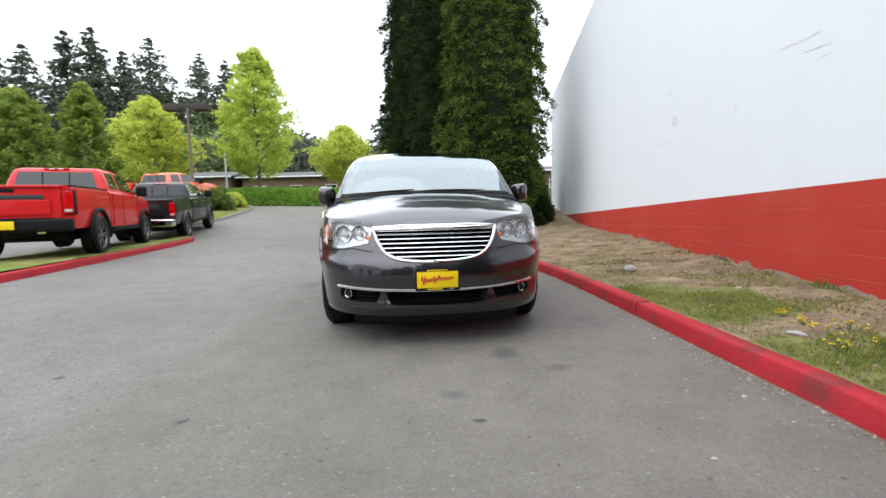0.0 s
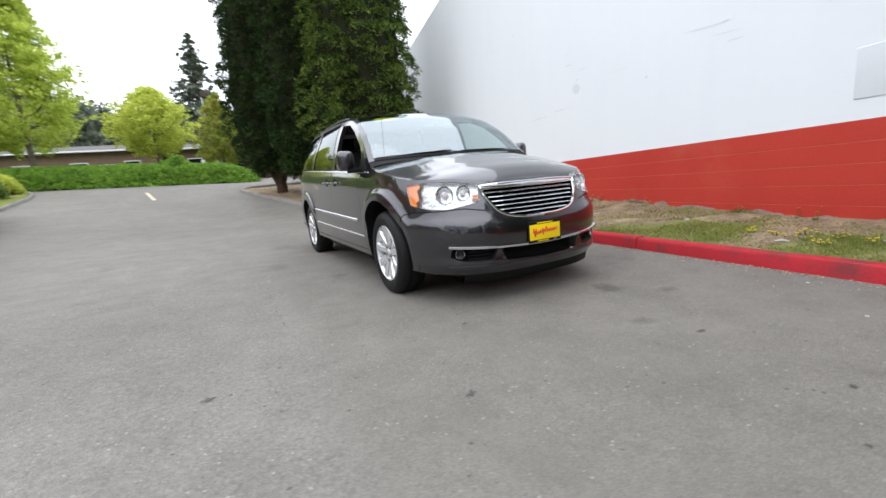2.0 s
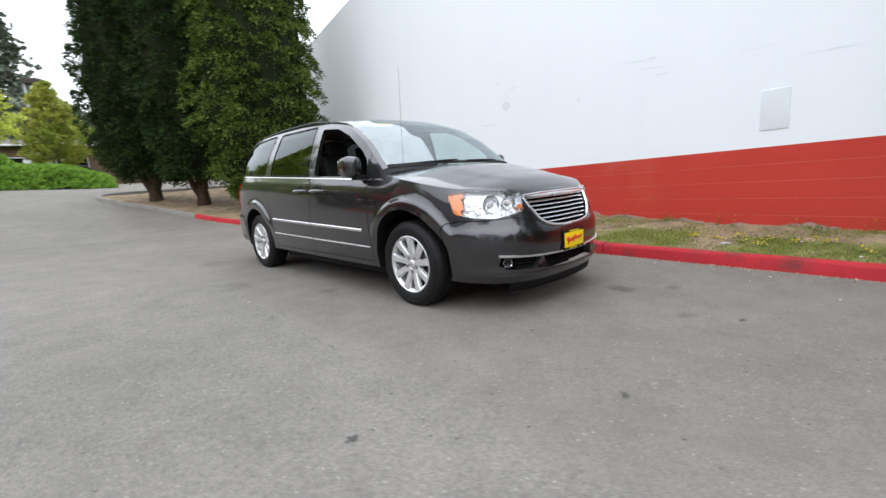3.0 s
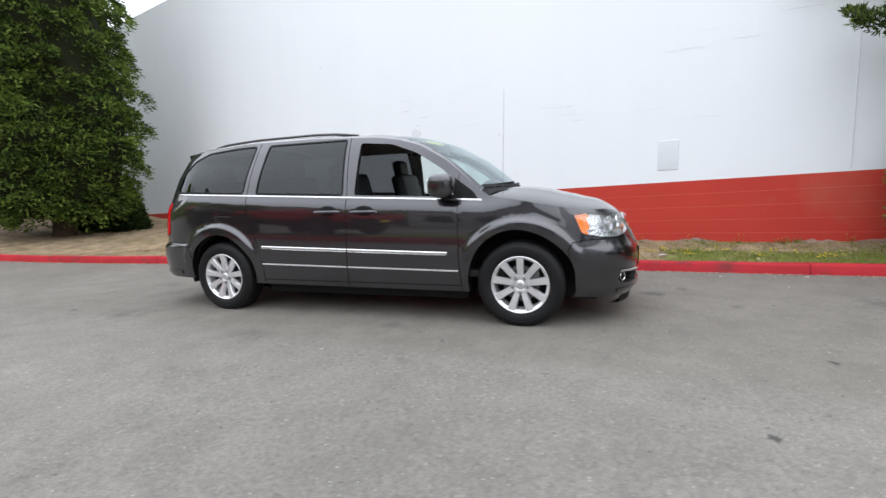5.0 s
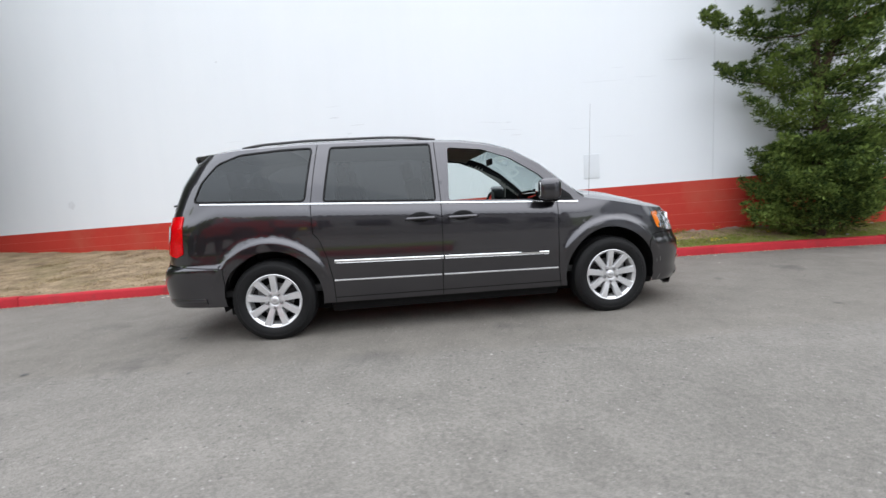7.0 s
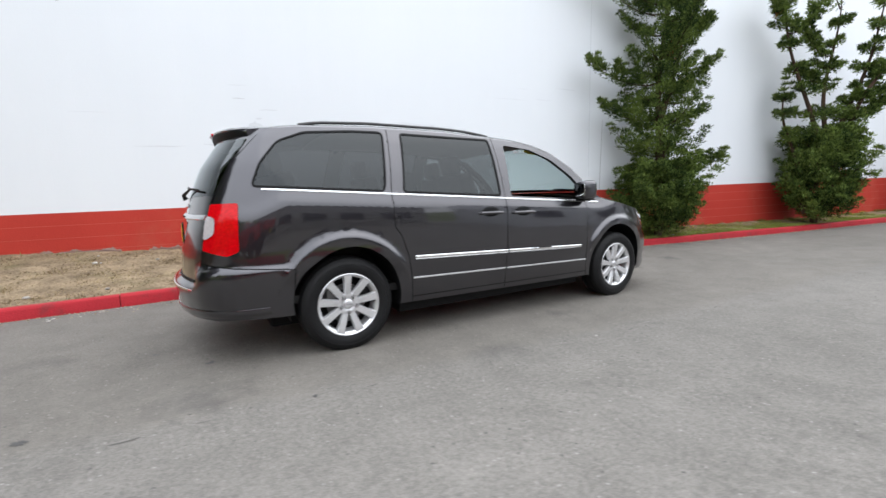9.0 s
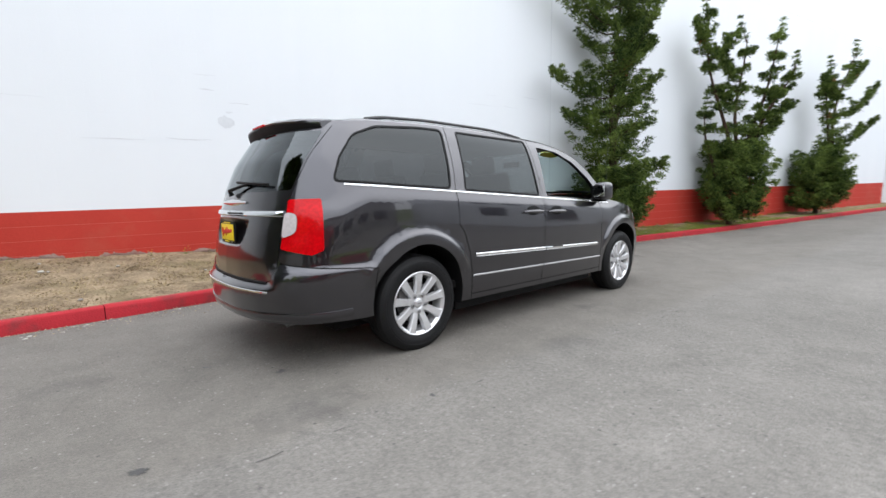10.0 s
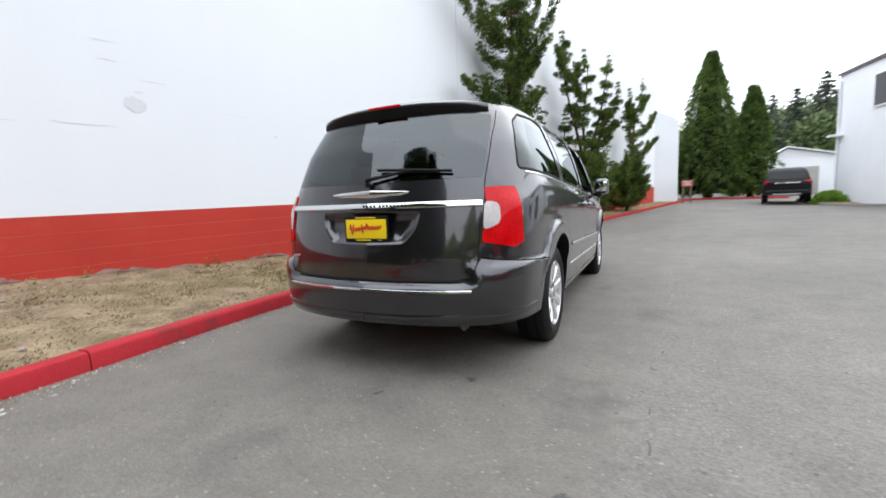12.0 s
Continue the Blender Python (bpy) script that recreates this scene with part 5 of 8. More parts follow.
# tail lamps
for mir in (False, True):
    tl = skin_part("tail_light", uv, tris, lab == "taill", M["red_lens_deep"], van, "red tail light with a clear reversing lens", offset=.008, mirror=mir)
    skin_part("reversing_lens", uv, tris, lab == "tail_w", M["white_lens"], tl, "clear ribbed lens", offset=.013, mirror=mir)
    rim_strip("lamp_edge", TAILL, .01, M["red_lens"], tl, mir, out=.008)

# chrome bar, badges and wiper on the tailgate
skin_band("chrome_bar", [(ur(y, 1.042), 1.042) for y in (.70, .5, .25, .002)], .036, .016, M["chrome"], tailgate, "chrome bar across the tailgate", both=True)
for k in range(12):
    y = .02 - k * .025 - (.015 if k > 3 else 0)
    q = body(ur(abs(y), 1.042), 1.042, .019)
    part("badge_bar", boxm((q[0], y, 1.042), (.004, .013, .013), .001), M["black"], tailgate, "small raised letter bar")
v = []
for t in np.linspace(-1, 1, 21):
    y = t * .28
    hgt = .004 + .020 * (1 - abs(t)) ** .7
    q = body(ur(abs(y), 1.115), 1.115, .006)
    v += [(q[0], y, 1.115 - hgt), (q[0] - .010, y, 1.115 - .1 * hgt), (q[0], y, 1.118 + hgt * .8)]
raw("wing_badge", v, grid_faces(21, 3), M["chrome"], tailgate, "chrome winged badge")
q = body(ur(.62, .725), .725, .004)
part("badge_bar", boxm((q[0], q[1] * -1, .725), (.005, .085, .013), .001), M["chrome"], tailgate, "small chrome badge")
wp = [tuple(body(ur(y, 1.245), 1.262 - .06 * y, .03)) for y in np.linspace(.06, .52, 9)]
wiper = part("rear_wiper", tube(wp, .009, 6), M["black"], tailgate, "black rear wiper")
part("wiper_arm", tube([tuple(body(UMAX, 1.165, .02)), tuple(body(UMAX, 1.20, .045)), wp[4]], [.02, .013, .008], 8), M["black"], wiper, "black arm")
skin_band("bumper_step", [(ur(y, .60), .60) for y in (.60, .4, .2, .002)], .016, .008, M["black"], rear_bumper, "black step edge", both=True)
skin_band("bumper_bright_edge", [(ur(y, .548), .548) for y in (.66, .4, .2, .002)], .014, .005, M["chrome"], rear_bumper, "bright moulding along the bumper", both=True)
skin_band("bumper_crease", [(ux(-2.1, .395), .395), (ur(.6, .385), .385), (ur(.3, .375), .375), (UMAX - .002, .372)], .05, .010, PNT, rear_bumper, both=True)
part("exhaust", tube([(-1.9, -.55, .30), (-2.30, -.55, .30), (-2.40, -.55, .288)], .019, 12), M["alloy_dark"], van, "steel exhaust tip")

# belt, mouldings, handles, mirrors
for mir in (False, True):
    skin_band("belt_strip", [(ux(x, belt(x)), belt(x)) for x in np.linspace(1.235, -2.09, 40)], .012, .006, M["chrome"], van, "chrome strip under the windows", mirror=mir)
    for nm, x0, x1 in (("front_door", .93, -.02), ("sliding_door", -.035, -.985)):
        skin_band("side_moulding", [(ux(x, .640 - .028 * x), .640 - .028 * x) for x in np.linspace(x0, x1, 16)], .029, .013, M["chrome"], doors[nm, mir], "chrome-faced door moulding", mirror=mir)
    for nm, x0, x1 in (("front_door", 1.02, -.035), ("sliding_door", -.055, -1.0)):
        skin_band("lower_moulding", [(ux(x, .482 - .018 * x), .482 - .018 * x) for x in np.linspace(x0, x1, 16)], .015, .009, M["alloy"], doors[nm, mir], "thin bright lower moulding", mirror=mir)
    sg = -1 if mir else 1
    for nm, x0 in (("front_door", .16), ("sliding_door", -.215)):
        z0 = .988 - .02 * x0
        cup = body(ux(x0, z0), z0, -.002) * np.array([1, sg, 1])
        bm = bmesh.new()
        bmesh.ops.create_uvsphere(bm, u_segments=16, v_segments=8, radius=1, matrix=Matrix.Translation(Vector(cup) + Vector((0, 0, .010))) @ Matrix.Diagonal((.098, .007, .050, 1)))
        hd = part("door_handle", bm, M["black"], doors[nm, mir], "body-coloured pull handle over a dark cup")
        pts = [tuple(body(ux(x0 + dx, z0), z0 + dz, o) * np.array([1, sg, 1])) for dx, dz, o in ((-.13, 0, .004), (-.12, .004, .022), (-.06, .006, .034), (.05, .006, .034), (.115, .004, .024), (.13, 0, .004))]
        part("grip", tube(pts, [.010, .014, .015, .015, .014, .010], 8), PNT, hd)
    # mirror
    bm = bmesh.new()
    r = bmesh.ops.create_uvsphere(bm, u_segments=28, v_segments=18, radius=1)
    for vv in bm.verts:
        c = vv.co
        k = .56
        c.x, c.y, c.z = (math.copysign(abs(c.x) ** k, c.x) * .098, math.copysign(abs(c.y) ** k, c.y) * .082, math.copysign(abs(c.z) ** k, c.z) * .088)
        if c.x > 0:
            c.x *= 1.15 - .35 * (abs(c.y) / .082) ** 2
        c.z *= 1.0 - .12 * (c.y * -sg + .082) / .164 * -1
    m4 = Matrix.Translation((.925, -1.022 * sg, 1.185)) @ Matrix.Rotation(radians(-6 * sg), 4, "Z")
    bmesh.ops.transform(bm, matrix=m4, verts=bm.verts)
    mr = part("wing_mirror", bm, PNT, doors["front_door", mir], "glossy dark wing mirror")
    part("mirror_foot", boxm((.965, -.955 * sg, 1.090), (.11, .12, .04), .012), M["black"], mr, "black mirror foot")
    part("mirror_glass", boxm((.830, -1.022 * sg, 1.185), (.008, .13, .12), .003), M["chrome"], mr, "mirror glass")

# wipers at the windshield
for y0, y1 in ((-.70, -.12), (-.02, .58)):
    pts = []
    for t in np.linspace(0, 1, 9):
        y = y0 + (y1 - y0) * t
        f = abs(y) / .80
        pts.append((1.25 + .188 * (1 - f * f) - .035 - .02 * t, -y * -1, 1.165 + .02 * (1 - f * f) + .012 + .012 * t))
    part("wiper", tube(pts, .007, 6), M["black"], van, "black windshield wiper")
part("antenna", tube([(1.39, -.80, 1.05), (1.39, -.80, 1.10), (1.42, -.80, 1.94)], [.009, .0018, .0009], 6), M["grey_plastic"], van, "thin mast antenna on a rubber base")

# wheels
def wheel(cx, sg):
    R = WHEEL_R
    w = part("wheel", add_lathe(bmesh.new(), [(.226, .085), (.238, .104), (.243, .110), (.252, .112), (.262, .117), (.285, .121), (.302, .120), (.305, .117), (.309, .119), (.324, .114), (.340, .104), (.345, .098), (.349, .097), (R - .006, .086), (R, .070), (R, .042), (R - .008, .040), (R - .008, .033), (R, .031), (R, -.031), (R - .008, -.033), (R - .008, -.040), (R, -.042), (R, -.070), (.349, -.095), (.33, -.108), (.27, -.115), (.226, -.1)], 64), M["rubber"], van, "tyre with a bright nine-spoke alloy rim")
    rim = part("rim", add_lathe(bmesh.new(), [(.240, .100), (.239, .109), (.234, .112), (.228, .109), (.222, .098), (.214, .092), (.206, .060), (.200, -.08)], 56), M["alloy"], w, "polished alloy rim")
    part("barrel", add_lathe(bmesh.new(), [(.206, .015), (.19, -.03), (.001, -.035)], 40), M["black"], w, "dark wheel barrel")
    part("brake_disc", add_lathe(bmesh.new(), [(.150, .018), (.150, .026), (.080, .028), (.075, .045), (.001, .045)], 36), M["alloy_dark"], w, "steel brake disc")
    part("caliper", boxm((.115 * (-1 if cx > 0 else 1) * sg, .035, .055), (.07, .03, .13), .012), M["alloy_dark"], w, "grey brake caliper")
    for k in range(9):
        a = 2 * math.pi * k / 9 + math.pi / 2
        v = []
        # broad flat spoke, hollowed towards the hub and flared where it meets the rim
        for r, hw, d in ((.058, .024, .084), (.080, .0235, .087), (.115, .0245, .095), (.155, .0260, .102), (.190, .0275, .106), (.210, .030, .107), (.222, .036, .107), (.2295, .045, .108)):
            for o, dd in ((-hw - .005, -.034), (-hw - .001, -.006), (-hw * .86, 0), (hw * .86, 0), (hw + .001, -.006), (hw + .005, -.034)):
                v.append((r * math.cos(a) - o * math.sin(a), d + dd, r * math.sin(a) + o * math.cos(a)))
        raw("spoke", v, [g for g in grid_faces(8, 6)], M["alloy"], w, "broad flat alloy spoke", sharp=35)
    part("hub_face", add_lathe(bmesh.new(), [(.090, .066), (.086, .084), (.074, .0875), (.046, .085), (.040, .080), (.001, .080)], 40), M["alloy"], w, "dished alloy hub face")
    part("hub_cap", add_lathe(bmesh.new(), [(.036, .078), (.036, .089), (.032, .0935), (.020, .096), (.001, .097)], 28), M["alloy"], w, "round alloy hub cap")
    part("cap_badge", boxm((0, .0965, 0), (.040, .003, .007), .001), M["alloy_dark"], w, "flat grey winged badge")
    for k in range(5):
        a = 2 * math.pi * (k + .5) / 5 + math.pi / 2
        for nm, prof, mt, lb in (("lug_seat", [(.0165, .0885), (.0145, .0875), (.0120, .070)], "black", "dark lug hole"), ("lug_nut", [(.0095, .070), (.0095, .092), (.006, .096), (.001, .0965)], "alloy_dark", "steel lug nut")):
            bm = add_lathe(bmesh.new(), prof, 12 if nm == "lug_seat" else 6)
            bmesh.ops.translate(bm, vec=(.0635 * math.cos(a), 0, .0635 * math.sin(a)), verts=bm.verts)
            part(nm, bm, M[mt], w, lb)
    part("valve", tube([(.19, .09, -.055), (.182, .10, -.052)], .004, 6), M["black"], w, "rubber valve")
    w.matrix_basis = Matrix.Translation((cx, -.822 * sg, WHEEL_Z)) @ (Matrix.Rotation(math.pi, 4, "Z") if sg > 0 else Matrix())
    return w


for cx in (AXLE, -AXLE):
    for sg in (1, -1):
        wheel(cx, sg)
        ar, up = ARCH_F if cx > 0 else ARCH_R
        p = np.array([(cx + (ar + .001) * math.cos(a), WHEEL_Z + up + (ar + .001) * math.sin(a)) for a in np.linspace(-.2, math.pi + .2, 44)])
        v = []
        for x, z in p:
            q = body(ux(x, max(z, .26)), max(z, .2))
            for yy in (q[1] * .999, q[1] + .03, -.55):
                v.append((x, yy * sg, z))
        raw("wheel_well", v, grid_faces(44, 3), M["black"], van, "black wheel arch liner")
        v = [(cx + (ar + .004) * math.cos(a), -.56 * sg, WHEEL_Z + up + (ar + .004) * math.sin(a)) for a in np.linspace(-.2, math.pi + .2, 30)]
        raw("wheel_well", v, [tuple(range(30))], M["black"], van, "black wheel arch liner", smooth=False)
part("underbody", boxm((.05, 0, .265), (4.2, 1.16, .19), .03), M["black"], van, "dark underbody")
part("underbody", boxm((0, 0, .260), (2.14, 1.60, .15), .03), M["black"], van, "dark underbody")
part("underbody", boxm((-2.13, 0, .40), (.5, 1.2, .14), .03), M["black"], van, "dark underbody")

# cabin
part("cabin_floor", boxm((-.3, 0, .43), (4.0, 1.72, .06), .01), M["leather"], van, "dark carpet")
for mir in (False, True):
    for nm in ("front_door", "sliding_door", "quarter_panel"):
        skin_part("door_trim", uv, tris, (lab == nm) & (cen[:, 1] < 1.10) & (cen[:, 1] > .45) & (xb > -2.3), M["leather"], doors[nm, mir], "dark inner trim", offset=-.07, mirror=mir)
    skin_part("pillar_trim", uv, tris, ((lab == "front_door") | (lab == "fender") | (lab == "sliding_door") | (lab == "quarter_panel") | (lab == "gap")) & (cen[:, 1] > 1.12) & (cen[:, 1] < ztop(cen[:, 0]) - .05) & (xb > -1.62), M["trim_beige"], van, "grey beige pillar trim", offset=-.03, mirror=mir)
dash = bmesh.new()
add_box(dash, (1.10, 0, .93), (.50, 1.66, .30), .09, seg=4)
part("dashboard", dash, M["leather"], van, "dark dashboard")
ring = [(.66 + .10 * math.cos(a) * .5, .38 + .185 * math.sin(a), 1.02 + .17 * math.cos(a)) for a in np.linspace(0, 2 * math.pi, 32, endpoint=False)]
steer = part("steering_wheel", tube(ring, .016, 8, True), M["leather"], van, "dark steering wheel")
part("steering_hub", boxm((.68, .38, 1.02), (.06, .15, .12), .03), M["leather"], steer)
part("steering_spoke", tube([(.67, .20, 1.02), (.69, .38, 1.01), (.67, .56, 1.02)], .014, 6), M["leather"], steer)
part("rear_view_mirror", boxm((.62, 0, 1.52), (.03, .24, .07), .015), M["black"], van, "inside mirror")


def seat(x, y, w):
    b = bmesh.new()
    add_box(b, (x + .02, y, .74), (.52, w, .17), .06, seg=3)
    s = part("seat", b, M["leather"], van, "black leather seat")
    b = bmesh.new()
    add_box(b, (x - .27, y, 1.06), (.15, w, .62), .06, Matrix.Rotation(radians(-14), 4, "Y"), 3)
    part("backrest", b, M["leather"], s)
    for yy in ((y,) if w < .8 else (y - .38, y + .38)):
        b = bmesh.new()
        add_box(b, (x - .38, yy, 1.44), (.10, .26, .18), .045, Matrix.Rotation(radians(-10), 4, "Y"), 3)
        part("headrest", b, M["leather"], s)
        for d in (-.06, .06):
            part("headrest_post", tube([(x - .35, yy + d, 1.30), (x - .37, yy + d, 1.40)], .007, 6), M["chrome"], s)
    part("seat_base", boxm((x, y, .55), (.40, w * .8, .24), .02), M["black"], s)


for sg, x0 in ((1, .33), (-1, .08)):
    seat(x0, .40 * sg, .52)
for sg in (1, -1):
    seat(-.55, .42 * sg, .50)
seat(-1.55, 0, 1.2)


# ---- plants ----
def leaf_quads(P, D, L, W, rng, bend=0.25):
    """Diamond leaves from points P along directions D."""
    n = len(P)
    D = D / (np.linalg.norm(D, axis=1, keepdims=True) + 1e-9)
    R = rng.normal(size=(n, 3))
    S = np.cross(D, R)
    S /= np.linalg.norm(S, axis=1, keepdims=True) + 1e-9
    L, W = np.broadcast_to(L, (n,))[:, None], np.broadcast_to(W, (n,))[:, None]
    N = np.cross(D, S)
    return np.stack([P, P + D * L * 0.55 + S * W, P + D * L + N * L * bend, P + D * L * 0.45 - S * W], 1)


def clump_leaves(C, O, rad, k, L, W, rng, up=0.35, squash=1.0, spread=0.9):
    """k leaves round each clump centre C, which faces outwards O."""
    n = len(C)
    off = rng.normal(size=(n, k, 3))
    off /= np.linalg.norm(off, axis=2, keepdims=True) + 1e-9
    off *= rng.random((n, k, 1)) ** 0.45
    r = np.broadcast_to(rad, (n,))[:, None, None]
    P = C[:, None] + off * r * np.array([1, 1, squash])
    D = off * spread + O[:, None] * 0.7 + np.array([0, 0, up])
    return leaf_quads(P.reshape(-1, 3), D.reshape(-1, 3), L * rng.uniform(0.6, 1.3, n * k), W * rng.uniform(0.6, 1.3, n * k), rng)


def trunk_mesh(pts, rads, seg=10):
    return tube(pts, rads, seg)


def core_mesh(fn, zs, seg=18, k=0.74, seed=0):
    v = []
    for z in zs:
        for j in range(seg):
            a = 2 * math.pi * j / seg
            r = fn(a, z) * k
            v.append((r * math.cos(a), r * math.sin(a), z))
    f = [(i * seg + j, i * seg + (j + 1) % seg, (i + 1) * seg + (j + 1) % seg, (i + 1) * seg + j) for i in range(len(zs) - 1) for j in range(seg)]
    f += [tuple(range(seg))[::-1], tuple(range((len(zs) - 1) * seg, len(zs) * seg))]
    return v, f


def cypress(x, y, z0, h, r, seed, mat, label, lo=1.5, clumps=900, k=150, L=0.075, W=0.0165, group="", full=0.3, tuft=0.48, cone=False, foot=.45):
    """A columnar conifer: tufts of short sprays stand out from an inner mass painted near black as shade."""
    rng = np.random.default_rng(seed)
    t = empty("cypress_tree", Matrix.Translation((x, y, z0)), label, "tree", group)

    def rad(a, z):
        s = (z - lo) / (h - lo)
        base = np.interp(s, [0, .06, full, .6, .85, 1], [.72, .92, 1, .58, .24, .0] if cone else [foot, .5 + .62 * foot, 1, .86, .45, .03])
        w = 1 + .10 * math.sin(3 * a + seed + z * .7) + .08 * math.sin(7 * a + z * 1.9 + seed * 2)
        return r * base * w

    part("trunk", trunk_mesh([(0, 0, -.2), (.02, .03, .5), (-.03, 0, lo + .6), (0, 0, h * .8)], [r * .15, r * .11, r * .09, .03], 12), M["bark"], t, "fluted reddish trunk")
    for j in range(3):
        a = j * 2.1 + seed
        part("limb", tube([(.0, 0, .15), (math.cos(a) * .25, math.sin(a) * .25, .7), (math.cos(a) * .55, math.sin(a) * .55, lo + .9)], [r * .07, r * .06, r * .04], 8), M["bark"], t)
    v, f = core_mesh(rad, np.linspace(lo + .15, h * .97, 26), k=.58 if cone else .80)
    raw("inner_mass", v, f, M["core"], t, "solid core painted as shade")
    order = np.arange(clumps)
    s = ((order + rng.random(clumps)) / clumps) ** 1.15
    zz = lo + (h - lo) * s * .99
    seen = (zz < 10.8) | (rng.random(clumps) < .35)
    zz, order = zz[seen], order[seen]
    clumps = len(zz)
    aa = order * 2.39996 + rng.normal(size=clumps) * .12
    rr = np.array([rad(a, z) for a, z in zip(aa, zz)]) * rng.uniform(*((.74, 1.0) if cone else (.66, .91)), clumps)
    size = tuft * rng.uniform(.55, 1.35, clumps)
    n = clumps
    O = np.stack([np.cos(aa), np.sin(aa), np.full(n, .10)], 1)
    C = np.stack([np.cos(aa) * rr, np.sin(aa) * rr, zz], 1)
    # each tuft: sprays shingled over the outer, upper side of a flattened ball
    off = rng.normal(size=(n, k, 3)) + O[:, None] * .9 + np.array([0, 0, .8])
    off /= np.linalg.norm(off, axis=2, keepdims=True)
    off *= rng.uniform(.72, 1.06, (n, k, 1))
    P = C[:, None] + off * size[:, None, None] * np.array([1, 1, .60])
    D = off * .55 + O[:, None] * .45 + rng.normal(size=(n, k, 3)) * .45 - np.array([0, 0, .25])
    q = leaf_quads(P.reshape(-1, 3), D.reshape(-1, 3), L * rng.uniform(.6, 1.4, n * k), W * rng.uniform(.6, 1.4, n * k), rng, -.2)
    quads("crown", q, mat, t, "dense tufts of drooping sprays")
    return t


soil1 = lambda x, y: float(soil_z(x, y))
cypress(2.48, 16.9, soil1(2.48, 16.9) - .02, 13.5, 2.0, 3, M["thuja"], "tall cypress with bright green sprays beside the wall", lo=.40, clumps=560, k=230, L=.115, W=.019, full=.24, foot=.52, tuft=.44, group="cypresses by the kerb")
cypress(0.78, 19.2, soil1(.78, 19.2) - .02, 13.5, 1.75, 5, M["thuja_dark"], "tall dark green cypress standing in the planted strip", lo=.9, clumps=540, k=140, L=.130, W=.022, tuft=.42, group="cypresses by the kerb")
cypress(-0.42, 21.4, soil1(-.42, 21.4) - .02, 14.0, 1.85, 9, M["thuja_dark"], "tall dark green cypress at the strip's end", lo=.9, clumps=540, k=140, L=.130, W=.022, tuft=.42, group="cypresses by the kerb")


def juniper(x, y, leaders, bush, seed, label, arms=(), leaves=50, fine=1.26, pad=1.0, tier=(5, 8), gap=(.36, .58)):
    """A juniper trained up a wall: a bushy foot and twisting leaders clad in upswept plumes.

    leaders: (base shift, foot height, top shift, top stand-off, top height, plume length low, plume length high), shifts along the wall.
    bush: (half width along the wall, height); arms: (leader, share of height, shift, stand-off, rise).
    """
    rng = np.random.default_rng(seed)
    z0 = soil1(x, y) - .03
    t = empty("juniper", Matrix.Translation((x, y, z0)), label, "tree", "junipers along the wall")
    C, O, R = [], [], []
    along = np.array([WDIR.x, WDIR.y, 0])
    outw = np.array([WNRM.x, WNRM.y, 0])
    up = np.array([0, 0, 1.0])

    def plume(p, d, ln, lift, r, wood=True):
        qs = np.linspace(.18, 1, max(4, int(ln / .085)))
        b = [p + d * ln * q + up * ln * (lift * q ** 1.8 - .25 * q * (1 - q)) for q in qs]
        if wood:
            part("branch", tube([tuple(p)] + [tuple(v) for v in b[::3]], [.020] + [.015 * (1 - q) + .003 for q in qs[::3]], 5), M["bark"], t)
        for q, v in zip(qs, b):
            C.append(v + rng.normal(size=3) * r * .30 * (1.15 - q))
            O.append(d * .6 + up * (.5 + lift * q))
            R.append(r * (1.35 - .90 * q) * rng.uniform(.75, 1.25))

    spines = []
    for k, (b0, zf, dy, do, top, ln0, ln1) in enumerate(leaders):
        n = 40
        tt = np.linspace(0, 1, n)
        pts = np.array([along * (b0 + (dy - b0) * s ** 1.15 + .20 * math.sin(s * 7.5 + seed + k * 2) * min(1, 4 * s)) + outw * (do * s + .09 * math.sin(5 * s + k)) + up * (zf + (top - zf) * s) for s in tt])
        spines.append(pts)
        part("trunk" if k == 0 else "leader", tube([tuple(p) for p in pts], [.075 * (1 - s) + .010 for s in tt], 8), M["bark"], t, "" if k == 0 else "twisting leader")
        z, a = zf + .25, rng.random() * 6.28
        while z < top - .1:
            s = (z - zf) / (top - zf)
            p = np.array([np.interp(s, tt, pts[:, c]) for c in range(3)])
            ln = ln0 + (ln1 - ln0) * s ** .8
            # a ragged tier of plumes, then a gap
            for j in range(int(rng.integers(*tier))):
                a += 2.4 + rng.normal() * .4
                d = along * math.cos(a) + outw * math.sin(a) * .75
                plume(p + up * rng.normal() * .05, d, ln * rng.uniform(.45, 1.2), rng.uniform(.10, .70), (.150 + .06 * (1 - s)) * pad, wood=j < 3)
            z += rng.uniform(*gap)
        plume(pts[-1] - up * .25, up * .9 + along * rng.normal() * .3, .5, .2, .10)
    for k, s, dy, do, rise in arms:
        p = spines[k][int(s * 39)]
        ln = math.hypot(dy, do, rise)
        d = (along * dy + outw * do) / ln
        plume(p, d, ln, rise / ln, .14 * pad)
        for q in np.linspace(.25, .95, 8):
            b = p + d * ln * q + up * rise * q ** 1.8
            plume(b, d * .5 + up * .3 + along * rng.normal() * .5 + outw * rng.normal() * .4, .34 * (1.2 - .7 * q), .6, .10 * pad, wood=False)
    hw, hb = bush
    for j in range(int(105 * hw)):
        a = rng.random() * 6.283
        zz = .25 + (hb - .3) * rng.random()
        w = hw * math.sqrt(max(.1, 1 - (1.6 * zz / hb - .75) ** 2))
        d = along * math.cos(a) + outw * math.sin(a) * .85
        plume(up * zz * .8 + d * w * .25, d, w * rng.uniform(.45, .85), rng.uniform(.2, .7), .19, wood=j % 5 == 0)
    C, O, R = np.array(C), np.array(O), np.array(R)
    wallside = wall_x(C[:, 1] + y) - (C[:, 0] + x)
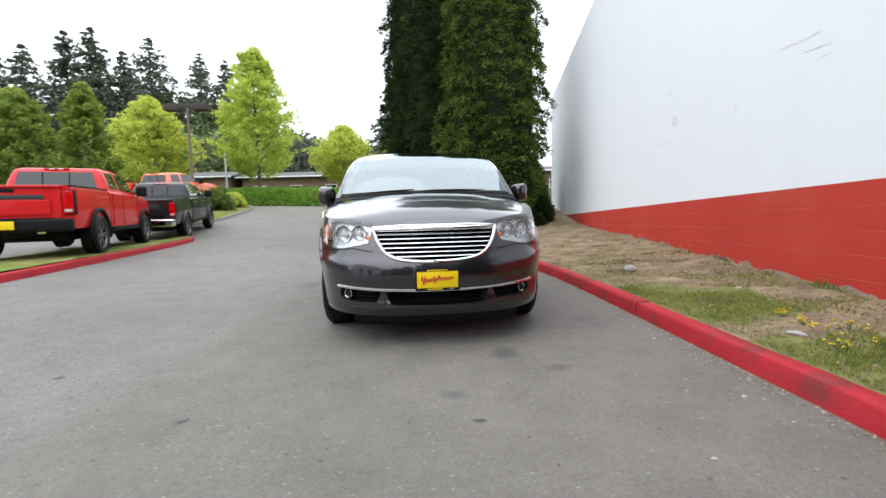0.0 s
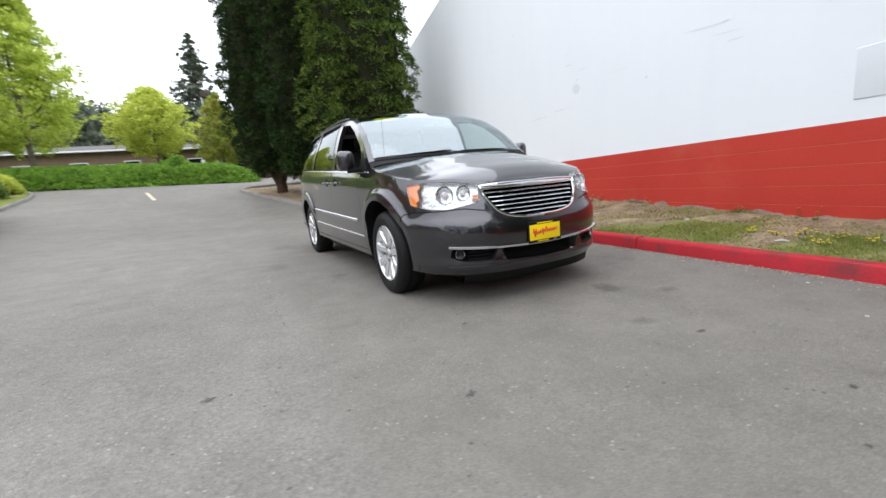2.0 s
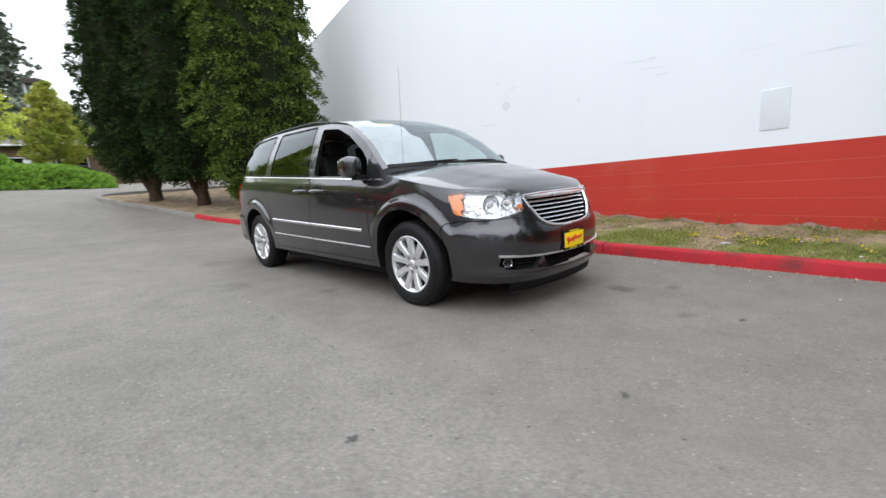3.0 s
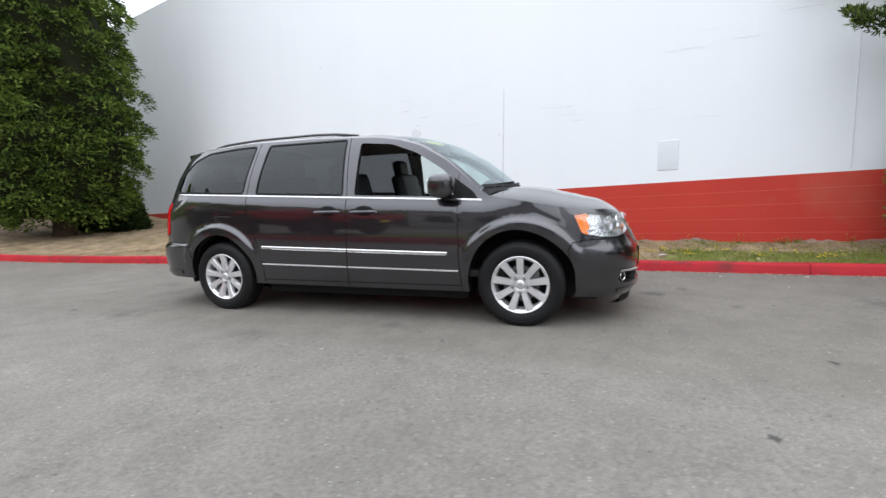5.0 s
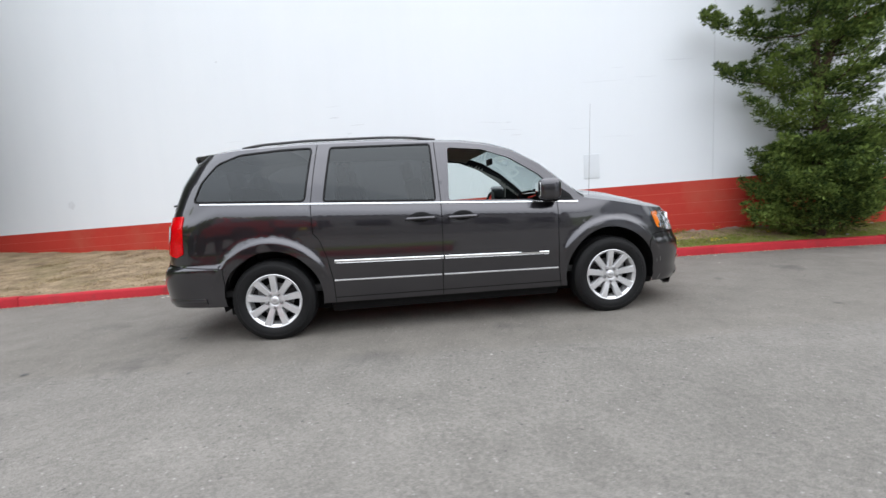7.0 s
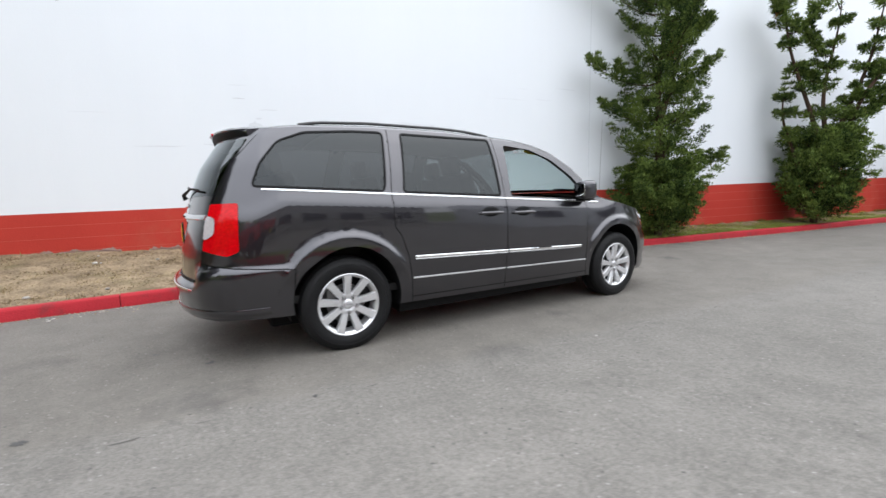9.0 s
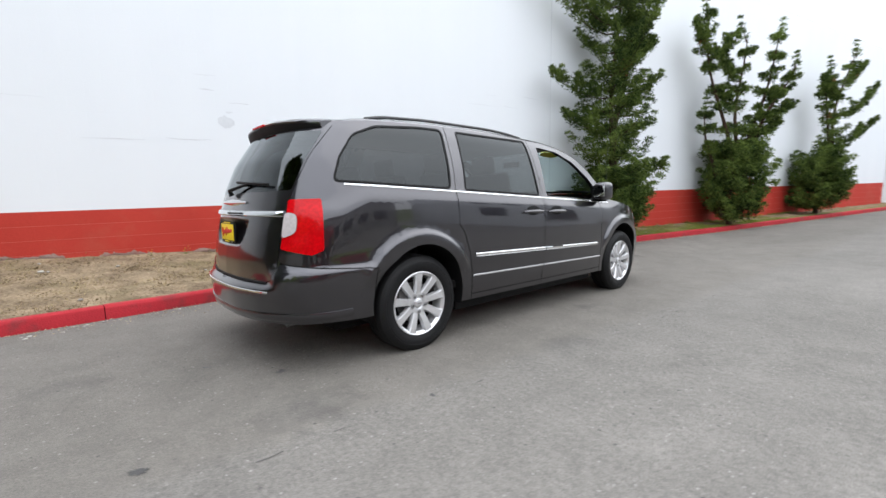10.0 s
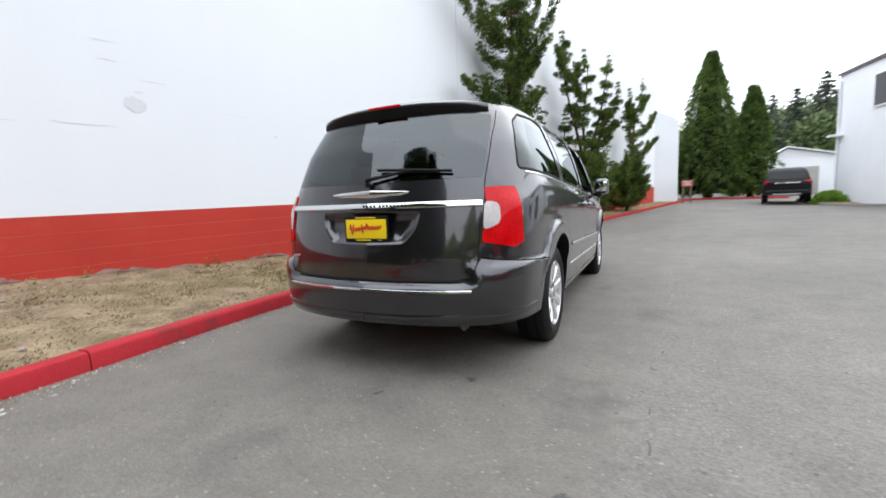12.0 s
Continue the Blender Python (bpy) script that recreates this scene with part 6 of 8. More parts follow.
    keep = (wallside > .12) & (C[:, 2] > .06)
    C, O, R = C[keep], O[keep], R[keep]
    # each pad: short sprays shingled over the upper and outer side of a flattened ball
    n, k = len(C), leaves
    off = rng.normal(size=(n, k, 3)) + O[:, None] * .5 + up * .45
    off /= np.linalg.norm(off, axis=2, keepdims=True)
    P = C[:, None] + off * rng.uniform(.45, 1.05, (n, k, 1)) * R[:, None, None] * np.array([1.1, 1.1, .55])
    D = off * .8 + O[:, None] * .45 + rng.normal(size=(n, k, 3)) * .35
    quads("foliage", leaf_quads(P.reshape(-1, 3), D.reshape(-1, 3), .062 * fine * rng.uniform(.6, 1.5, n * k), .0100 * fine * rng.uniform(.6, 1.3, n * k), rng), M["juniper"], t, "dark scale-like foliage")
    i = rng.choice(len(C), 8, replace=False)
    quads("dead_foliage", clump_leaves(C[i], O[i], R[i] * 1.1, 30, .08, .014, rng), M["rust_leaf"], t, "rust brown dead sprays")
    return t


juniper(2.05, -0.85, [(0, 0, .05, .05, 7.1, 1.2, .65), (.1, 1.2, -.45, .2, 6.7, .9, .3)], (1.0, 2.0), 11, "ragged dark green juniper in tiers close to the white wall", arms=((0, .68, 1.9, -.35, 1.1), (0, .72, -1.3, .35, 1.8), (0, .48, 1.5, -.3, .45), (0, .46, -1.2, .3, .7), (0, .36, 1.3, -.1, .2), (0, .60, -1.0, .3, .4), (0, .22, -1.2, .4, .3), (0, .70, 2.3, .05, 1.6), (0, .66, -.5, 1.15, 1.4), (0, .56, .2, 1.1, .8), (0, .78, .9, .7, 1.1)), leaves=66, fine=1.0)
juniper(1.12, -5.85, [(.15, 0, 1.5, -.10, 5.8, .60, .26), (-.1, .4, .1, .1, 5.45, .55, .26), (-.3, 1.0, -1.2, .40, 5.55, .46, .22), (.5, .3, 1.1, -.40, 3.3, .35, .2), (-.4, 1.4, -1.5, .55, 4.7, .40, .2)], (1.05, 3.0), 21, "dark juniper with three twisting tops against the wall", arms=((0, .80, -.75, .2, .7), (1, .75, 1.0, .0, .5), (1, .62, .8, -.1, .25), (2, .6, -.7, .2, .3), (2, .38, -1.0, .3, .4), (4, .55, -.8, .3, .3), (0, .86, .5, 0, .5)), pad=.72, tier=(3, 6), gap=(.34, .62))
juniper(0.33, -11.3, [(0, 0, -.3, .15, 5.1, .62, .26), (-.2, .6, -1.1, .35, 5.75, .70, .26)], (1.05, 2.8), 33, "slender dark juniper leaning along the wall", arms=((1, .58, -1.9, .5, 1.1), (1, .40, -1.8, .5, .8), (0, .8, .5, .1, .7), (1, .7, 1.1, .1, .3), (1, .8, -.8, .2, .6)), pad=.75, tier=(3, 6), gap=(.34, .62))


def shrub(x, y, z0, rx, ry, h, seed, mat, label, n=260, k=22, L=.10, W=.035, name="shrub", group=""):
    rng = np.random.default_rng(seed)
    t = empty(name, Matrix.Translation((x, y, z0)), label, "bush", group)
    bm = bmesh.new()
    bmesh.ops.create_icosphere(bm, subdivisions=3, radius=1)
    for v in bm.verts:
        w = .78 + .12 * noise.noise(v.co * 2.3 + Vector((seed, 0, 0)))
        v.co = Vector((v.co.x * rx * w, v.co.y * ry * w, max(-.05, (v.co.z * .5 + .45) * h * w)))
    part("inner_mass", bm, M["core"], t, "solid core painted as shade")
    d = rng.normal(size=(n, 3))
    d[:, 2] = np.abs(d[:, 2])
    d /= np.linalg.norm(d, axis=1, keepdims=True)
    w = rng.uniform(.78, 1.08, n)[:, None]
    C = d * np.array([rx, ry, h]) * w * .92
    quads("leaves", clump_leaves(C, d, min(rx, ry, h) * .22, k, L, W, rng), mat, t)
    return t


shrub(4.35, 18.1, soil1(4.35, 18.1) - .03, .8, 1.2, 1.0, 41, M["thuja_dark"], "dark green shrub at the foot of the wall", n=420, name="shrub", group="shrubs behind the cypress")
shrub(3.75, 16.9, soil1(3.75, 16.9) - .03, .75, .9, .55, 43, M["thuja_dark"], "low green shrub spreading in the dry strip", n=300, name="shrub", group="shrubs behind the cypress")
shrub(5.0, 21.6, soil1(5.0, 21.6) - .05, .9, 1.0, 2.6, 47, M["leaf"], "tall light green shrub behind the wall's end", n=420, L=.14, W=.05, name="shrub", group="shrubs behind the cypress")


def leafy_tree(x, y, z0, h, r, lo, seed, mat, label, prof, clumps=700, k=16, L=.22, W=.07, trunk_r=.16, bark="bark_grey", group=""):
    rng = np.random.default_rng(seed)
    t = empty("broadleaf_tree", Matrix.Translation((x, y, z0)), label, "tree", group)
    part("trunk", tube([(0, 0, -.3), (.05, 0, lo), (0, .05, lo + (h - lo) * .5), (.05, 0, h * .93)], [trunk_r, trunk_r * .8, trunk_r * .45, .03], 10), M[bark], t)
    for j in range(9):
        a = rng.random() * 6.28
        z = lo + (h - lo) * rng.uniform(.0, .5)
        ln = r * rng.uniform(.5, .85)
        part("limb", tube([(0, 0, z), (math.cos(a) * ln * .5, math.sin(a) * ln * .5, z + ln * .35), (math.cos(a) * ln, math.sin(a) * ln, z + ln * .9)], [trunk_r * .4, trunk_r * .25, .02], 6), M[bark], t)
    # clumps sit along upswept boughs, with gaps between them
    nb = 320
    bs, ba = rng.random(nb) ** .9, rng.random(nb) * 6.283
    br = r * np.interp(bs, *zip(*prof)) * rng.uniform(.72, 1.15, nb)
    clumps *= 2
    bi = rng.integers(0, nb, clumps)
    q = rng.uniform(.18, 1.0, clumps) ** .75
    aa = ba[bi] + rng.normal(size=clumps) * .10
    R = br[bi] * q
    zz = lo + (h - lo) * bs[bi] * .93 + br[bi] * (.45 * q ** 1.5 - .18)
    O = np.stack([np.cos(aa), np.sin(aa), np.full(clumps, .5)], 1)
    C = np.stack([np.cos(aa) * R, np.sin(aa) * R, zz], 1) + rng.normal(size=(clumps, 3)) * r * .03
    quads("crown", clump_leaves(C, O, r * .075, int(k * .8), L * .75, W * .85, rng, up=.1, squash=.7), mat, t, "loose clumps of small leaves")
    return t


OVAL = [(0, .62), (.10, .95), (.24, 1), (.45, .84), (.65, .62), (.85, .36), (1, .08)]
ROUND = [(0, .55), (.2, .98), (.42, .95), (.7, .62), (.9, .30), (1, .08)]
SPIRE = [(0, .75), (.2, 1), (.5, .9), (.8, .55), (1, .06)]
leafy_tree(-12.4, 31.7, land1(-12.4, 31.7), 11.4, 2.9, 2.0, 51, M["lime_leaf"], "lime green street tree with a tall oval crown", OVAL, 1300, 18)
leafy_tree(-7.0, 35.7, land1(-7, 35.7), 6.4, 2.8, 1.9, 52, M["yellow_leaf"], "small yellow-green street tree with a rounded crown", ROUND, 900, 16)
leafy_tree(-19.1, 30.5, land1(-19, 30.5), 7.6, 2.9, 1.5, 53, M["yellow_leaf"], "yellow-green tree with a broad pointed crown", OVAL, 1000, 18)
leafy_tree(-18.3, 23.8, land1(-18.3, 23.8), 7.4, 1.35, .6, 54, M["fresh_leaf"], "green narrow tree beside the parking lot", SPIRE, 800, 18)
leafy_tree(-21.6, 23.6, land1(-21.6, 23.6), 7.0, 2.1, .9, 55, M["fresh_leaf"], "mid-green tree at the lot's edge", ROUND, 900, 18)
leafy_tree(-25.5, 22.5, land1(-25.5, 22.5), 6.6, 2.6, .9, 56, M["fresh_leaf"], "bushy mid-green tree at the lot's edge", ROUND, 900, 18)
leafy_tree(-3.2, 40.7, land1(-3.2, 40.7), 7.2, 2.0, 1.2, 57, M["autumn_leaf"], "yellowing tree with an orange tinge", OVAL, 700, 16)
leafy_tree(1.5, 42.0, land1(1.5, 42), 7.8, 2.6, 1.2, 58, M["leaf"], "green tree behind the cypresses", ROUND, 700, 16)


# ivy bank, as one mass of leaves over a mound painted near black as shade
def ivy_z(x, y):
    return 0.95 * max(0.0, 1 - ((y - 31.0) / 2.2) ** 4) * max(0.0, 1 - ((x + 9.0) / 8.2) ** 8) + .12 * noise.noise((x * .8, y * .8, 5))


rng = np.random.default_rng(61)
ix, iy = np.linspace(-17.2, -1.0, 60), np.linspace(28.7, 33.3, 20)
v = [(x, y, land1(x, y) + ivy_z(x, y) - .08) for x in ix for y in iy]
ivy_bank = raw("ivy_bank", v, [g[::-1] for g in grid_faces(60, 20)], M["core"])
tagged(ivy_bank, "low bank overgrown with bright green ivy", "ivy", kind="stuff")
px, py = rng.uniform(-17, -1.2, 26000), rng.uniform(28.7, 33.2, 26000)
pz = np.array([land1(a, b) + ivy_z(a, b) for a, b in zip(px, py)])
D = rng.normal(size=(26000, 3)) + np.array([0, -.6, .7])
quads("ivy_leaves", leaf_quads(np.stack([px, py, pz], 1), D, .26, .12, rng), M["ivy"], ivy_bank)
shrub(-5.5, 30.6, land1(-5.5, 30.6), 1.1, .8, 1.45, 62, M["ivy"], "rounded green shrub rising from the ivy bank", n=260, L=.2, W=.08)
for j, (sx, sy, sr, mt) in enumerate(((-12.2, 22.0, .8, "straw"), (-12.0, 24.2, .9, "weed"), (-13.0, 26.3, 1.0, "leaf"), (-11.8, 26.0, .6, "yellow_leaf"), (-13.6, 23.0, .9, "leaf"), (-14.8, 27.2, 1.1, "leaf"))):
    shrub(sx, sy, land1(sx, sy) + .3, sr, sr * .9, sr * 1.0, 70 + j, M[mt], "low rough shrub on the kerbed island", n=200, L=.16, W=.05, group="island shrubs")


# ---- parked vehicles ----
def ring_xyz(hw, zb, zt, r, n=5):
    """A rounded box section, seen along the vehicle."""
    out = []
    for cy, cz, a0 in ((hw - r, zt - r, 0), (-hw + r, zt - r, 90), (-hw + r, zb + r, 180), (hw - r, zb + r, 270)):
        for k in range(n):
            a = radians(a0 + 90 * k / (n - 1))
            out.append((cy + r * math.cos(a), cz + r * math.sin(a)))
    return out


def loft(name, stations, mat, parent, label="", sharp=45):
    v = []
    for x, hw, zb, zt, r in stations:
        v += [(x, y, z) for y, z in ring_xyz(hw, zb, zt, r)]
    k = 20
    f = [(i * k + j, i * k + (j + 1) % k, (i + 1) * k + (j + 1) % k, (i + 1) * k + j) for i in range(len(stations) - 1) for j in range(k)]
    f += [tuple(range(k))[::-1], tuple(range((len(stations) - 1) * k, len(stations) * k))]
    ob = raw(name, v, f, mat, parent, label, sharp=sharp)
    bm = bmesh.new()
    bm.from_mesh(ob.data)
    bmesh.ops.recalc_face_normals(bm, faces=bm.faces)
    bm.to_mesh(ob.data)
    bm.free()
    return ob


def simple_wheel(parent, x, y, r, w, rim_mat, sg):
    t = part("wheel", add_lathe(bmesh.new(), [(r * .60, w * .42), (r * .66, w * .48), (r * .72, w * .50), (r * .90, w * .49), (r * .97, w * .40), (r, w * .26), (r, -w * .3), (r * .9, -w * .5), (r * .6, -w * .5)], 36), M["rubber"], parent, "dark tyre on a spoked rim")
    part("rim", add_lathe(bmesh.new(), [(r * .64, w * .44), (r * .63, w * .47), (r * .60, w * .46), (r * .58, w * .34)], 32), rim_mat, t, "metal rim lip")
    part("barrel", add_lathe(bmesh.new(), [(r * .60, w * .40), (r * .54, w * .05), (.001, w * .03)], 28), M["void"], t, "dark wheel barrel")
    for k in range(6):
        for d in (-.13, .13):
            a = k * math.pi / 3 + d
            b = boxm((math.cos(a) * r * .36, w * .33, math.sin(a) * r * .36), (r * .50, .03, r * .085), .006, Matrix.Rotation(-a, 4, "Y"))
            part("spoke", b, rim_mat, t)
    part("hub_cap", add_lathe(bmesh.new(), [(r * .17, w * .28), (r * .15, w * .40), (.001, w * .41)], 16), rim_mat, t)
    t.matrix_basis = Matrix.Translation((x, y, r)) @ (Matrix.Rotation(math.pi, 4, "Z") if sg > 0 else Matrix())


def pane(name, pts, mat, parent, label=""):
    v = Vector((0, 0, 0))
    a, b, c = (Vector(p) for p in pts[:3])
    n = (b - a).cross(c - a).normalized()
    top = [Vector(p) + n * .006 for p in pts]
    bot = [Vector(p) - n * .012 for p in pts]
    k = len(pts)
    f = [tuple(range(k)), tuple(range(k, 2 * k))[::-1]] + [(i, k + i, k + (i + 1) % k, (i + 1) % k) for i in range(k)]
    return raw(name, [tuple(p) for p in top + bot], f, mat, parent, label, smooth=False)


def pickup(m, paint, label, wb=3.5, bumper="black", flare=True, rim="alloy_dark", group="parked pickups"):
    """A crew-cab pickup; x forward, base on the ground."""
    t = empty("pickup_truck", m, label, "truck", group)
    P = M[paint]
    xr, xf = -wb / 2, wb / 2
    tail, nose = xr - 1.18, xf + .92
    bed_front = xr + .78
    # cargo box: sides that lean in to a rail, a waist crease and a tucked sill
    bx = [(tail + .03, .965), (tail + .12, .985), (xr - .45, .99), (xr, 1.0), (xr + .45, .995), (bed_front - .02, .99)]
    prof = [(.60, -.030), (.66, -.008), (.86, .0), (1.06, .006), (1.16, -.004), (1.34, -.018), (1.40, -.032), (1.415, -.075)]
    v = []
    for x, hw in bx:
        row = [(x, hw + o, z) for z, o in prof]
        v += row + [(a, -b, c) for a, b, c in row[::-1]]
    k = len(prof) * 2
    box_ = raw("cargo_box", v, grid_faces(len(bx), k) + [tuple(range(k))], P, t, "painted cargo box sides", sharp=35)
    bodyw = loft("body", [(bed_front + .02, .985, .56, 1.40, .07), (bed_front + .06, .995, .52, 1.41, .08), (xf - .75, 1.0, .52, 1.39, .10), (xf - .55, 1.0, .52, 1.41, .13), (xf + .10, .995, .50, 1.40, .16), (xf + .45, .985, .50, 1.36, .17), (nose - .12, .95, .48, 1.28, .16), (nose, .88, .55, 1.15, .14)], P, t)
    cab_r, cab_f = bed_front + .06, xf - .55
    cv = []
    rows = [(1.36, cab_r, cab_f + .15, .955), (1.43, cab_r + .015, cab_f + .02, .945), (1.55, cab_r + .04, cab_f - .17, .905), (1.66, cab_r + .065, cab_f - .35, .868), (1.80, cab_r + .10, cab_f - .60, .815), (1.88, cab_r + .14, cab_f - .74, .775), (1.925, cab_r + .24, cab_f - .88, .71), (1.945, cab_r + .45, cab_f - 1.1, .52)]
    for z, a, b, hw in rows:
        r = .11
        for cx, cy, a0 in ((b - r, hw - r, 0), (a + r, hw - r, 90), (a + r, -hw + r, 180), (b - r, -hw + r, 270)):
            for q_ in range(5):
                q = radians(a0 + 22.5 * q_)
                cv.append((cx + r * math.cos(q), cy + r * math.sin(q), z))
    nr_ = len(rows)
    f = [(i * 20 + j, i * 20 + (j + 1) % 20, (i + 1) * 20 + (j + 1) % 20, (i + 1) * 20 + j) for i in range(nr_ - 1) for j in range(20)]
    f.append(tuple(range((nr_ - 1) * 20, nr_ * 20)))
    cab = raw("cab", cv, f, P, t, sharp=40)
    mid = (cab_r + cab_f - .35) / 2
    for sg in (1, -1):
        def S(x, z):
            return (x, sg * (float(np.interp(z, [r[0] for r in rows], [r[3] for r in rows])) + .004), z)
        w1 = [S(cab_r + .17, 1.47), S(mid - .05, 1.45), S(mid - .05, 1.84), S(cab_r + .30, 1.84)]
        w2 = [S(mid + .05, 1.45), S(cab_f - .10, 1.44), S(cab_f - .40, 1.67), S(cab_f - .68, 1.83), S(mid + .05, 1.84)]
        for w in (w1, w2):
            pane("side_window", w if sg < 0 else w[::-1], M["car_glass"], cab, "dark side window")
        for xx in (mid, cab_r + .10, cab_f + .02):
            part("door_gap", boxm((xx, sg * .999, .98), (.010, .012, .74)), M["black"], bodyw, "dark door gap")
        part("sill_guard", boxm(((cab_r + cab_f) / 2, sg * .985, .53), (cab_f - cab_r + .1, .05, .10), .02), M["black"], bodyw, "black sill guard")
        for xx in (mid - .14, cab_f - .62 + .42):
            part("door_handle", boxm((xx - .22, sg * 1.012, 1.22), (.22, .03, .045), .012), P if bumper == "black" else M["chrome"], bodyw)
        mr = part("wing_mirror", boxm((cab_f - .06, sg * 1.13, 1.47), (.14, .24, .27), .05, seg=3), M["black"], cab, "black wing mirror")
        part("mirror_arm", boxm((cab_f - .04, sg * .98, 1.42), (.07, .14, .05), .015), M["black"], mr)
        tl = part("tail_light", boxm((tail + .075, sg * .905, 1.10), (.17, .165, .44), .025, seg=3), M["red_lens_deep"], box_, "red tail light")
        part("light_bezel", boxm((tail + .08, sg * .905, 1.10), (.16, .180, .47), .03), M["black"], tl, "dark smoked surround")
        part("reversing_lens", boxm((tail - .012, sg * .905, .945), (.012, .12, .055), .01), M["white_lens"], tl, "clear reversing lens")
        part("headlight", boxm((nose - .06, sg * .72, 1.02), (.14, .34, .20), .03), M["lamp_silver"], bodyw, "clear headlight")
        part("bed_rail", boxm(((tail + bed_front) / 2, sg * .935, 1.418), (bed_front - tail - .06, .085, .022), .008), M["black"], box_, "black bed rail cap")
        part("exhaust", add_lathe_at((tail - .10, sg * .56, .56), [(.036, -.02), (.042, -.02), (.042, .10), (.036, .10), (.034, .02)], 16, 1), M["chrome"], t, "bright exhaust tip") if flare else None
        for cx in (xr, xf):
            # no opening is cut: a near-black disc paints the arch's shade
            part("wheel_arch", add_lathe_at((cx, sg * .990, .47), [(.49, .022), (.49, -.02), (.001, -.02)], 32, sg), M["void"], box_ if cx == xr else bodyw, "dark disc for the shaded wheel opening")
            pts = [(cx + .495 * math.cos(a), sg * 1.012, .47 + .495 * math.sin(a)) for a in np.linspace(-.25, math.pi + .25, 26)]
            part("flare", tube(pts, .050 if flare else .022, 8), M["black"] if flare else P, box_ if cx == xr else bodyw, "black wheel flare" if flare else "")
            simple_wheel(t, cx, sg * .905, .42, .29, M[rim], -sg)
    rw = [(cab_r + .018, -.74, 1.48), (cab_r + .018, .74, 1.48), (cab_r + .095, .66, 1.83), (cab_r + .095, -.66, 1.83)]
    pane("rear_window", rw[::-1], M["car_glass"], cab, "dark rear window")
    for y in (-.24, .24):
        part("window_bar", boxm((cab_r + .048, y, 1.655), (.012, .02, .34), .002, Matrix.Rotation(radians(12.4), 4, "Y")), M["black"], cab, "black slider frame")
    part("brake_light", boxm((cab_r + .15, 0, 1.895), (.05, .46, .035), .01), M["red_lens"], cab, "red high brake light")
    for y in (-.08, .08):
        part("cargo_lamp", boxm((cab_r + .128, y, 1.895), (.02, .09, .028), .005), M["white_lens"], cab, "clear cargo lamp")
    ww = [(cab_f + .0, -.80, 1.46), (cab_f + .0, .80, 1.46), (cab_f - .66, .68, 1.84), (cab_f - .66, -.68, 1.84)]
    pane("windshield", ww, M["car_glass"], cab, "dark windshield")
    part("bed_cover", boxm(((tail + bed_front) / 2, 0, 1.408), (bed_front - tail - .1, 1.80, .02)), M["black"], box_, "dark bed cover")
    # tailgate with a rolled top edge, a sunk middle and a dark band
    gate = part("tailgate", boxm((tail + .05, 0, 1.08), (.09, 1.60, .66), .025, seg=3), P, t)
    part("gate_spoiler", boxm((tail + .03, 0, 1.395), (.13, 1.62, .05), .018, seg=3), P, gate)
    part("gate_panel", boxm((tail + .004, 0, 1.02), (.02, 1.30, .30), .03, seg=3), P, gate)
    part("gate_band", boxm((tail - .002, 0, 1.20), (.022, 1.10, .085), .008), M["grey_plastic"], gate, "dark lettered band")
    part("gate_handle", boxm((tail + .000, 0, 1.32), (.03, .26, .07), .012), M["black"], gate, "black tailgate handle")
    bp_ = part("rear_bumper", boxm((tail - .06, 0, .68), (.24, 1.94, .25), .06, seg=3), M[bumper], t, "step bumper")
    part("step_pad", boxm((tail - .07, 0, .81), (.18, 1.3, .012), .004), M["black"], bp_, "black step pad")
    part("plate_pocket", boxm((tail - .178, 0, .69), (.012, .44, .19), .01), M["black"], bp_, "black plate pocket")
    part("front_bumper", boxm((nose - .02, 0, .62), (.20, 1.86, .26), .06), M[bumper], t)
    part("licence_plate", boxm((tail - .188, 0, .69), (.012, .33, .15), .004), M["plate_yellow"], t, "yellow plate")
    part("grille", boxm((nose + .0, 0, .98), (.06, .95, .30), .03), M["black"], t, "dark grille")
    part("chassis", boxm((0, 0, .47), (wb + 1.3, 1.3, .24), .03), M["black"], t, "dark chassis")
    part("spare_wheel", add_lathe(bmesh.new(), [(.001, .42), (.30, .42), (.36, .46), (.36, .56), (.30, .60), (.001, .60)], 24, "Z"), M["rubber"], t, "spare wheel under the bed").location = (xr - .55, 0, 0)
    return t


def add_lathe_at(c, prof, seg, sg):
    bm = add_lathe(bmesh.new(), prof, seg)
    bmesh.ops.transform(bm, matrix=Matrix.Translation(c) @ (Matrix() if sg > 0 else Matrix.Rotation(math.pi, 4, "Z")), verts=bm.verts)
    return bm


def on_ground(x, y, heading, lift=0.0, pitch=0.0):
    return Matrix.Translation((x, y, land1(x, y) + lift)) @ Matrix.Rotation(radians(heading), 4, "Z") @ Matrix.Rotation(radians(-pitch), 4, "Y")


pickup(on_ground(-8.66, 10.72, 110, .08, 1.0), "red_paint", "bright red crew-cab pickup with black bumper and flares", wb=3.45)
pickup(on_ground(-9.98, 16.75, 105, .02, 5.0), "steel_paint", "dark grey crew-cab pickup with chrome bumper", wb=3.5, bumper="chrome", flare=False, rim="alloy_dark")
pickup(on_ground(-13.9, 23.4, 76, .30, 4.0), "orange_paint", "bright orange pickup with dark windows, parked in the lot", wb=3.4, flare=False, rim="alloy")


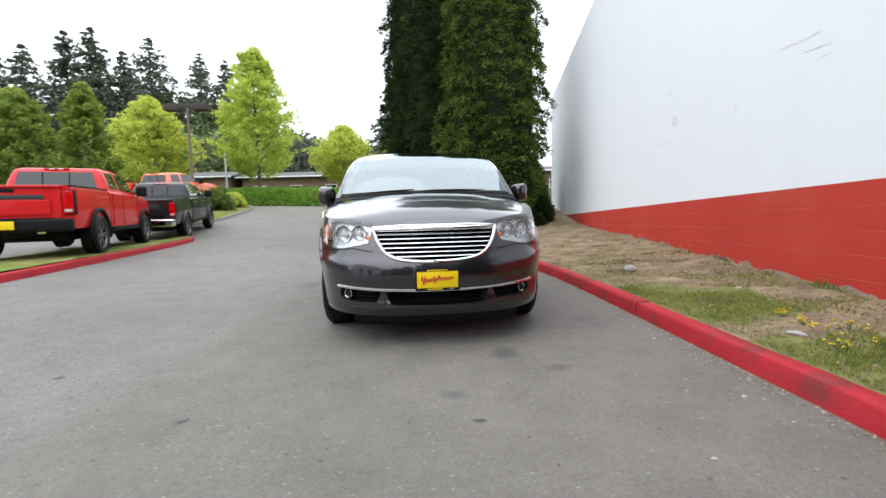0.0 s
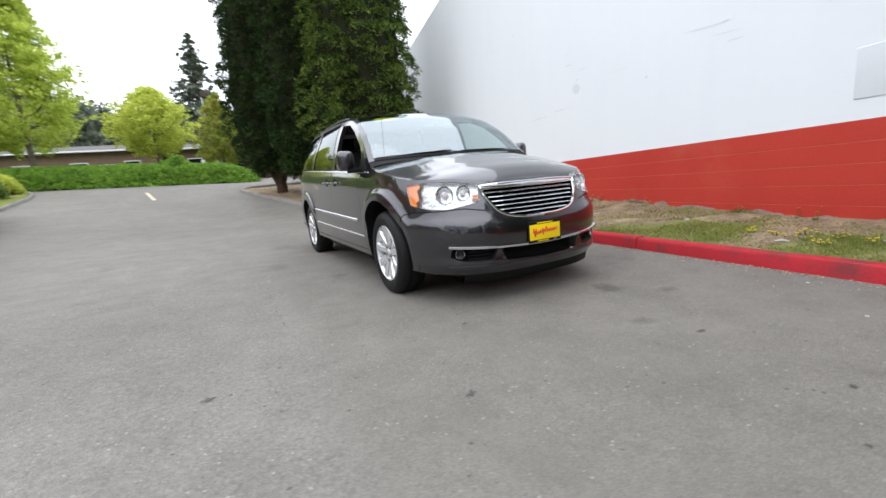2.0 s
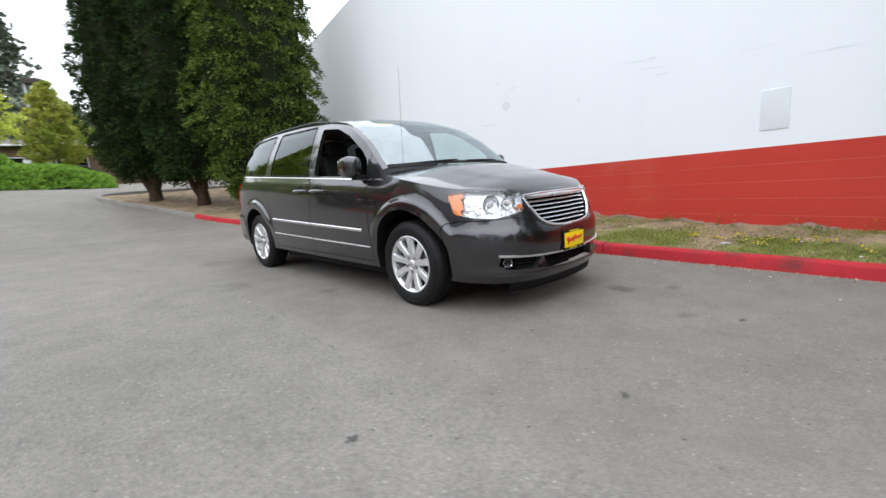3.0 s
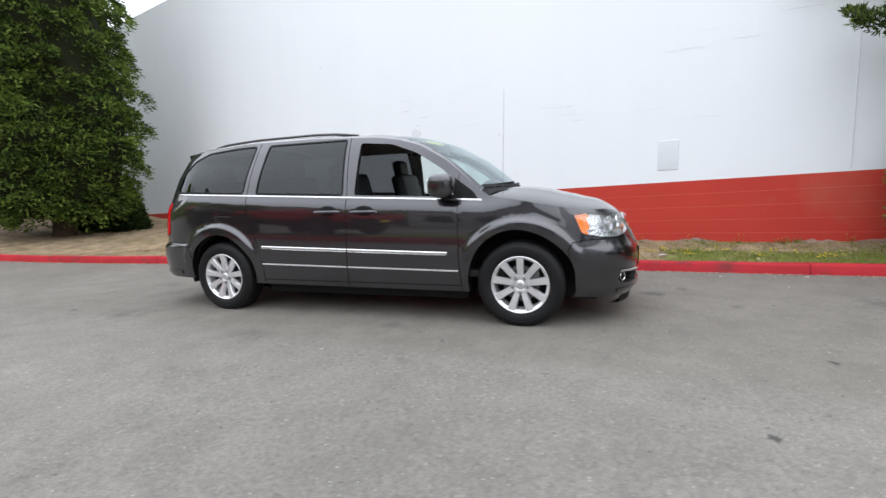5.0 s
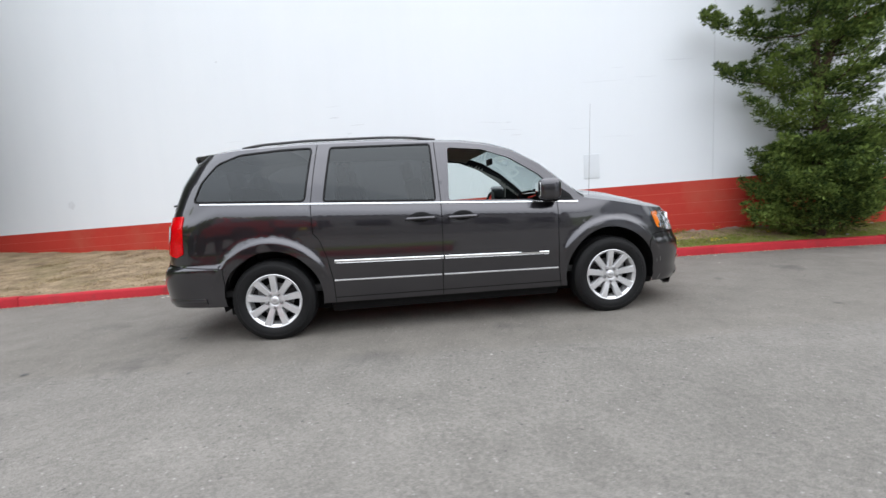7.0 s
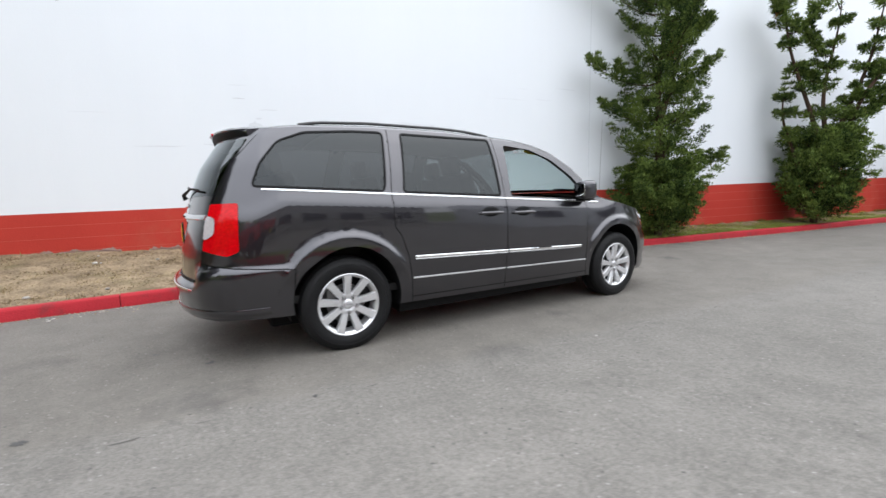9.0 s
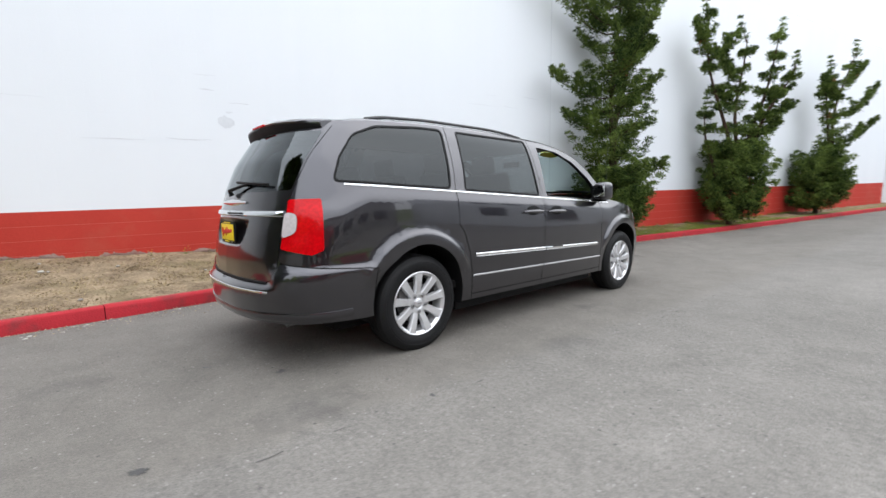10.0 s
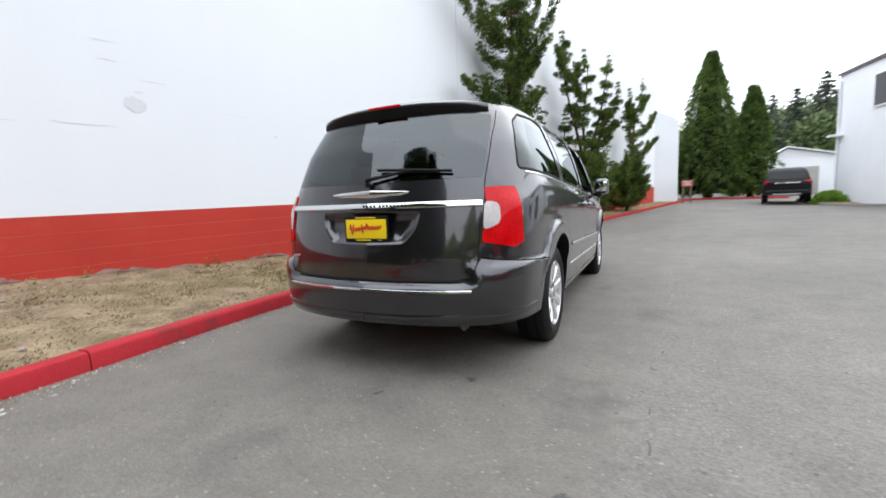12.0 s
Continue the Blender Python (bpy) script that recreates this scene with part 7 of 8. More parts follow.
def suv(m, label):
    t = empty("suv", m, label, "car")
    P = M["black_paint"]
    b = loft("body", [(-2.35, .86, .50, 1.05, .10), (-2.28, .96, .42, 1.10, .10), (0, .98, .38, 1.12, .10), (1.2, .98, .38, 1.08, .14), (2.2, .92, .40, .98, .16), (2.38, .80, .48, .85, .12)], P, t)
    cv = []
    rows = [(1.04, -2.26, 1.25, .92), (1.15, -2.24, 1.05, .91), (1.55, -2.08, .45, .80), (1.74, -1.92, .15, .70), (1.79, -1.7, -.1, .55)]
    for z, a, c, hw in rows:
        r = .10
        for cx, cy, a0 in ((c - r, hw - r, 0), (a + r, hw - r, 90), (a + r, -hw + r, 180), (c - r, -hw + r, 270)):
            for k in range(5):
                q = radians(a0 + 22.5 * k)
                cv.append((cx + r * math.cos(q), cy + r * math.sin(q), z))
    f = [(i * 20 + j, i * 20 + (j + 1) % 20, (i + 1) * 20 + (j + 1) % 20, (i + 1) * 20 + j) for i in range(len(rows) - 1) for j in range(20)] + [tuple(range(80, 100))]
    cab = raw("cabin", cv, f, P, t, sharp=40)
    pane("rear_window", [(-2.245, .70, 1.18), (-2.245, -.70, 1.18), (-2.085, -.62, 1.56), (-2.085, .62, 1.56)], M["window_dark"], cab, "dark rear window")
    for sg in (1, -1):
        w = [(-2.0, sg * .912, 1.17), (.95, sg * .912, 1.15), (.45, sg * .812, 1.53), (-1.85, sg * .812, 1.53)]
        pane("side_window", w if sg < 0 else w[::-1], M["window_dark"], cab, "dark side window")
        part("tail_light", boxm((-2.29, sg * .80, 1.0), (.10, .22, .20), .02), M["red_lens"], b, "red tail light")
        part("wing_mirror", boxm((.75, sg * 1.05, 1.2), (.12, .2, .16), .04), P, cab)
        for cx in (-1.4, 1.4):
            # black disc paints the shade of an uncut wheel opening
            part("wheel_arch", add_lathe_at((cx, sg * .965, .38), [(.44, .025), (.44, -.02), (.001, -.02)], 26, sg), M["black"], b, "dark disc for the shaded wheel opening")
            simple_wheel(t, cx, sg * .86, .37, .26, M["alloy"], -sg)
    part("trim_strip", boxm((-2.345, 0, .98), (.02, 1.0, .05), .005), M["chrome"], b, "chrome tailgate strip")
    part("rear_bumper", boxm((-2.33, 0, .52), (.16, 1.8, .22), .05), M["black_paint"], t)
    part("bumper_strip", boxm((-2.41, 0, .42), (.03, 1.1, .06), .01), M["galv"], t, "silver bumper strip")
    return t


suv(on_ground(-6.75, -19.4, -97, 0, -1.5), "black sport utility car parked facing away")


# ---- the far side: houses, hill, woods ----
def conifer(x, y, z0, h, r, seed, label="dark ragged fir on the hillside", clumps=1500, k=8, group="firs on the hill"):
    rng = np.random.default_rng(seed)
    t = empty("fir_tree", Matrix.Translation((x, y, z0)), label, "tree", group)
    part("trunk", tube([(0, 0, -.5), (0, 0, h * .5), (0, 0, h * .99)], [h * .016, h * .011, .03], 8), M["bark_grey"], t)
    lo = h * .14
    nb = 330
    tier = rng.integers(0, 19, nb)
    bs, ba = ((tier + rng.uniform(-.3, .3, nb)) / 18.3 * .98 + .01) ** .9, rng.random(nb) * 6.283
    br = r * 1.12 * np.clip(1.01 - bs, .02, 1) ** .8 * rng.uniform(.55, 1.2, nb) * rng.uniform(.75, 1.15, 19)[tier] + .12
    bi = rng.integers(0, nb, clumps)
    q = rng.random(clumps) ** .8
    aa = ba[bi] + rng.normal(size=clumps) * .12
    R = br[bi] * q
    C = np.stack([np.cos(aa) * R, np.sin(aa) * R, lo + (h - lo) * bs[bi] - br[bi] * (.30 * q - .12 * q * q)], 1)
    O = np.stack([np.cos(aa), np.sin(aa), np.full(clumps, -.1)], 1)
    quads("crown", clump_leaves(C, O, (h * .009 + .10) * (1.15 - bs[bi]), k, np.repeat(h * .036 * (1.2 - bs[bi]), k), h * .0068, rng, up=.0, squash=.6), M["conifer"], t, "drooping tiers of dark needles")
    return t


def far_ground(x, y):
    return land1(x, y)


for j, (cx, cy, ztop_, r) in enumerate(((-47.5, 77, 32.5, 7.6), (-40.6, 80, 31.0, 6.0), (-36.6, 81, 30.0, 5.4), (-46.0, 62, 28.0, 5.2), (-42.5, 63, 25.0, 4.4), (-49.5, 62, 27.5, 5.2), (-53.5, 60, 25, 5.0), (-57, 60, 24, 5.0))):
    zb = far_ground(cx, cy)
    conifer(cx, cy, zb, ztop_ - zb, r, 80 + j)
for j, (cx, cy, ztop_, r) in enumerate(((-6.0, 70.6, 23, 4.6), (2.5, 72, 17, 2.6), (-13.5, 66, 12.0, 2.2), (-16.5, 67, 12.4, 2.4), (-19.5, 66, 12.0, 2.2), (-22.5, 68, 13.0, 2.4), (-11, 68, 11.4, 2.2))):
    zb = far_ground(cx, cy)
    conifer(cx, cy, zb, ztop_ - zb, r, 100 + j, "dark fir behind the houses", group="firs behind the houses")


def woods(name, pts, hs, rs, seed, mat, label, k=27, L=.68, W=.27):
    """A far wood that nobody could count, as one mass of leaf clumps."""
    rng = np.random.default_rng(seed)
    C, O, R = [], [], []
    for (x, y), h, r in zip(pts, hs, rs):
        z0 = far_ground(x, y)
        n = 18
        a, s = rng.random(n) * 6.283, rng.random(n)
        rr = r * np.sqrt(np.clip(1 - (2 * s - .8) ** 2 * .7, .05, 1)) * rng.uniform(.5, 1, n)
        C.append(np.stack([x + np.cos(a) * rr, y + np.sin(a) * rr, z0 + h * (.08 + .9 * s)], 1))
        O.append(np.stack([np.cos(a), np.sin(a), np.full(n, .6)], 1))
        R.append(np.full(n, r * .34))
    C, O, R = np.vstack(C), np.vstack(O), np.hstack(R)
    ob = quads(name, clump_leaves(C, O, R, k, L, W, rng, up=.2), mat)
    return tagged(ob, label, "forest", kind="stuff")


rng = np.random.default_rng(120)
hp = [(x, y) for x, y in zip(rng.uniform(-75, -18, 130), rng.uniform(52, 92, 130))]
woods("hill_woods", hp, rng.uniform(3.5, 7.5, 130), rng.uniform(2.2, 3.4, 130), 121, M["forest"], "mixed green trees covering the far hillside")
bp = [(x, y) for x, y in zip(rng.uniform(-26, 16, 46), rng.uniform(60, 72, 46))]
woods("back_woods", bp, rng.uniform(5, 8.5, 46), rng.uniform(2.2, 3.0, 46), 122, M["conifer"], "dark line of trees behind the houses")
sp_ = [(x, y) for x, y in zip(rng.uniform(-60, 4, 150), rng.uniform(-120, -62, 150))]
woods("south_woods", sp_, rng.uniform(5, 9, 150), rng.uniform(3, 4.5, 150), 123, M["forest"], "wooded green hill beyond the buildings")
lp = [(x, y) for x, y in zip(rng.uniform(-48, -27, 40), rng.uniform(8, 34, 40))]
woods("lot_woods", lp, rng.uniform(4.5, 8, 40), rng.uniform(2.0, 2.8, 40), 124, M["fresh_leaf"], "green trees along the far edge of the lot", L=.55, W=.22)
for j, (cx, cy, ztop_, r) in enumerate(((-12.5, -66, 14.5, 3.0), (-9.0, -70, 12.5, 2.6), (-16.5, -74, 16.5, 3.2), (-6.0, -72, 13.0, 2.8), (-19.5, -72, 18.0, 3.6), (-22.0, -70, 16.5, 3.2), (-3.0, -74, 13.5, 2.8), (0.5, -76, 13.0, 2.8))):
    zb = far_ground(cx, cy)
    conifer(cx, cy, zb, ztop_ - zb, r, 130 + j, "dark fir on the wooded hill", group="firs beyond the garage")


def low_house(x0, x1, y, z0, eave, ridge, depth, label, wall="cedar", doors_at=()):
    """A long single-storey house with a shallow pitched roof."""
    t = empty("house", Matrix.Translation(((x0 + x1) / 2, y, z0)), label, "house", "row of low houses")
    w = x1 - x0
    part("wall", boxm((0, depth / 2, eave / 2), (w, depth, eave), .02), M[wall], t)
    o = .55
    v = [(-w / 2 - o, -o, eave - .10), (w / 2 + o, -o, eave - .10), (w / 2 + o, depth / 2, ridge), (-w / 2 - o, depth / 2, ridge), (-w / 2 - o, depth + o, eave - .10), (w / 2 + o, depth + o, eave - .10)]
    v += [(a, b, c + .14) for a, b, c in v]
    f = [(0, 1, 2, 3)[::-1], (3, 2, 5, 4)[::-1], (6, 7, 8, 9), (9, 8, 11, 10), (0, 1, 7, 6), (4, 10, 11, 5), (0, 6, 9, 3), (3, 9, 10, 4), (1, 2, 8, 7), (2, 5, 11, 8)]
    raw("roof", v, f, M["roof_shingle"], t, "grey shingle roof", smooth=False)
    part("gutter", boxm((0, -o - .05, eave - .02), (w + 2 * o, .12, .12), .03), M["white_siding"], t, "white gutter")
    k = max(2, int(w / 3))
    for i in range(k):
        xx = -w / 2 + (i + .5) * w / k
        win = part("window", boxm((xx, -.02, eave * .58), (1.2, .06, .95), .02), M["white_siding"], t, "white-framed window")
        part("pane", boxm((xx, -.05, eave * .58), (1.05, .03, .8)), M["window_dark"], win, "dark pane")
    for d in doors_at:
        part("garage_door", boxm((d, -.03, 1.05), (2.4, .08, 2.1), .02), M["white_siding"], t, "pale garage door")
    return t


low_house(-34, -20.5, 44.5, 2.15, 3.25, 4.0, 7, "long low house with a grey shingle roof")
low_house(-19.5, -8.5, 45.5, 2.15, 3.2, 3.9, 7, "low house with a grey roof and pale garage door", doors_at=(2.5,))
low_house(-7.5, 3.5, 46.0, 2.15, 3.15, 3.8, 7, "low house with a grey roof behind young trees", doors_at=(-2.0,))
low_house(5, 18, 45.0, 2.15, 3.2, 3.9, 7, "low house with a grey shingle roof beside the lane")

def board_fence(x0, x1, y, h, label):
    t = empty("fence", Matrix.Translation((x0, y, land1((x0 + x1) / 2, y))), label, "fence", "board fences by the houses")
    n = int((x1 - x0) / .22)
    me = None
    for i in range(n):
        if me is None:
            ob = part("board", boxm((.10, 0, h / 2), (.20, .03, h), .006), M["cedar"], t)
            me = ob.data
        else:
            ob = new("board", me)
            ob.parent = t
            ob.location = (i * .22, 0, 0)
    part("rail", boxm(((x1 - x0) / 2, .05, h * .8), (x1 - x0, .05, .09), .01), M["cedar"], t)
    return t


board_fence(-10.6, -6.4, 42.5, 1.55, "brown cedar board fence before the low house")
board_fence(-16.5, -13.0, 43.0, 1.5, "brown cedar board fence by the garage")


# distant parked cars by the houses, small and pale
def small_car(x, y, heading, paint, label):
    t = empty("car", on_ground(x, y, heading), label, "car", "cars by the houses")
    b = loft("body", [(-2.2, .75, .35, .80, .10), (-2.0, .86, .28, .92, .10), (1.2, .86, .28, .92, .12), (2.1, .80, .30, .74, .12), (2.2, .7, .4, .62, .08)], M[paint], t)
    c = loft("cabin", [(-1.75, .70, .85, .95, .04), (-1.2, .70, .85, 1.42, .10), (.2, .70, .85, 1.42, .10), (1.1, .72, .85, .95, .04)], M["window_dark"], t, "dark glazed cabin")
    for sx in (-1.3, 1.35):
        for sg in (1, -1):
            simple_wheel(t, sx, sg * .76, .31, .2, M["alloy"], -sg)
    return t


small_car(-14.5, 41.2, 178, "white_siding", "white car parked before the low houses")
small_car(-3.0, 41.8, 182, "black_paint", "dark car parked before the low houses")


def street_lamp(x, y, h, label, heads, pole="pole_wood"):
    t = empty("street_lamp", Matrix.Translation((x, y, land1(x, y))), label, "lamp", "lot lamps")
    part("pole", tube([(0, 0, -.3), (0, 0, h)], [.10, .07], 10), M[pole], t)
    for dx in heads:
        part("arm", tube([(0, 0, h - .1), (dx * .6, 0, h)], .035, 6), M["dark_roof"], t)
        part("lamp_head", boxm((dx, 0, h), (.95, .62, .40), .07), M["dark_roof"], t, "dark brown box lamp")
    return t


street_lamp(-14.5, 26.8, 6.1, "twin-headed lot lamp with dark box heads", (-.85, .85))
street_lamp(-4.2, 44.0, 7.4, "slim pale street lamp by the houses", (.4,), "galv")
street_lamp(-19.5, 42.0, 6.2, "slim pale lamp behind the trees", (.3,), "galv")

# ---- beyond the van's nose: annex, sign, cypresses, garage, white building ----
wall_annex = empty("wall_annex", Matrix(), "lower white painted annex that juts from the long wall", "wall", kind="structure")


def slab_between(name, a, b, z0, za, zb_, thick, mat, parent, label=""):
    a, b = Vector(a), Vector(b)
    d = (b - a).normalized()
    n = Vector((d.y, -d.x)) * thick
    v = [(a.x, a.y, z0), (b.x, b.y, z0), (b.x, b.y, zb_), (a.x, a.y, za), (a.x + n.x, a.y + n.y, z0), (b.x + n.x, b.y + n.y, z0), (b.x + n.x, b.y + n.y, zb_), (a.x + n.x, a.y + n.y, za)]
    return raw(name, v, [(0, 1, 2, 3), (5, 4, 7, 6), (0, 4, 5, 1), (3, 2, 6, 7), (0, 3, 7, 4), (1, 5, 6, 2)], mat, parent, label, smooth=False)


slab_between("annex_wall", (-0.30, -20.15), (-1.62, -21.0), 0.2, 6.35, 5.75, -.25, M["white_siding"], wall_annex)
# side is in house grey, not annex white, to paint its shade
slab_between("annex_side", (-1.62, -21.02), (-1.2, -29.0), 0.2, 5.75, 5.75, -.25, M["house_wall"], wall_annex, "side wall painted grey as shade")
slab_between("wall_end", (wall_x(Y0) + .25, Y0 + .1), (wall_x(Y0) + 9, Y0 + 1.5), 0.0, WALL_TOP - .05, WALL_TOP - .05, .25, M["wall_white"], wall_annex)

sign = empty("sign_board", Matrix.Translation((-2.13, -19.7, land1(-2.13, -19.7) + .10)), "small faded red notice board on two brown posts", "sign")
for d in (-.2, .2):
    part("post", boxm((d, 0, .55), (.09, .09, 1.2), .01), M["cedar"], sign)
bd = part("board", boxm((0, .06, 1.12), (.58, .04, .36), .01), M["sign_red"], sign)
for k in range(3):
    part("text_bar", boxm((0, .085, 1.22 - k * .09), (.40 - .08 * (k % 2), .012, .035)), M["white_siding"], bd, "pale unreadable line")

cypress(-3.55, -27.8, land1(-3.5, -27.8) + .08, 10.5, 2.4, 141, M["arborvitae"], "broad pointed arborvitae behind the kerb", lo=.15, clumps=1000, k=56, L=.13, W=.026, group="arborvitae at the lane's end", full=.12, tuft=.26, cone=True)
cypress(-6.2, -28.2, land1(-6.1, -28.2) + .08, 7.8, 1.55, 143, M["arborvitae"], "smaller pointed arborvitae beside a larger one", lo=.15, clumps=700, k=56, L=.13, W=.026, group="arborvitae at the lane's end", full=.12, tuft=.26, cone=True)
END_LINE = curve_pts([(-2.2, -24.0), (-3.0, -25.3), (-4.5, -25.9), (-7.5, -26.0), (-8.2, -26.6), (-8.4, -29.0)], 60)
kerb_end = empty("kerb_end", Matrix(), "red-painted kerb closing the lane's end", "kerb", kind="structure")
kerb_run("kerb_stone", END_LINE, M["kerb_red"], kerb_end, -1, 2.5, seed=9)
ev = [(x + (-4.5 - x) * s_ * .9, y + (-32 - y) * s_, land1(x, y) + .13 + .05 * s_) for x, y in END_LINE for s_ in np.linspace(0.01, 1, 6)]
end_bed = raw("end_bed", ev, grid_faces(60, 6), M["soil"])
tagged(end_bed, "dry planted bed under the arborvitae", "soil", kind="structure")

garage = empty("garage", Matrix.Translation((-10.6, -35.5, land1(-10.6, -35.5))), "white single-storey garage with a low gable", "garage")
part("wall", boxm((0, -3, 1.5), (4.6, 6, 3.0), .02), M["white_siding"], garage)
for yy in (.01, -5.99):
    raw("gable", [(-2.3, yy, 3.0), (2.3, yy, 3.0), (1.2, yy, 3.75)], [(0, 1, 2)], M["white_siding"], garage, smooth=False)
raw("roof", [(-2.6, .3, 2.95), (1.2, .3, 3.85), (2.6, .3, 2.95), (-2.6, -6.3, 2.95), (1.2, -6.3, 3.85), (2.6, -6.3, 2.95), (-2.6, .3, 3.05), (1.2, .3, 3.95), (2.6, .3, 3.05), (-2.6, -6.3, 3.05), (1.2, -6.3, 3.95), (2.6, -6.3, 3.05)], [(0, 1, 4, 3), (1, 2, 5, 4), (6, 9, 10, 7), (7, 10, 11, 8), (0, 6, 7, 1), (1, 7, 8, 2), (3, 4, 10, 9), (4, 5, 11, 10), (0, 3, 9, 6), (2, 8, 11, 5)], M["white_siding"], garage, "pale metal roof", smooth=False)
part("door", boxm((.4, .03, 1.1), (2.6, .08, 2.2), .02), M["house_wall"], garage, "grey roll-up door")

bl = empty("white_building", Matrix.Translation((-8.75, -18.6, land1(-8.75, -18.6))), "two-storey white building with a gable roof and windows", "building")
BL_R = Matrix.Rotation(radians(14), 4, "Z")
bl.matrix_world = Matrix.Translation((-8.55, -18.4, land1(-8.75, -18.6))) @ BL_R
v = [(0, 0, -1.0), (-9, 0, -1.0), (-9, 0, 6.2), (-4.5, 0, 8.2), (0, 0, 6.2)]
v += [(x, 13, z) for x, _, z in v]
raw("wall", v, [(0, 1, 2, 3, 4), (9, 8, 7, 6, 5), (0, 4, 9, 5), (1, 6, 7, 2), (0, 5, 6, 1)], M["white_siding"], bl, "white painted siding", smooth=False)
rvv = [(.10, -.05, 6.16), (-4.5, -.05, 8.22), (-9.1, -.05, 6.16), (.10, 13.05, 6.16), (-4.5, 13.05, 8.22), (-9.1, 13.05, 6.16)]
rvv += [(a, b, c + .12) for a, b, c in rvv]
raw("roof", rvv, [(0, 1, 4, 3), (1, 2, 5, 4), (6, 9, 10, 7), (7, 10, 11, 8), (0, 6, 7, 1), (1, 7, 8, 2), (3, 4, 10, 9), (4, 5, 11, 10), (0, 3, 9, 6), (2, 8, 11, 5)], M["roof_shingle"], bl, "grey shingle roof", smooth=False)
for yy, zz, ww, hh2 in ((3.2, 4.9, 1.1, 1.3), (6.5, 4.9, 1.1, 1.3), (9.8, 4.9, 1.1, 1.3), (11.9, 4.9, 1.1, 1.3), (7.5, 1.5, 2.2, 2.4), (12.0, 1.6, 1.6, 1.4)):
    wnd = part("window", boxm((.03, yy, zz), (.10, ww + .16, hh2 + .16), .02), M["white_siding"], bl, "white-framed window")
    part("pane", boxm((.075, yy, zz), (.03, ww, hh2)), M["window_dark"], wnd, "dark pane")
part("downpipe", tube([(.06, .15, .0), (.06, .15, 5.9)], .05, 8), M["white_siding"], bl, "white downpipe")
part("awning", boxm((.25, .30, 3.3), (.5, .4, .10), .02), M["white_siding"], bl, "small white canopy")
shrub(-8.15, -17.3, land1(-8.15, -17.3), .60, .60, .55, 151, M["ivy"], "rounded green shrub before the white building", n=260, L=.12, W=.04)
RIGHT_LINE = curve_pts([(-7.7, -22.0), (-7.6, -18.5), (-7.75, -16.2), (-8.6, -14.6), (-10.5, -13.9)], 50)
kerb_far = empty("kerb_far", Matrix(), "pale concrete kerb before the white building", "kerb", kind="structure")
kerb_run("kerb_stone", RIGHT_LINE, M["concrete"], kerb_far, -1, 2.0, seed=12)
fv = [(x + (-8.9 - x) * s_, y + (-18.5 - y) * s_ * .3, land1(x, y) + .13) for x, y in RIGHT_LINE for s_ in np.linspace(.02, 1, 4)]
far_bed = raw("far_bed", fv, grid_faces(50, 4), M["soil"])
tagged(far_bed, "narrow dry bed before the white building", "soil", kind="structure")

# the building across the lane, which only shows as a reflection
across = empty("office_building", Matrix.Translation((-24.0, 3.0, land1(-24, 3) - .3)), "long pale building across the lot with dark windows", "building")
part("wall", boxm((0, 0, 2.3), (8, 17, 4.6), .03), M["house_wall"], across)
part("roof", boxm((0, 0, 4.75), (9.4, 18.4, .3), .03), M["dark_roof"], across, "dark flat roof edge")
for i in range(5):
    part("window", boxm((4.02, -6.4 + i * 3.2, 1.9), (.08, 1.9, 1.6), .02), M["window_dark"], across, "dark window")

# lane marking
v = []
for t_ in np.linspace(0, 1, 14):
    x, y = -5.55 - .75 * t_, 22.4 + 3.0 * t_
    for o in (-.07, .07):
        v.append((x + o, y + o * .25, land1(x + o, y) + .006))
lane_mark = raw("lane_mark", v, grid_faces(14, 2), M["yellow_line"])
tagged(lane_mark, "short worn yellow lane line on the ramp", "road marking", kind="structure")


# ---- small things on the ground and wall ----
rng = np.random.default_rng(200)


def bed_points(n, y0, y1, near, far, r):
    """Random spots in the strip; near and far are shares of its depth."""
    yy = r.uniform(y0, y1, n)
    kx = np.interp(yy, ALL_LINE[:, 1], ALL_LINE[:, 0]) + .17
    xx = kx + (wall_x(yy) - .03 - kx) * r.uniform(near, far, n)
    return xx, yy, soil_z(xx, yy)


def blades(name, n, y0, y1, near, far, hgt, w, mat, label, dens_fn, seed):
    r = np.random.default_rng(seed)
    xx, yy, zz = bed_points(n, y0, y1, near, far, r)
    keep = np.array([r.random() < dens_fn(a, b) for a, b in zip(xx, yy)])
    xx, yy, zz = xx[keep], yy[keep], zz[keep]
    m = len(xx)
    D = np.stack([r.normal(size=m) * .55, r.normal(size=m) * .55, np.ones(m)], 1)
    q = leaf_quads(np.stack([xx, yy, zz - .012], 1), D, hgt * r.uniform(.5, 1.4, m), w * r.uniform(.7, 1.3, m), r)
    return tagged(quads(name, q, mat), label, "grass", kind="stuff")


blades("green_grass", 190000, -9, 7, 0, 1, .032, .0032, M["grass"], "thin green grass in patches along the kerb", green_share, 201)
blades("brown_tufts", 60000, 3.5, 13.5, 0, .97, .022, .0045, M["thatch"], "flattened tufts of brown dead grass", lambda x, y: patch(x, y * .7, 2.6, 17, .42) ** 2, 206)
blades("dry_grass", 85000, -9, 14, 0, 1, .026, .0024, M["straw"], "dry straw-coloured grass", lambda x, y: patch(x, y, 1.3, 7, .20), 202)
blades("wall_weeds", 5000, -12, 12, .93, 1, .085, .0045, M["weed"], "weeds at the foot of the wall", lambda x, y: patch(x, y, 2.2, 3, .45) * (1.0 if y < 5.5 else .08), 203)


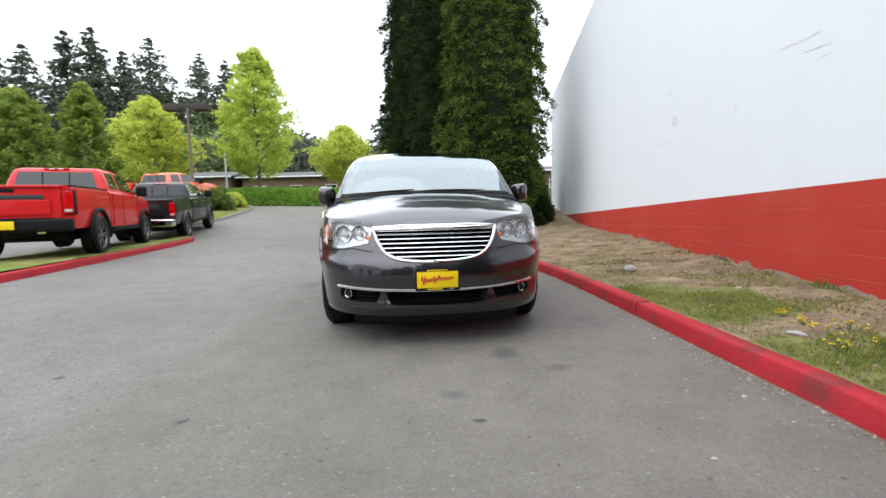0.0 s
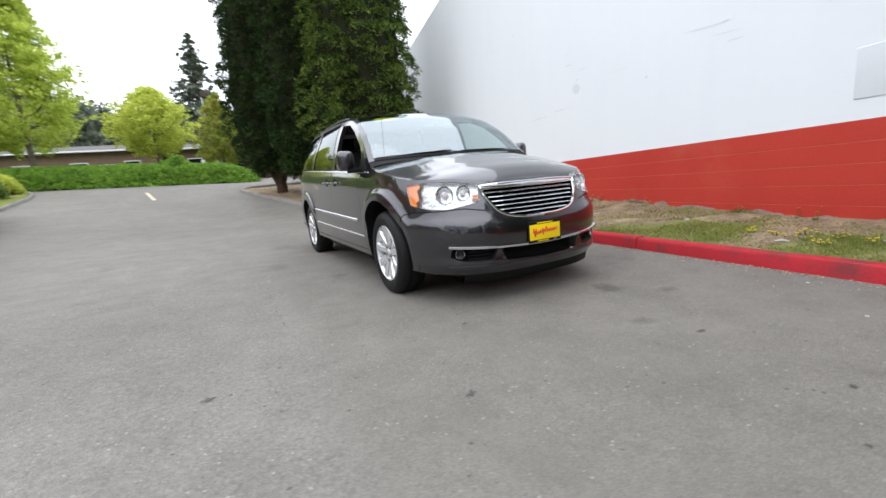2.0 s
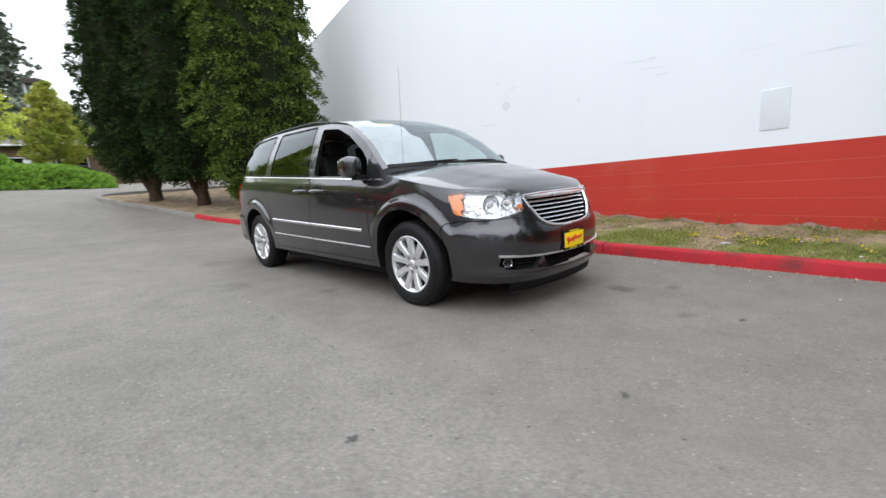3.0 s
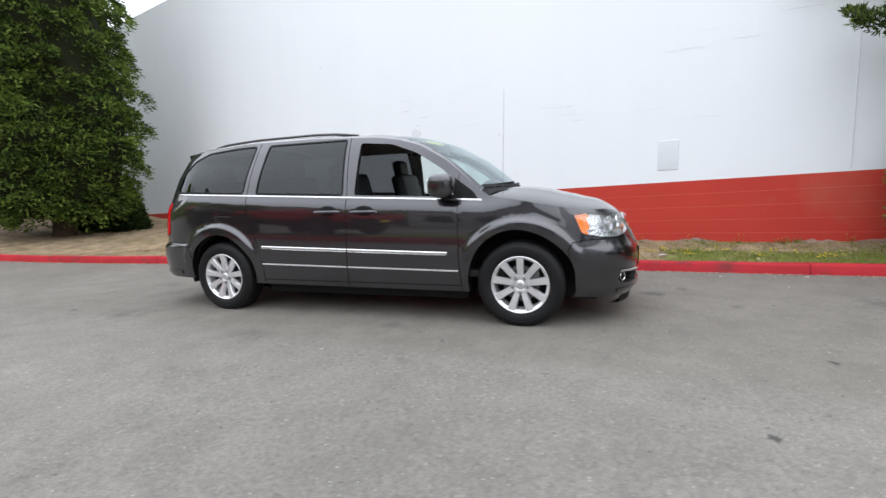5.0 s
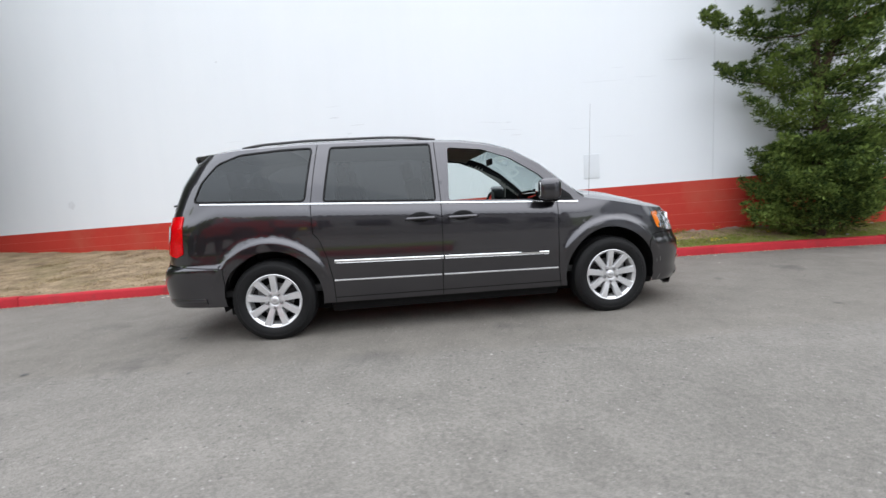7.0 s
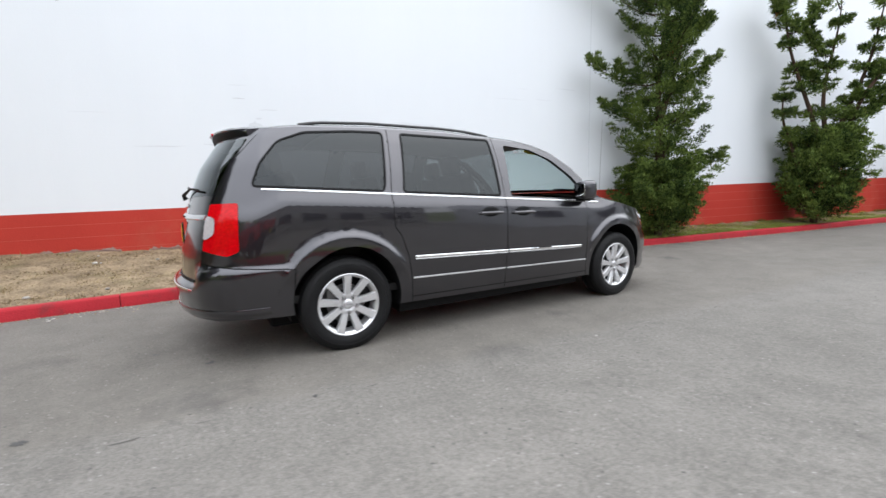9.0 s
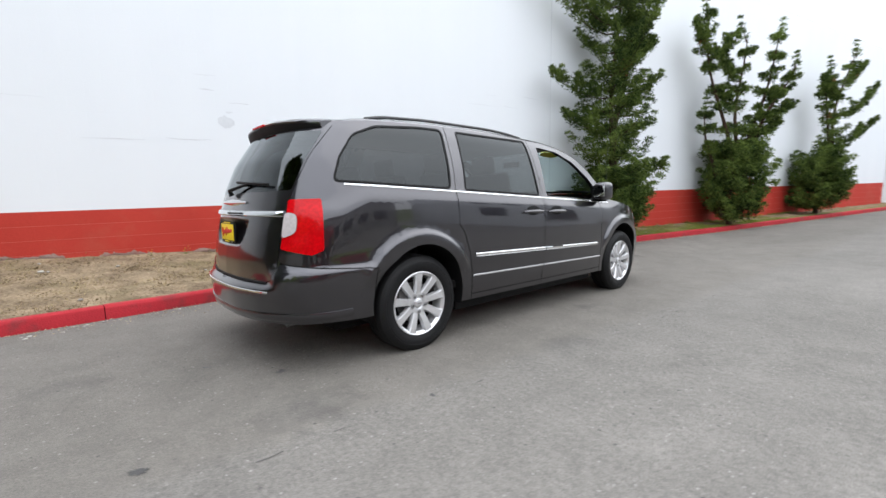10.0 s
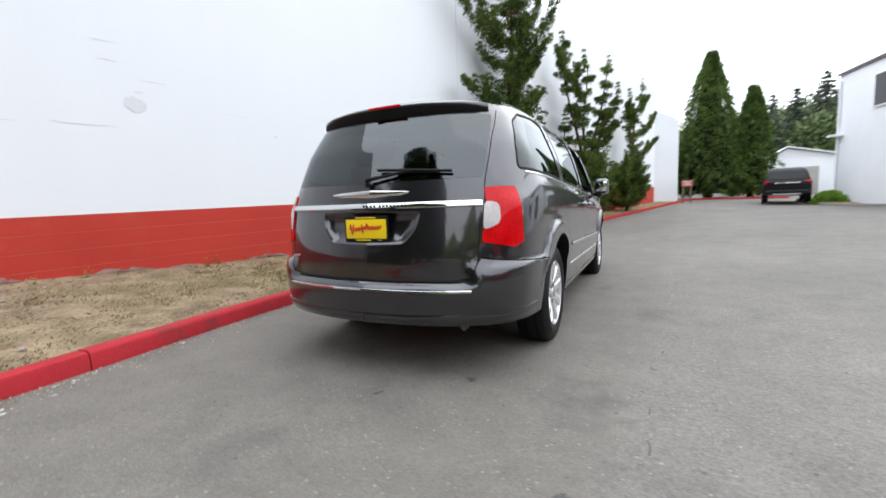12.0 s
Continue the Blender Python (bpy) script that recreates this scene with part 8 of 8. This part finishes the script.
def flower(x, y, z, petal, seed, n=7, h=.055):
    r = np.random.default_rng(seed)
    t = empty("flower", Matrix.Translation((x, y, z - .01)), "small yellow wildflower in the thin grass" if petal == "petal" else "small orange poppy at the wall's foot", "flower", "wildflowers")
    D = np.stack([r.normal(size=10), r.normal(size=10), np.full(10, .35)], 1)
    quads("leaf", leaf_quads(np.zeros((10, 3)), D, .045, .009, r), M["weed"], t)
    st = bmesh.new()
    for k in range(n):
        a, rr = r.random() * 6.28, r.random() * .09
        p = np.array([math.cos(a) * rr, math.sin(a) * rr, h * r.uniform(.6, 1.3)])
        add_tube(st, [(p[0] * .3, p[1] * .3, 0), tuple(p)], .0018, 4)
        b = np.arange(8) * math.pi / 4
        quads("bloom", leaf_quads(np.tile(p, (8, 1)), np.stack([np.cos(b), np.sin(b), np.full(8, .35)], 1), .012, .006, r), M[petal], t)
    part("stem", st, M["weed"], t)
    return t


for k in range(18):
    xx, yy, zz = bed_points(1, .6, 3.2, .12, .6, rng)
    flower(xx[0], yy[0], zz[0], "petal", 300 + k, n=int(rng.integers(4, 10)))
for k in range(16):
    xx, yy, zz = bed_points(1, -1.5, 8.5, .92, .99, rng)
    flower(xx[0], yy[0], zz[0], "petal_orange", 340 + k, n=int(rng.integers(3, 7)), h=.11)
for k in range(12):
    xx, yy, zz = bed_points(1, -10, 0, .3, .98, rng)
    flower(xx[0], yy[0], zz[0], "petal", 370 + k, n=5)


def pebble(x, y, z, s, seed, mat, label, name="stone", group="stones in the strip"):
    bm = bmesh.new()
    bmesh.ops.create_icosphere(bm, subdivisions=2, radius=1)
    for v in bm.verts:
        w = 1 + .25 * noise.noise(v.co * 1.3 + Vector((seed, 0, 0)))
        v.co = Vector((v.co.x * s[0] * w, v.co.y * s[1] * w, v.co.z * s[2] * w))
    ob = part(name, bm, M[mat])
    ob.matrix_world = Matrix.Translation((x, y, z)) @ Matrix.Rotation(seed, 4, "Z")
    return tagged(ob, label, "stone", group)


pebble(2.64, 5.6, soil1(2.64, 5.6) + .02, (.11, .08, .05), 1.2, "stone", "grey stone lying in the dry strip")
pebble(2.30, 2.60, soil1(2.3, 2.6) + .012, (.055, .04, .016), 2.0, "stone", "flat pale stone slab in the grass")
for k in range(24):
    xx, yy, zz = bed_points(1, -3, 11, .05, .98, rng)
    s_ = rng.uniform(.012, .035)
    pebble(xx[0], yy[0], zz[0] + s_ * .3, (s_, s_ * .8, s_ * .5), float(k), "stone", "small pale stone in the soil")
for k, (x, y) in enumerate(((1.05, 1.55), (1.6, 2.0), (1.35, 9.05), (1.42, 8.85), (1.30, 9.2), (1.22, 9.45), (1.55, 8.3), (1.70, 1.2), (1.62, 3.1), (-1.9, 5.2), (-3.6, 7.2))):
    for j in range(3 if k in (2, 3, 4, 5) else 1):
        s_ = rng.uniform(.007, .015)
        pebble(x + rng.normal() * .05, y + rng.normal() * .05, land1(x, y) + s_ * .25, (s_ * 1.4, s_, s_ * .5), float(k + j * 3), "stone", "pale chip of stone by the gutter", group="chips in the gutter")

# leaf litter along the gutter
m = 7000
li = rng.integers(5, 195, m)
off = np.abs(rng.normal(size=m)) ** 1.6 * .055 * (1 + .8 * np.sin(li * .21) ** 2)
P = np.stack([RED_LINE[li, 0] - .02 - off, RED_LINE[li, 1] + rng.normal(size=m) * .1, np.zeros(m)], 1)
P[:, 2] = land(P[:, 0], P[:, 1]) + .006
D = np.stack([rng.normal(size=m), rng.normal(size=m), np.abs(rng.normal(size=m)) * .15], 1)
tagged(quads("leaf_litter", leaf_quads(P, D, .013 * rng.uniform(.5, 2.0, m), .004, rng, .1), M["litter"]), "dry leaf bits along the gutter", "leaves", kind="stuff")


# clods and dead bits over the dry strip
cr = np.random.default_rng(88)
n = 5200
cx, cy, cz = bed_points(n, -4, 12, .02, .99, cr)
cs = .004 + .011 * cr.random(n) ** 3
octa = np.array([(1, 0, 0), (-1, 0, 0), (0, 1, 0), (0, -1, 0), (0, 0, .7), (0, 0, -.7)])
cv = np.stack([cx, cy, cz], 1)[:, None] + octa * cr.uniform(.6, 1.4, (n, 6, 1)) * cs[:, None, None]
of = np.array([(0, 2, 4), (2, 1, 4), (1, 3, 4), (3, 0, 4), (2, 0, 5), (1, 2, 5), (3, 1, 5), (0, 3, 5)])
tagged(raw("soil_clods", cv.reshape(-1, 3), (of[None] + 6 * np.arange(n)[:, None, None]).reshape(-1, 3), M["clod"], smooth=False), "crumbs and clods of dry soil", "soil", kind="stuff")
n = 9000
cx, cy, cz = bed_points(n, -4, 13, .0, .99, cr)
D = np.stack([cr.normal(size=n), cr.normal(size=n), np.abs(cr.normal(size=n)) * .2], 1)
tagged(quads("dead_bits", leaf_quads(np.stack([cx, cy, cz + .008], 1), D, .035 * cr.uniform(.4, 1.5, n), .004, cr, .1), M["clod"]), "dead stalks and leaf bits on the soil", "leaves", kind="stuff")


def blot(x, y, rx, ry, rot, seed, mat, label, group="stains on the asphalt", lift=.0025):
    """A thin spill with an uneven edge."""
    n = 44
    v = [(0, 0, 0)]
    for j in range(n):
        a = 2 * math.pi * j / n
        w = .42 + .36 * noise.noise((math.cos(a) * 1.6, math.sin(a) * 1.6, seed * 3.7)) + .28 * noise.noise((math.cos(a) * 5, math.sin(a) * 5, seed * 1.3))
        v.append((math.cos(a) * rx * w, math.sin(a) * ry * w, 0))
    c, s_ = math.cos(rot), math.sin(rot)
    v = [(x + p[0] * c - p[1] * s_, y + p[0] * s_ + p[1] * c) for p in v]
    v = [(a, b, land1(a, b) + lift) for a, b in v]
    f = [(0, 1 + j, 1 + (j + 1) % n) for j in range(n)]
    return tagged(raw("stain", v, f, mat, smooth=False), label, "stain", group)


for k, (x, y, rx, ry, rot) in enumerate(((-1.46, 4.44, .05, .03, .3), (-1.31, 4.7, .06, .03, 1.0), (-.80, 2.83, .05, .03, .2), (-1.21, 1.99, .07, .04, .8), (-2.28, 2.59, .05, .04, 0), (-.90, 7.97, .07, .05, .4), (-1.62, 8.77, .09, .05, .9), (-1.83, 7.42, .05, .03, .1), (-.5, 8.35, .06, .03, 1.3), (.2, 1.9, .06, .03, 0), (-2.2, 9.1, .06, .04, .6), (.1, 1.2, .04, .03, 0), (-.3, 1.0, .03, .02, 1))):
    blot(x, y, rx, ry, rot, k, M["oil"], "dark oil spot on the grey asphalt")

# the cracked joint between the two pavings
jr = np.random.default_rng(77)
jy = np.arange(-14, 15, .06)
jx = -1.75 + .05 * np.sin(jy * .9) + np.cumsum(jr.normal(size=len(jy)) * .012) * .6
jw = .0012 + .004 * np.abs(np.sin(jy * 2.3 + jr.normal(size=len(jy)) * .9))
jv = []
for x, y, w in zip(jx, jy, jw):
    jv += [(x - w, y, land1(x, y) + .003), (x + w, y, land1(x, y) + .003)]
tagged(raw("paving_crack", jv, [g for i, g in enumerate(grid_faces(len(jy), 2)) if math.sin(jy[i] * 1.7) + jr.normal() * .9 > 1.75], M["tar"], smooth=False), "broken dark crack along the paving joint", "crack", kind="structure")

# marks, panel and joints on the wall
panel = empty("utility_panel", Matrix.Translation(wall_pt(2.35, 1.55, 0)), "grey painted flush panel on the white wall", "panel")
ang = Matrix.Rotation(-math.atan(WALL_B), 4, "Z")
panel.matrix_world = Matrix.Translation(wall_pt(2.465, 1.59, .0)) @ ang
part("door", boxm((0, 0, 0), (.016, .29, .46), .007, seg=3), M["wall_grey"], panel)
wall_seam = part("downpipe", tube([wall_pt(.34, 1.23, .004), wall_pt(.34, 7.2, .004)], .007, 6), M["wall_grey"])
tagged(wall_seam, "thin painted conduit running up the wall", "pipe")


def wall_mark(y, z, w, h, tilt, mat, label, seed):
    n = 12
    v = []
    for j in range(n):
        t = j / (n - 1)
        yy = y - w / 2 + w * t
        zz = z + tilt * (t - .5) * w + .012 * noise.noise((t * 4, seed, 0))
        hh_ = h * (.6 if h < .1 else 1) * (.35 + .65 * math.sin(math.pi * t)) * (1 + .5 * noise.noise((t * 6, seed, 2)))
        v += [wall_pt(yy, zz - hh_ / 2, .004), wall_pt(yy, zz + hh_ / 2, .004)]
    return tagged(raw("wall_mark", v, grid_faces(n, 2), mat, smooth=False), label, "mark", "scuffs on the wall")


for k, (y, z, w, h, tl, mt) in enumerate(((7.17, 2.42, .24, .19, .1, "scuff"), (7.43, 3.13, .30, .016, -.04, "scuff"), (7.42, 2.91, .20, .018, -.02, "crack"), (6.96, 2.73, .30, .012, 0, "crack"), (7.70, 2.12, .62, .012, 0, "crack"), (8.65, 2.08, .75, .010, 0, "crack"), (7.12, 2.58, .10, .05, 0, "scuff"), (2.25, 3.14, .75, .014, .02, "scuff"), (1.5, 3.15, .40, .016, .05, "scuff"), (4.28, 2.56, .60, .014, .10, "scuff"), (3.95, 2.40, .42, .014, .12, "scuff"), (3.98, 2.54, .12, .03, 0, "scuff"), (3.85, 2.29, .22, .010, 0, "crack"), (2.0, 2.12, .55, .010, .03, "scuff"), (2.7, 2.32, .40, .010, .02, "scuff"), (2.0, 3.36, .25, .012, 0, "scuff"), (9.82, 4.24, .06, .03, 0, "crack"), (9.6, 2.6, .5, .01, 0, "scuff"), (5.3, 2.2, .06, .06, 0, "scuff"), (13.7, 1.50, .16, .20, 0, "scuff"), (5.9, 2.45, .5, .010, 0, "scuff"), (.95, 3.4, .5, .02, .06, "scuff"))):
    wall_mark(y, z, w, h, tl, M[mt], "faint scuff on the white paint" if mt == "scuff" else "fine dark crack in the white paint", k * 3.1)

for k in range(30):
    y = float(rng.uniform(-1, 10.5))
    zb = float(soil_z(wall_x(y) - .1, y))
    n = 12
    w, hgt = rng.uniform(.15, .7), rng.uniform(.035, .085)
    v = []
    for j in range(n):
        t = j / (n - 1)
        yy = y - w / 2 + w * t
        v += [wall_pt(yy, zb - .08, .0055), wall_pt(yy, zb + hgt * (.25 + math.sin(math.pi * t) * (.6 + .8 * noise.noise((t * 7, k, 0)))), .0055)]
    tagged(raw("paint_chip", v, grid_faces(n, 2), M["bare_block"], smooth=False), "bare grey concrete where red paint has peeled", "mark", "peeled paint on the wall")

# ---- red base blocks, each a piece of its own ----
CH, CW, JT = .203, .406, .0062
BL = CW * math.hypot(1, WALL_B)
blk = boxm((0, 0, 0), (.05, BL, CH - JT))
blk_me = bpy.data.meshes.new("block")
blk.to_mesh(blk_me)
blk.free()
blk_me.materials.append(M["wall_red"])
slope = math.atan(-.020)
rest = bmesh.new()
for row in range(6):
    y = Y0 + (CW / 2 if row % 2 else 0) + CW / 2
    while y < Y1 - CW / 2:
        z = red_z(y) - CH / 2 - row * CH
        if z + CH / 2 > float(soil_z(wall_x(y) - .1, y)) - .05:
            m = Matrix.Translation(wall_pt(y, z, -.0235)) @ ang @ Matrix.Rotation(slope, 4, "X")
            if -1.5 < y < 10.5:
                ob = new("block", blk_me)
                ob.parent = wall_east
                ob.matrix_basis = m
            else:
                add_box(rest, (0, 0, 0), (.05, BL, CH - JT))
                bmesh.ops.transform(rest, matrix=m, verts=rest.verts[-8:])
        y += CW
ob = part("block_courses", rest, M["wall_red"], wall_east, "red painted block courses", smooth=False)
tagged(ob, kind="stuff")
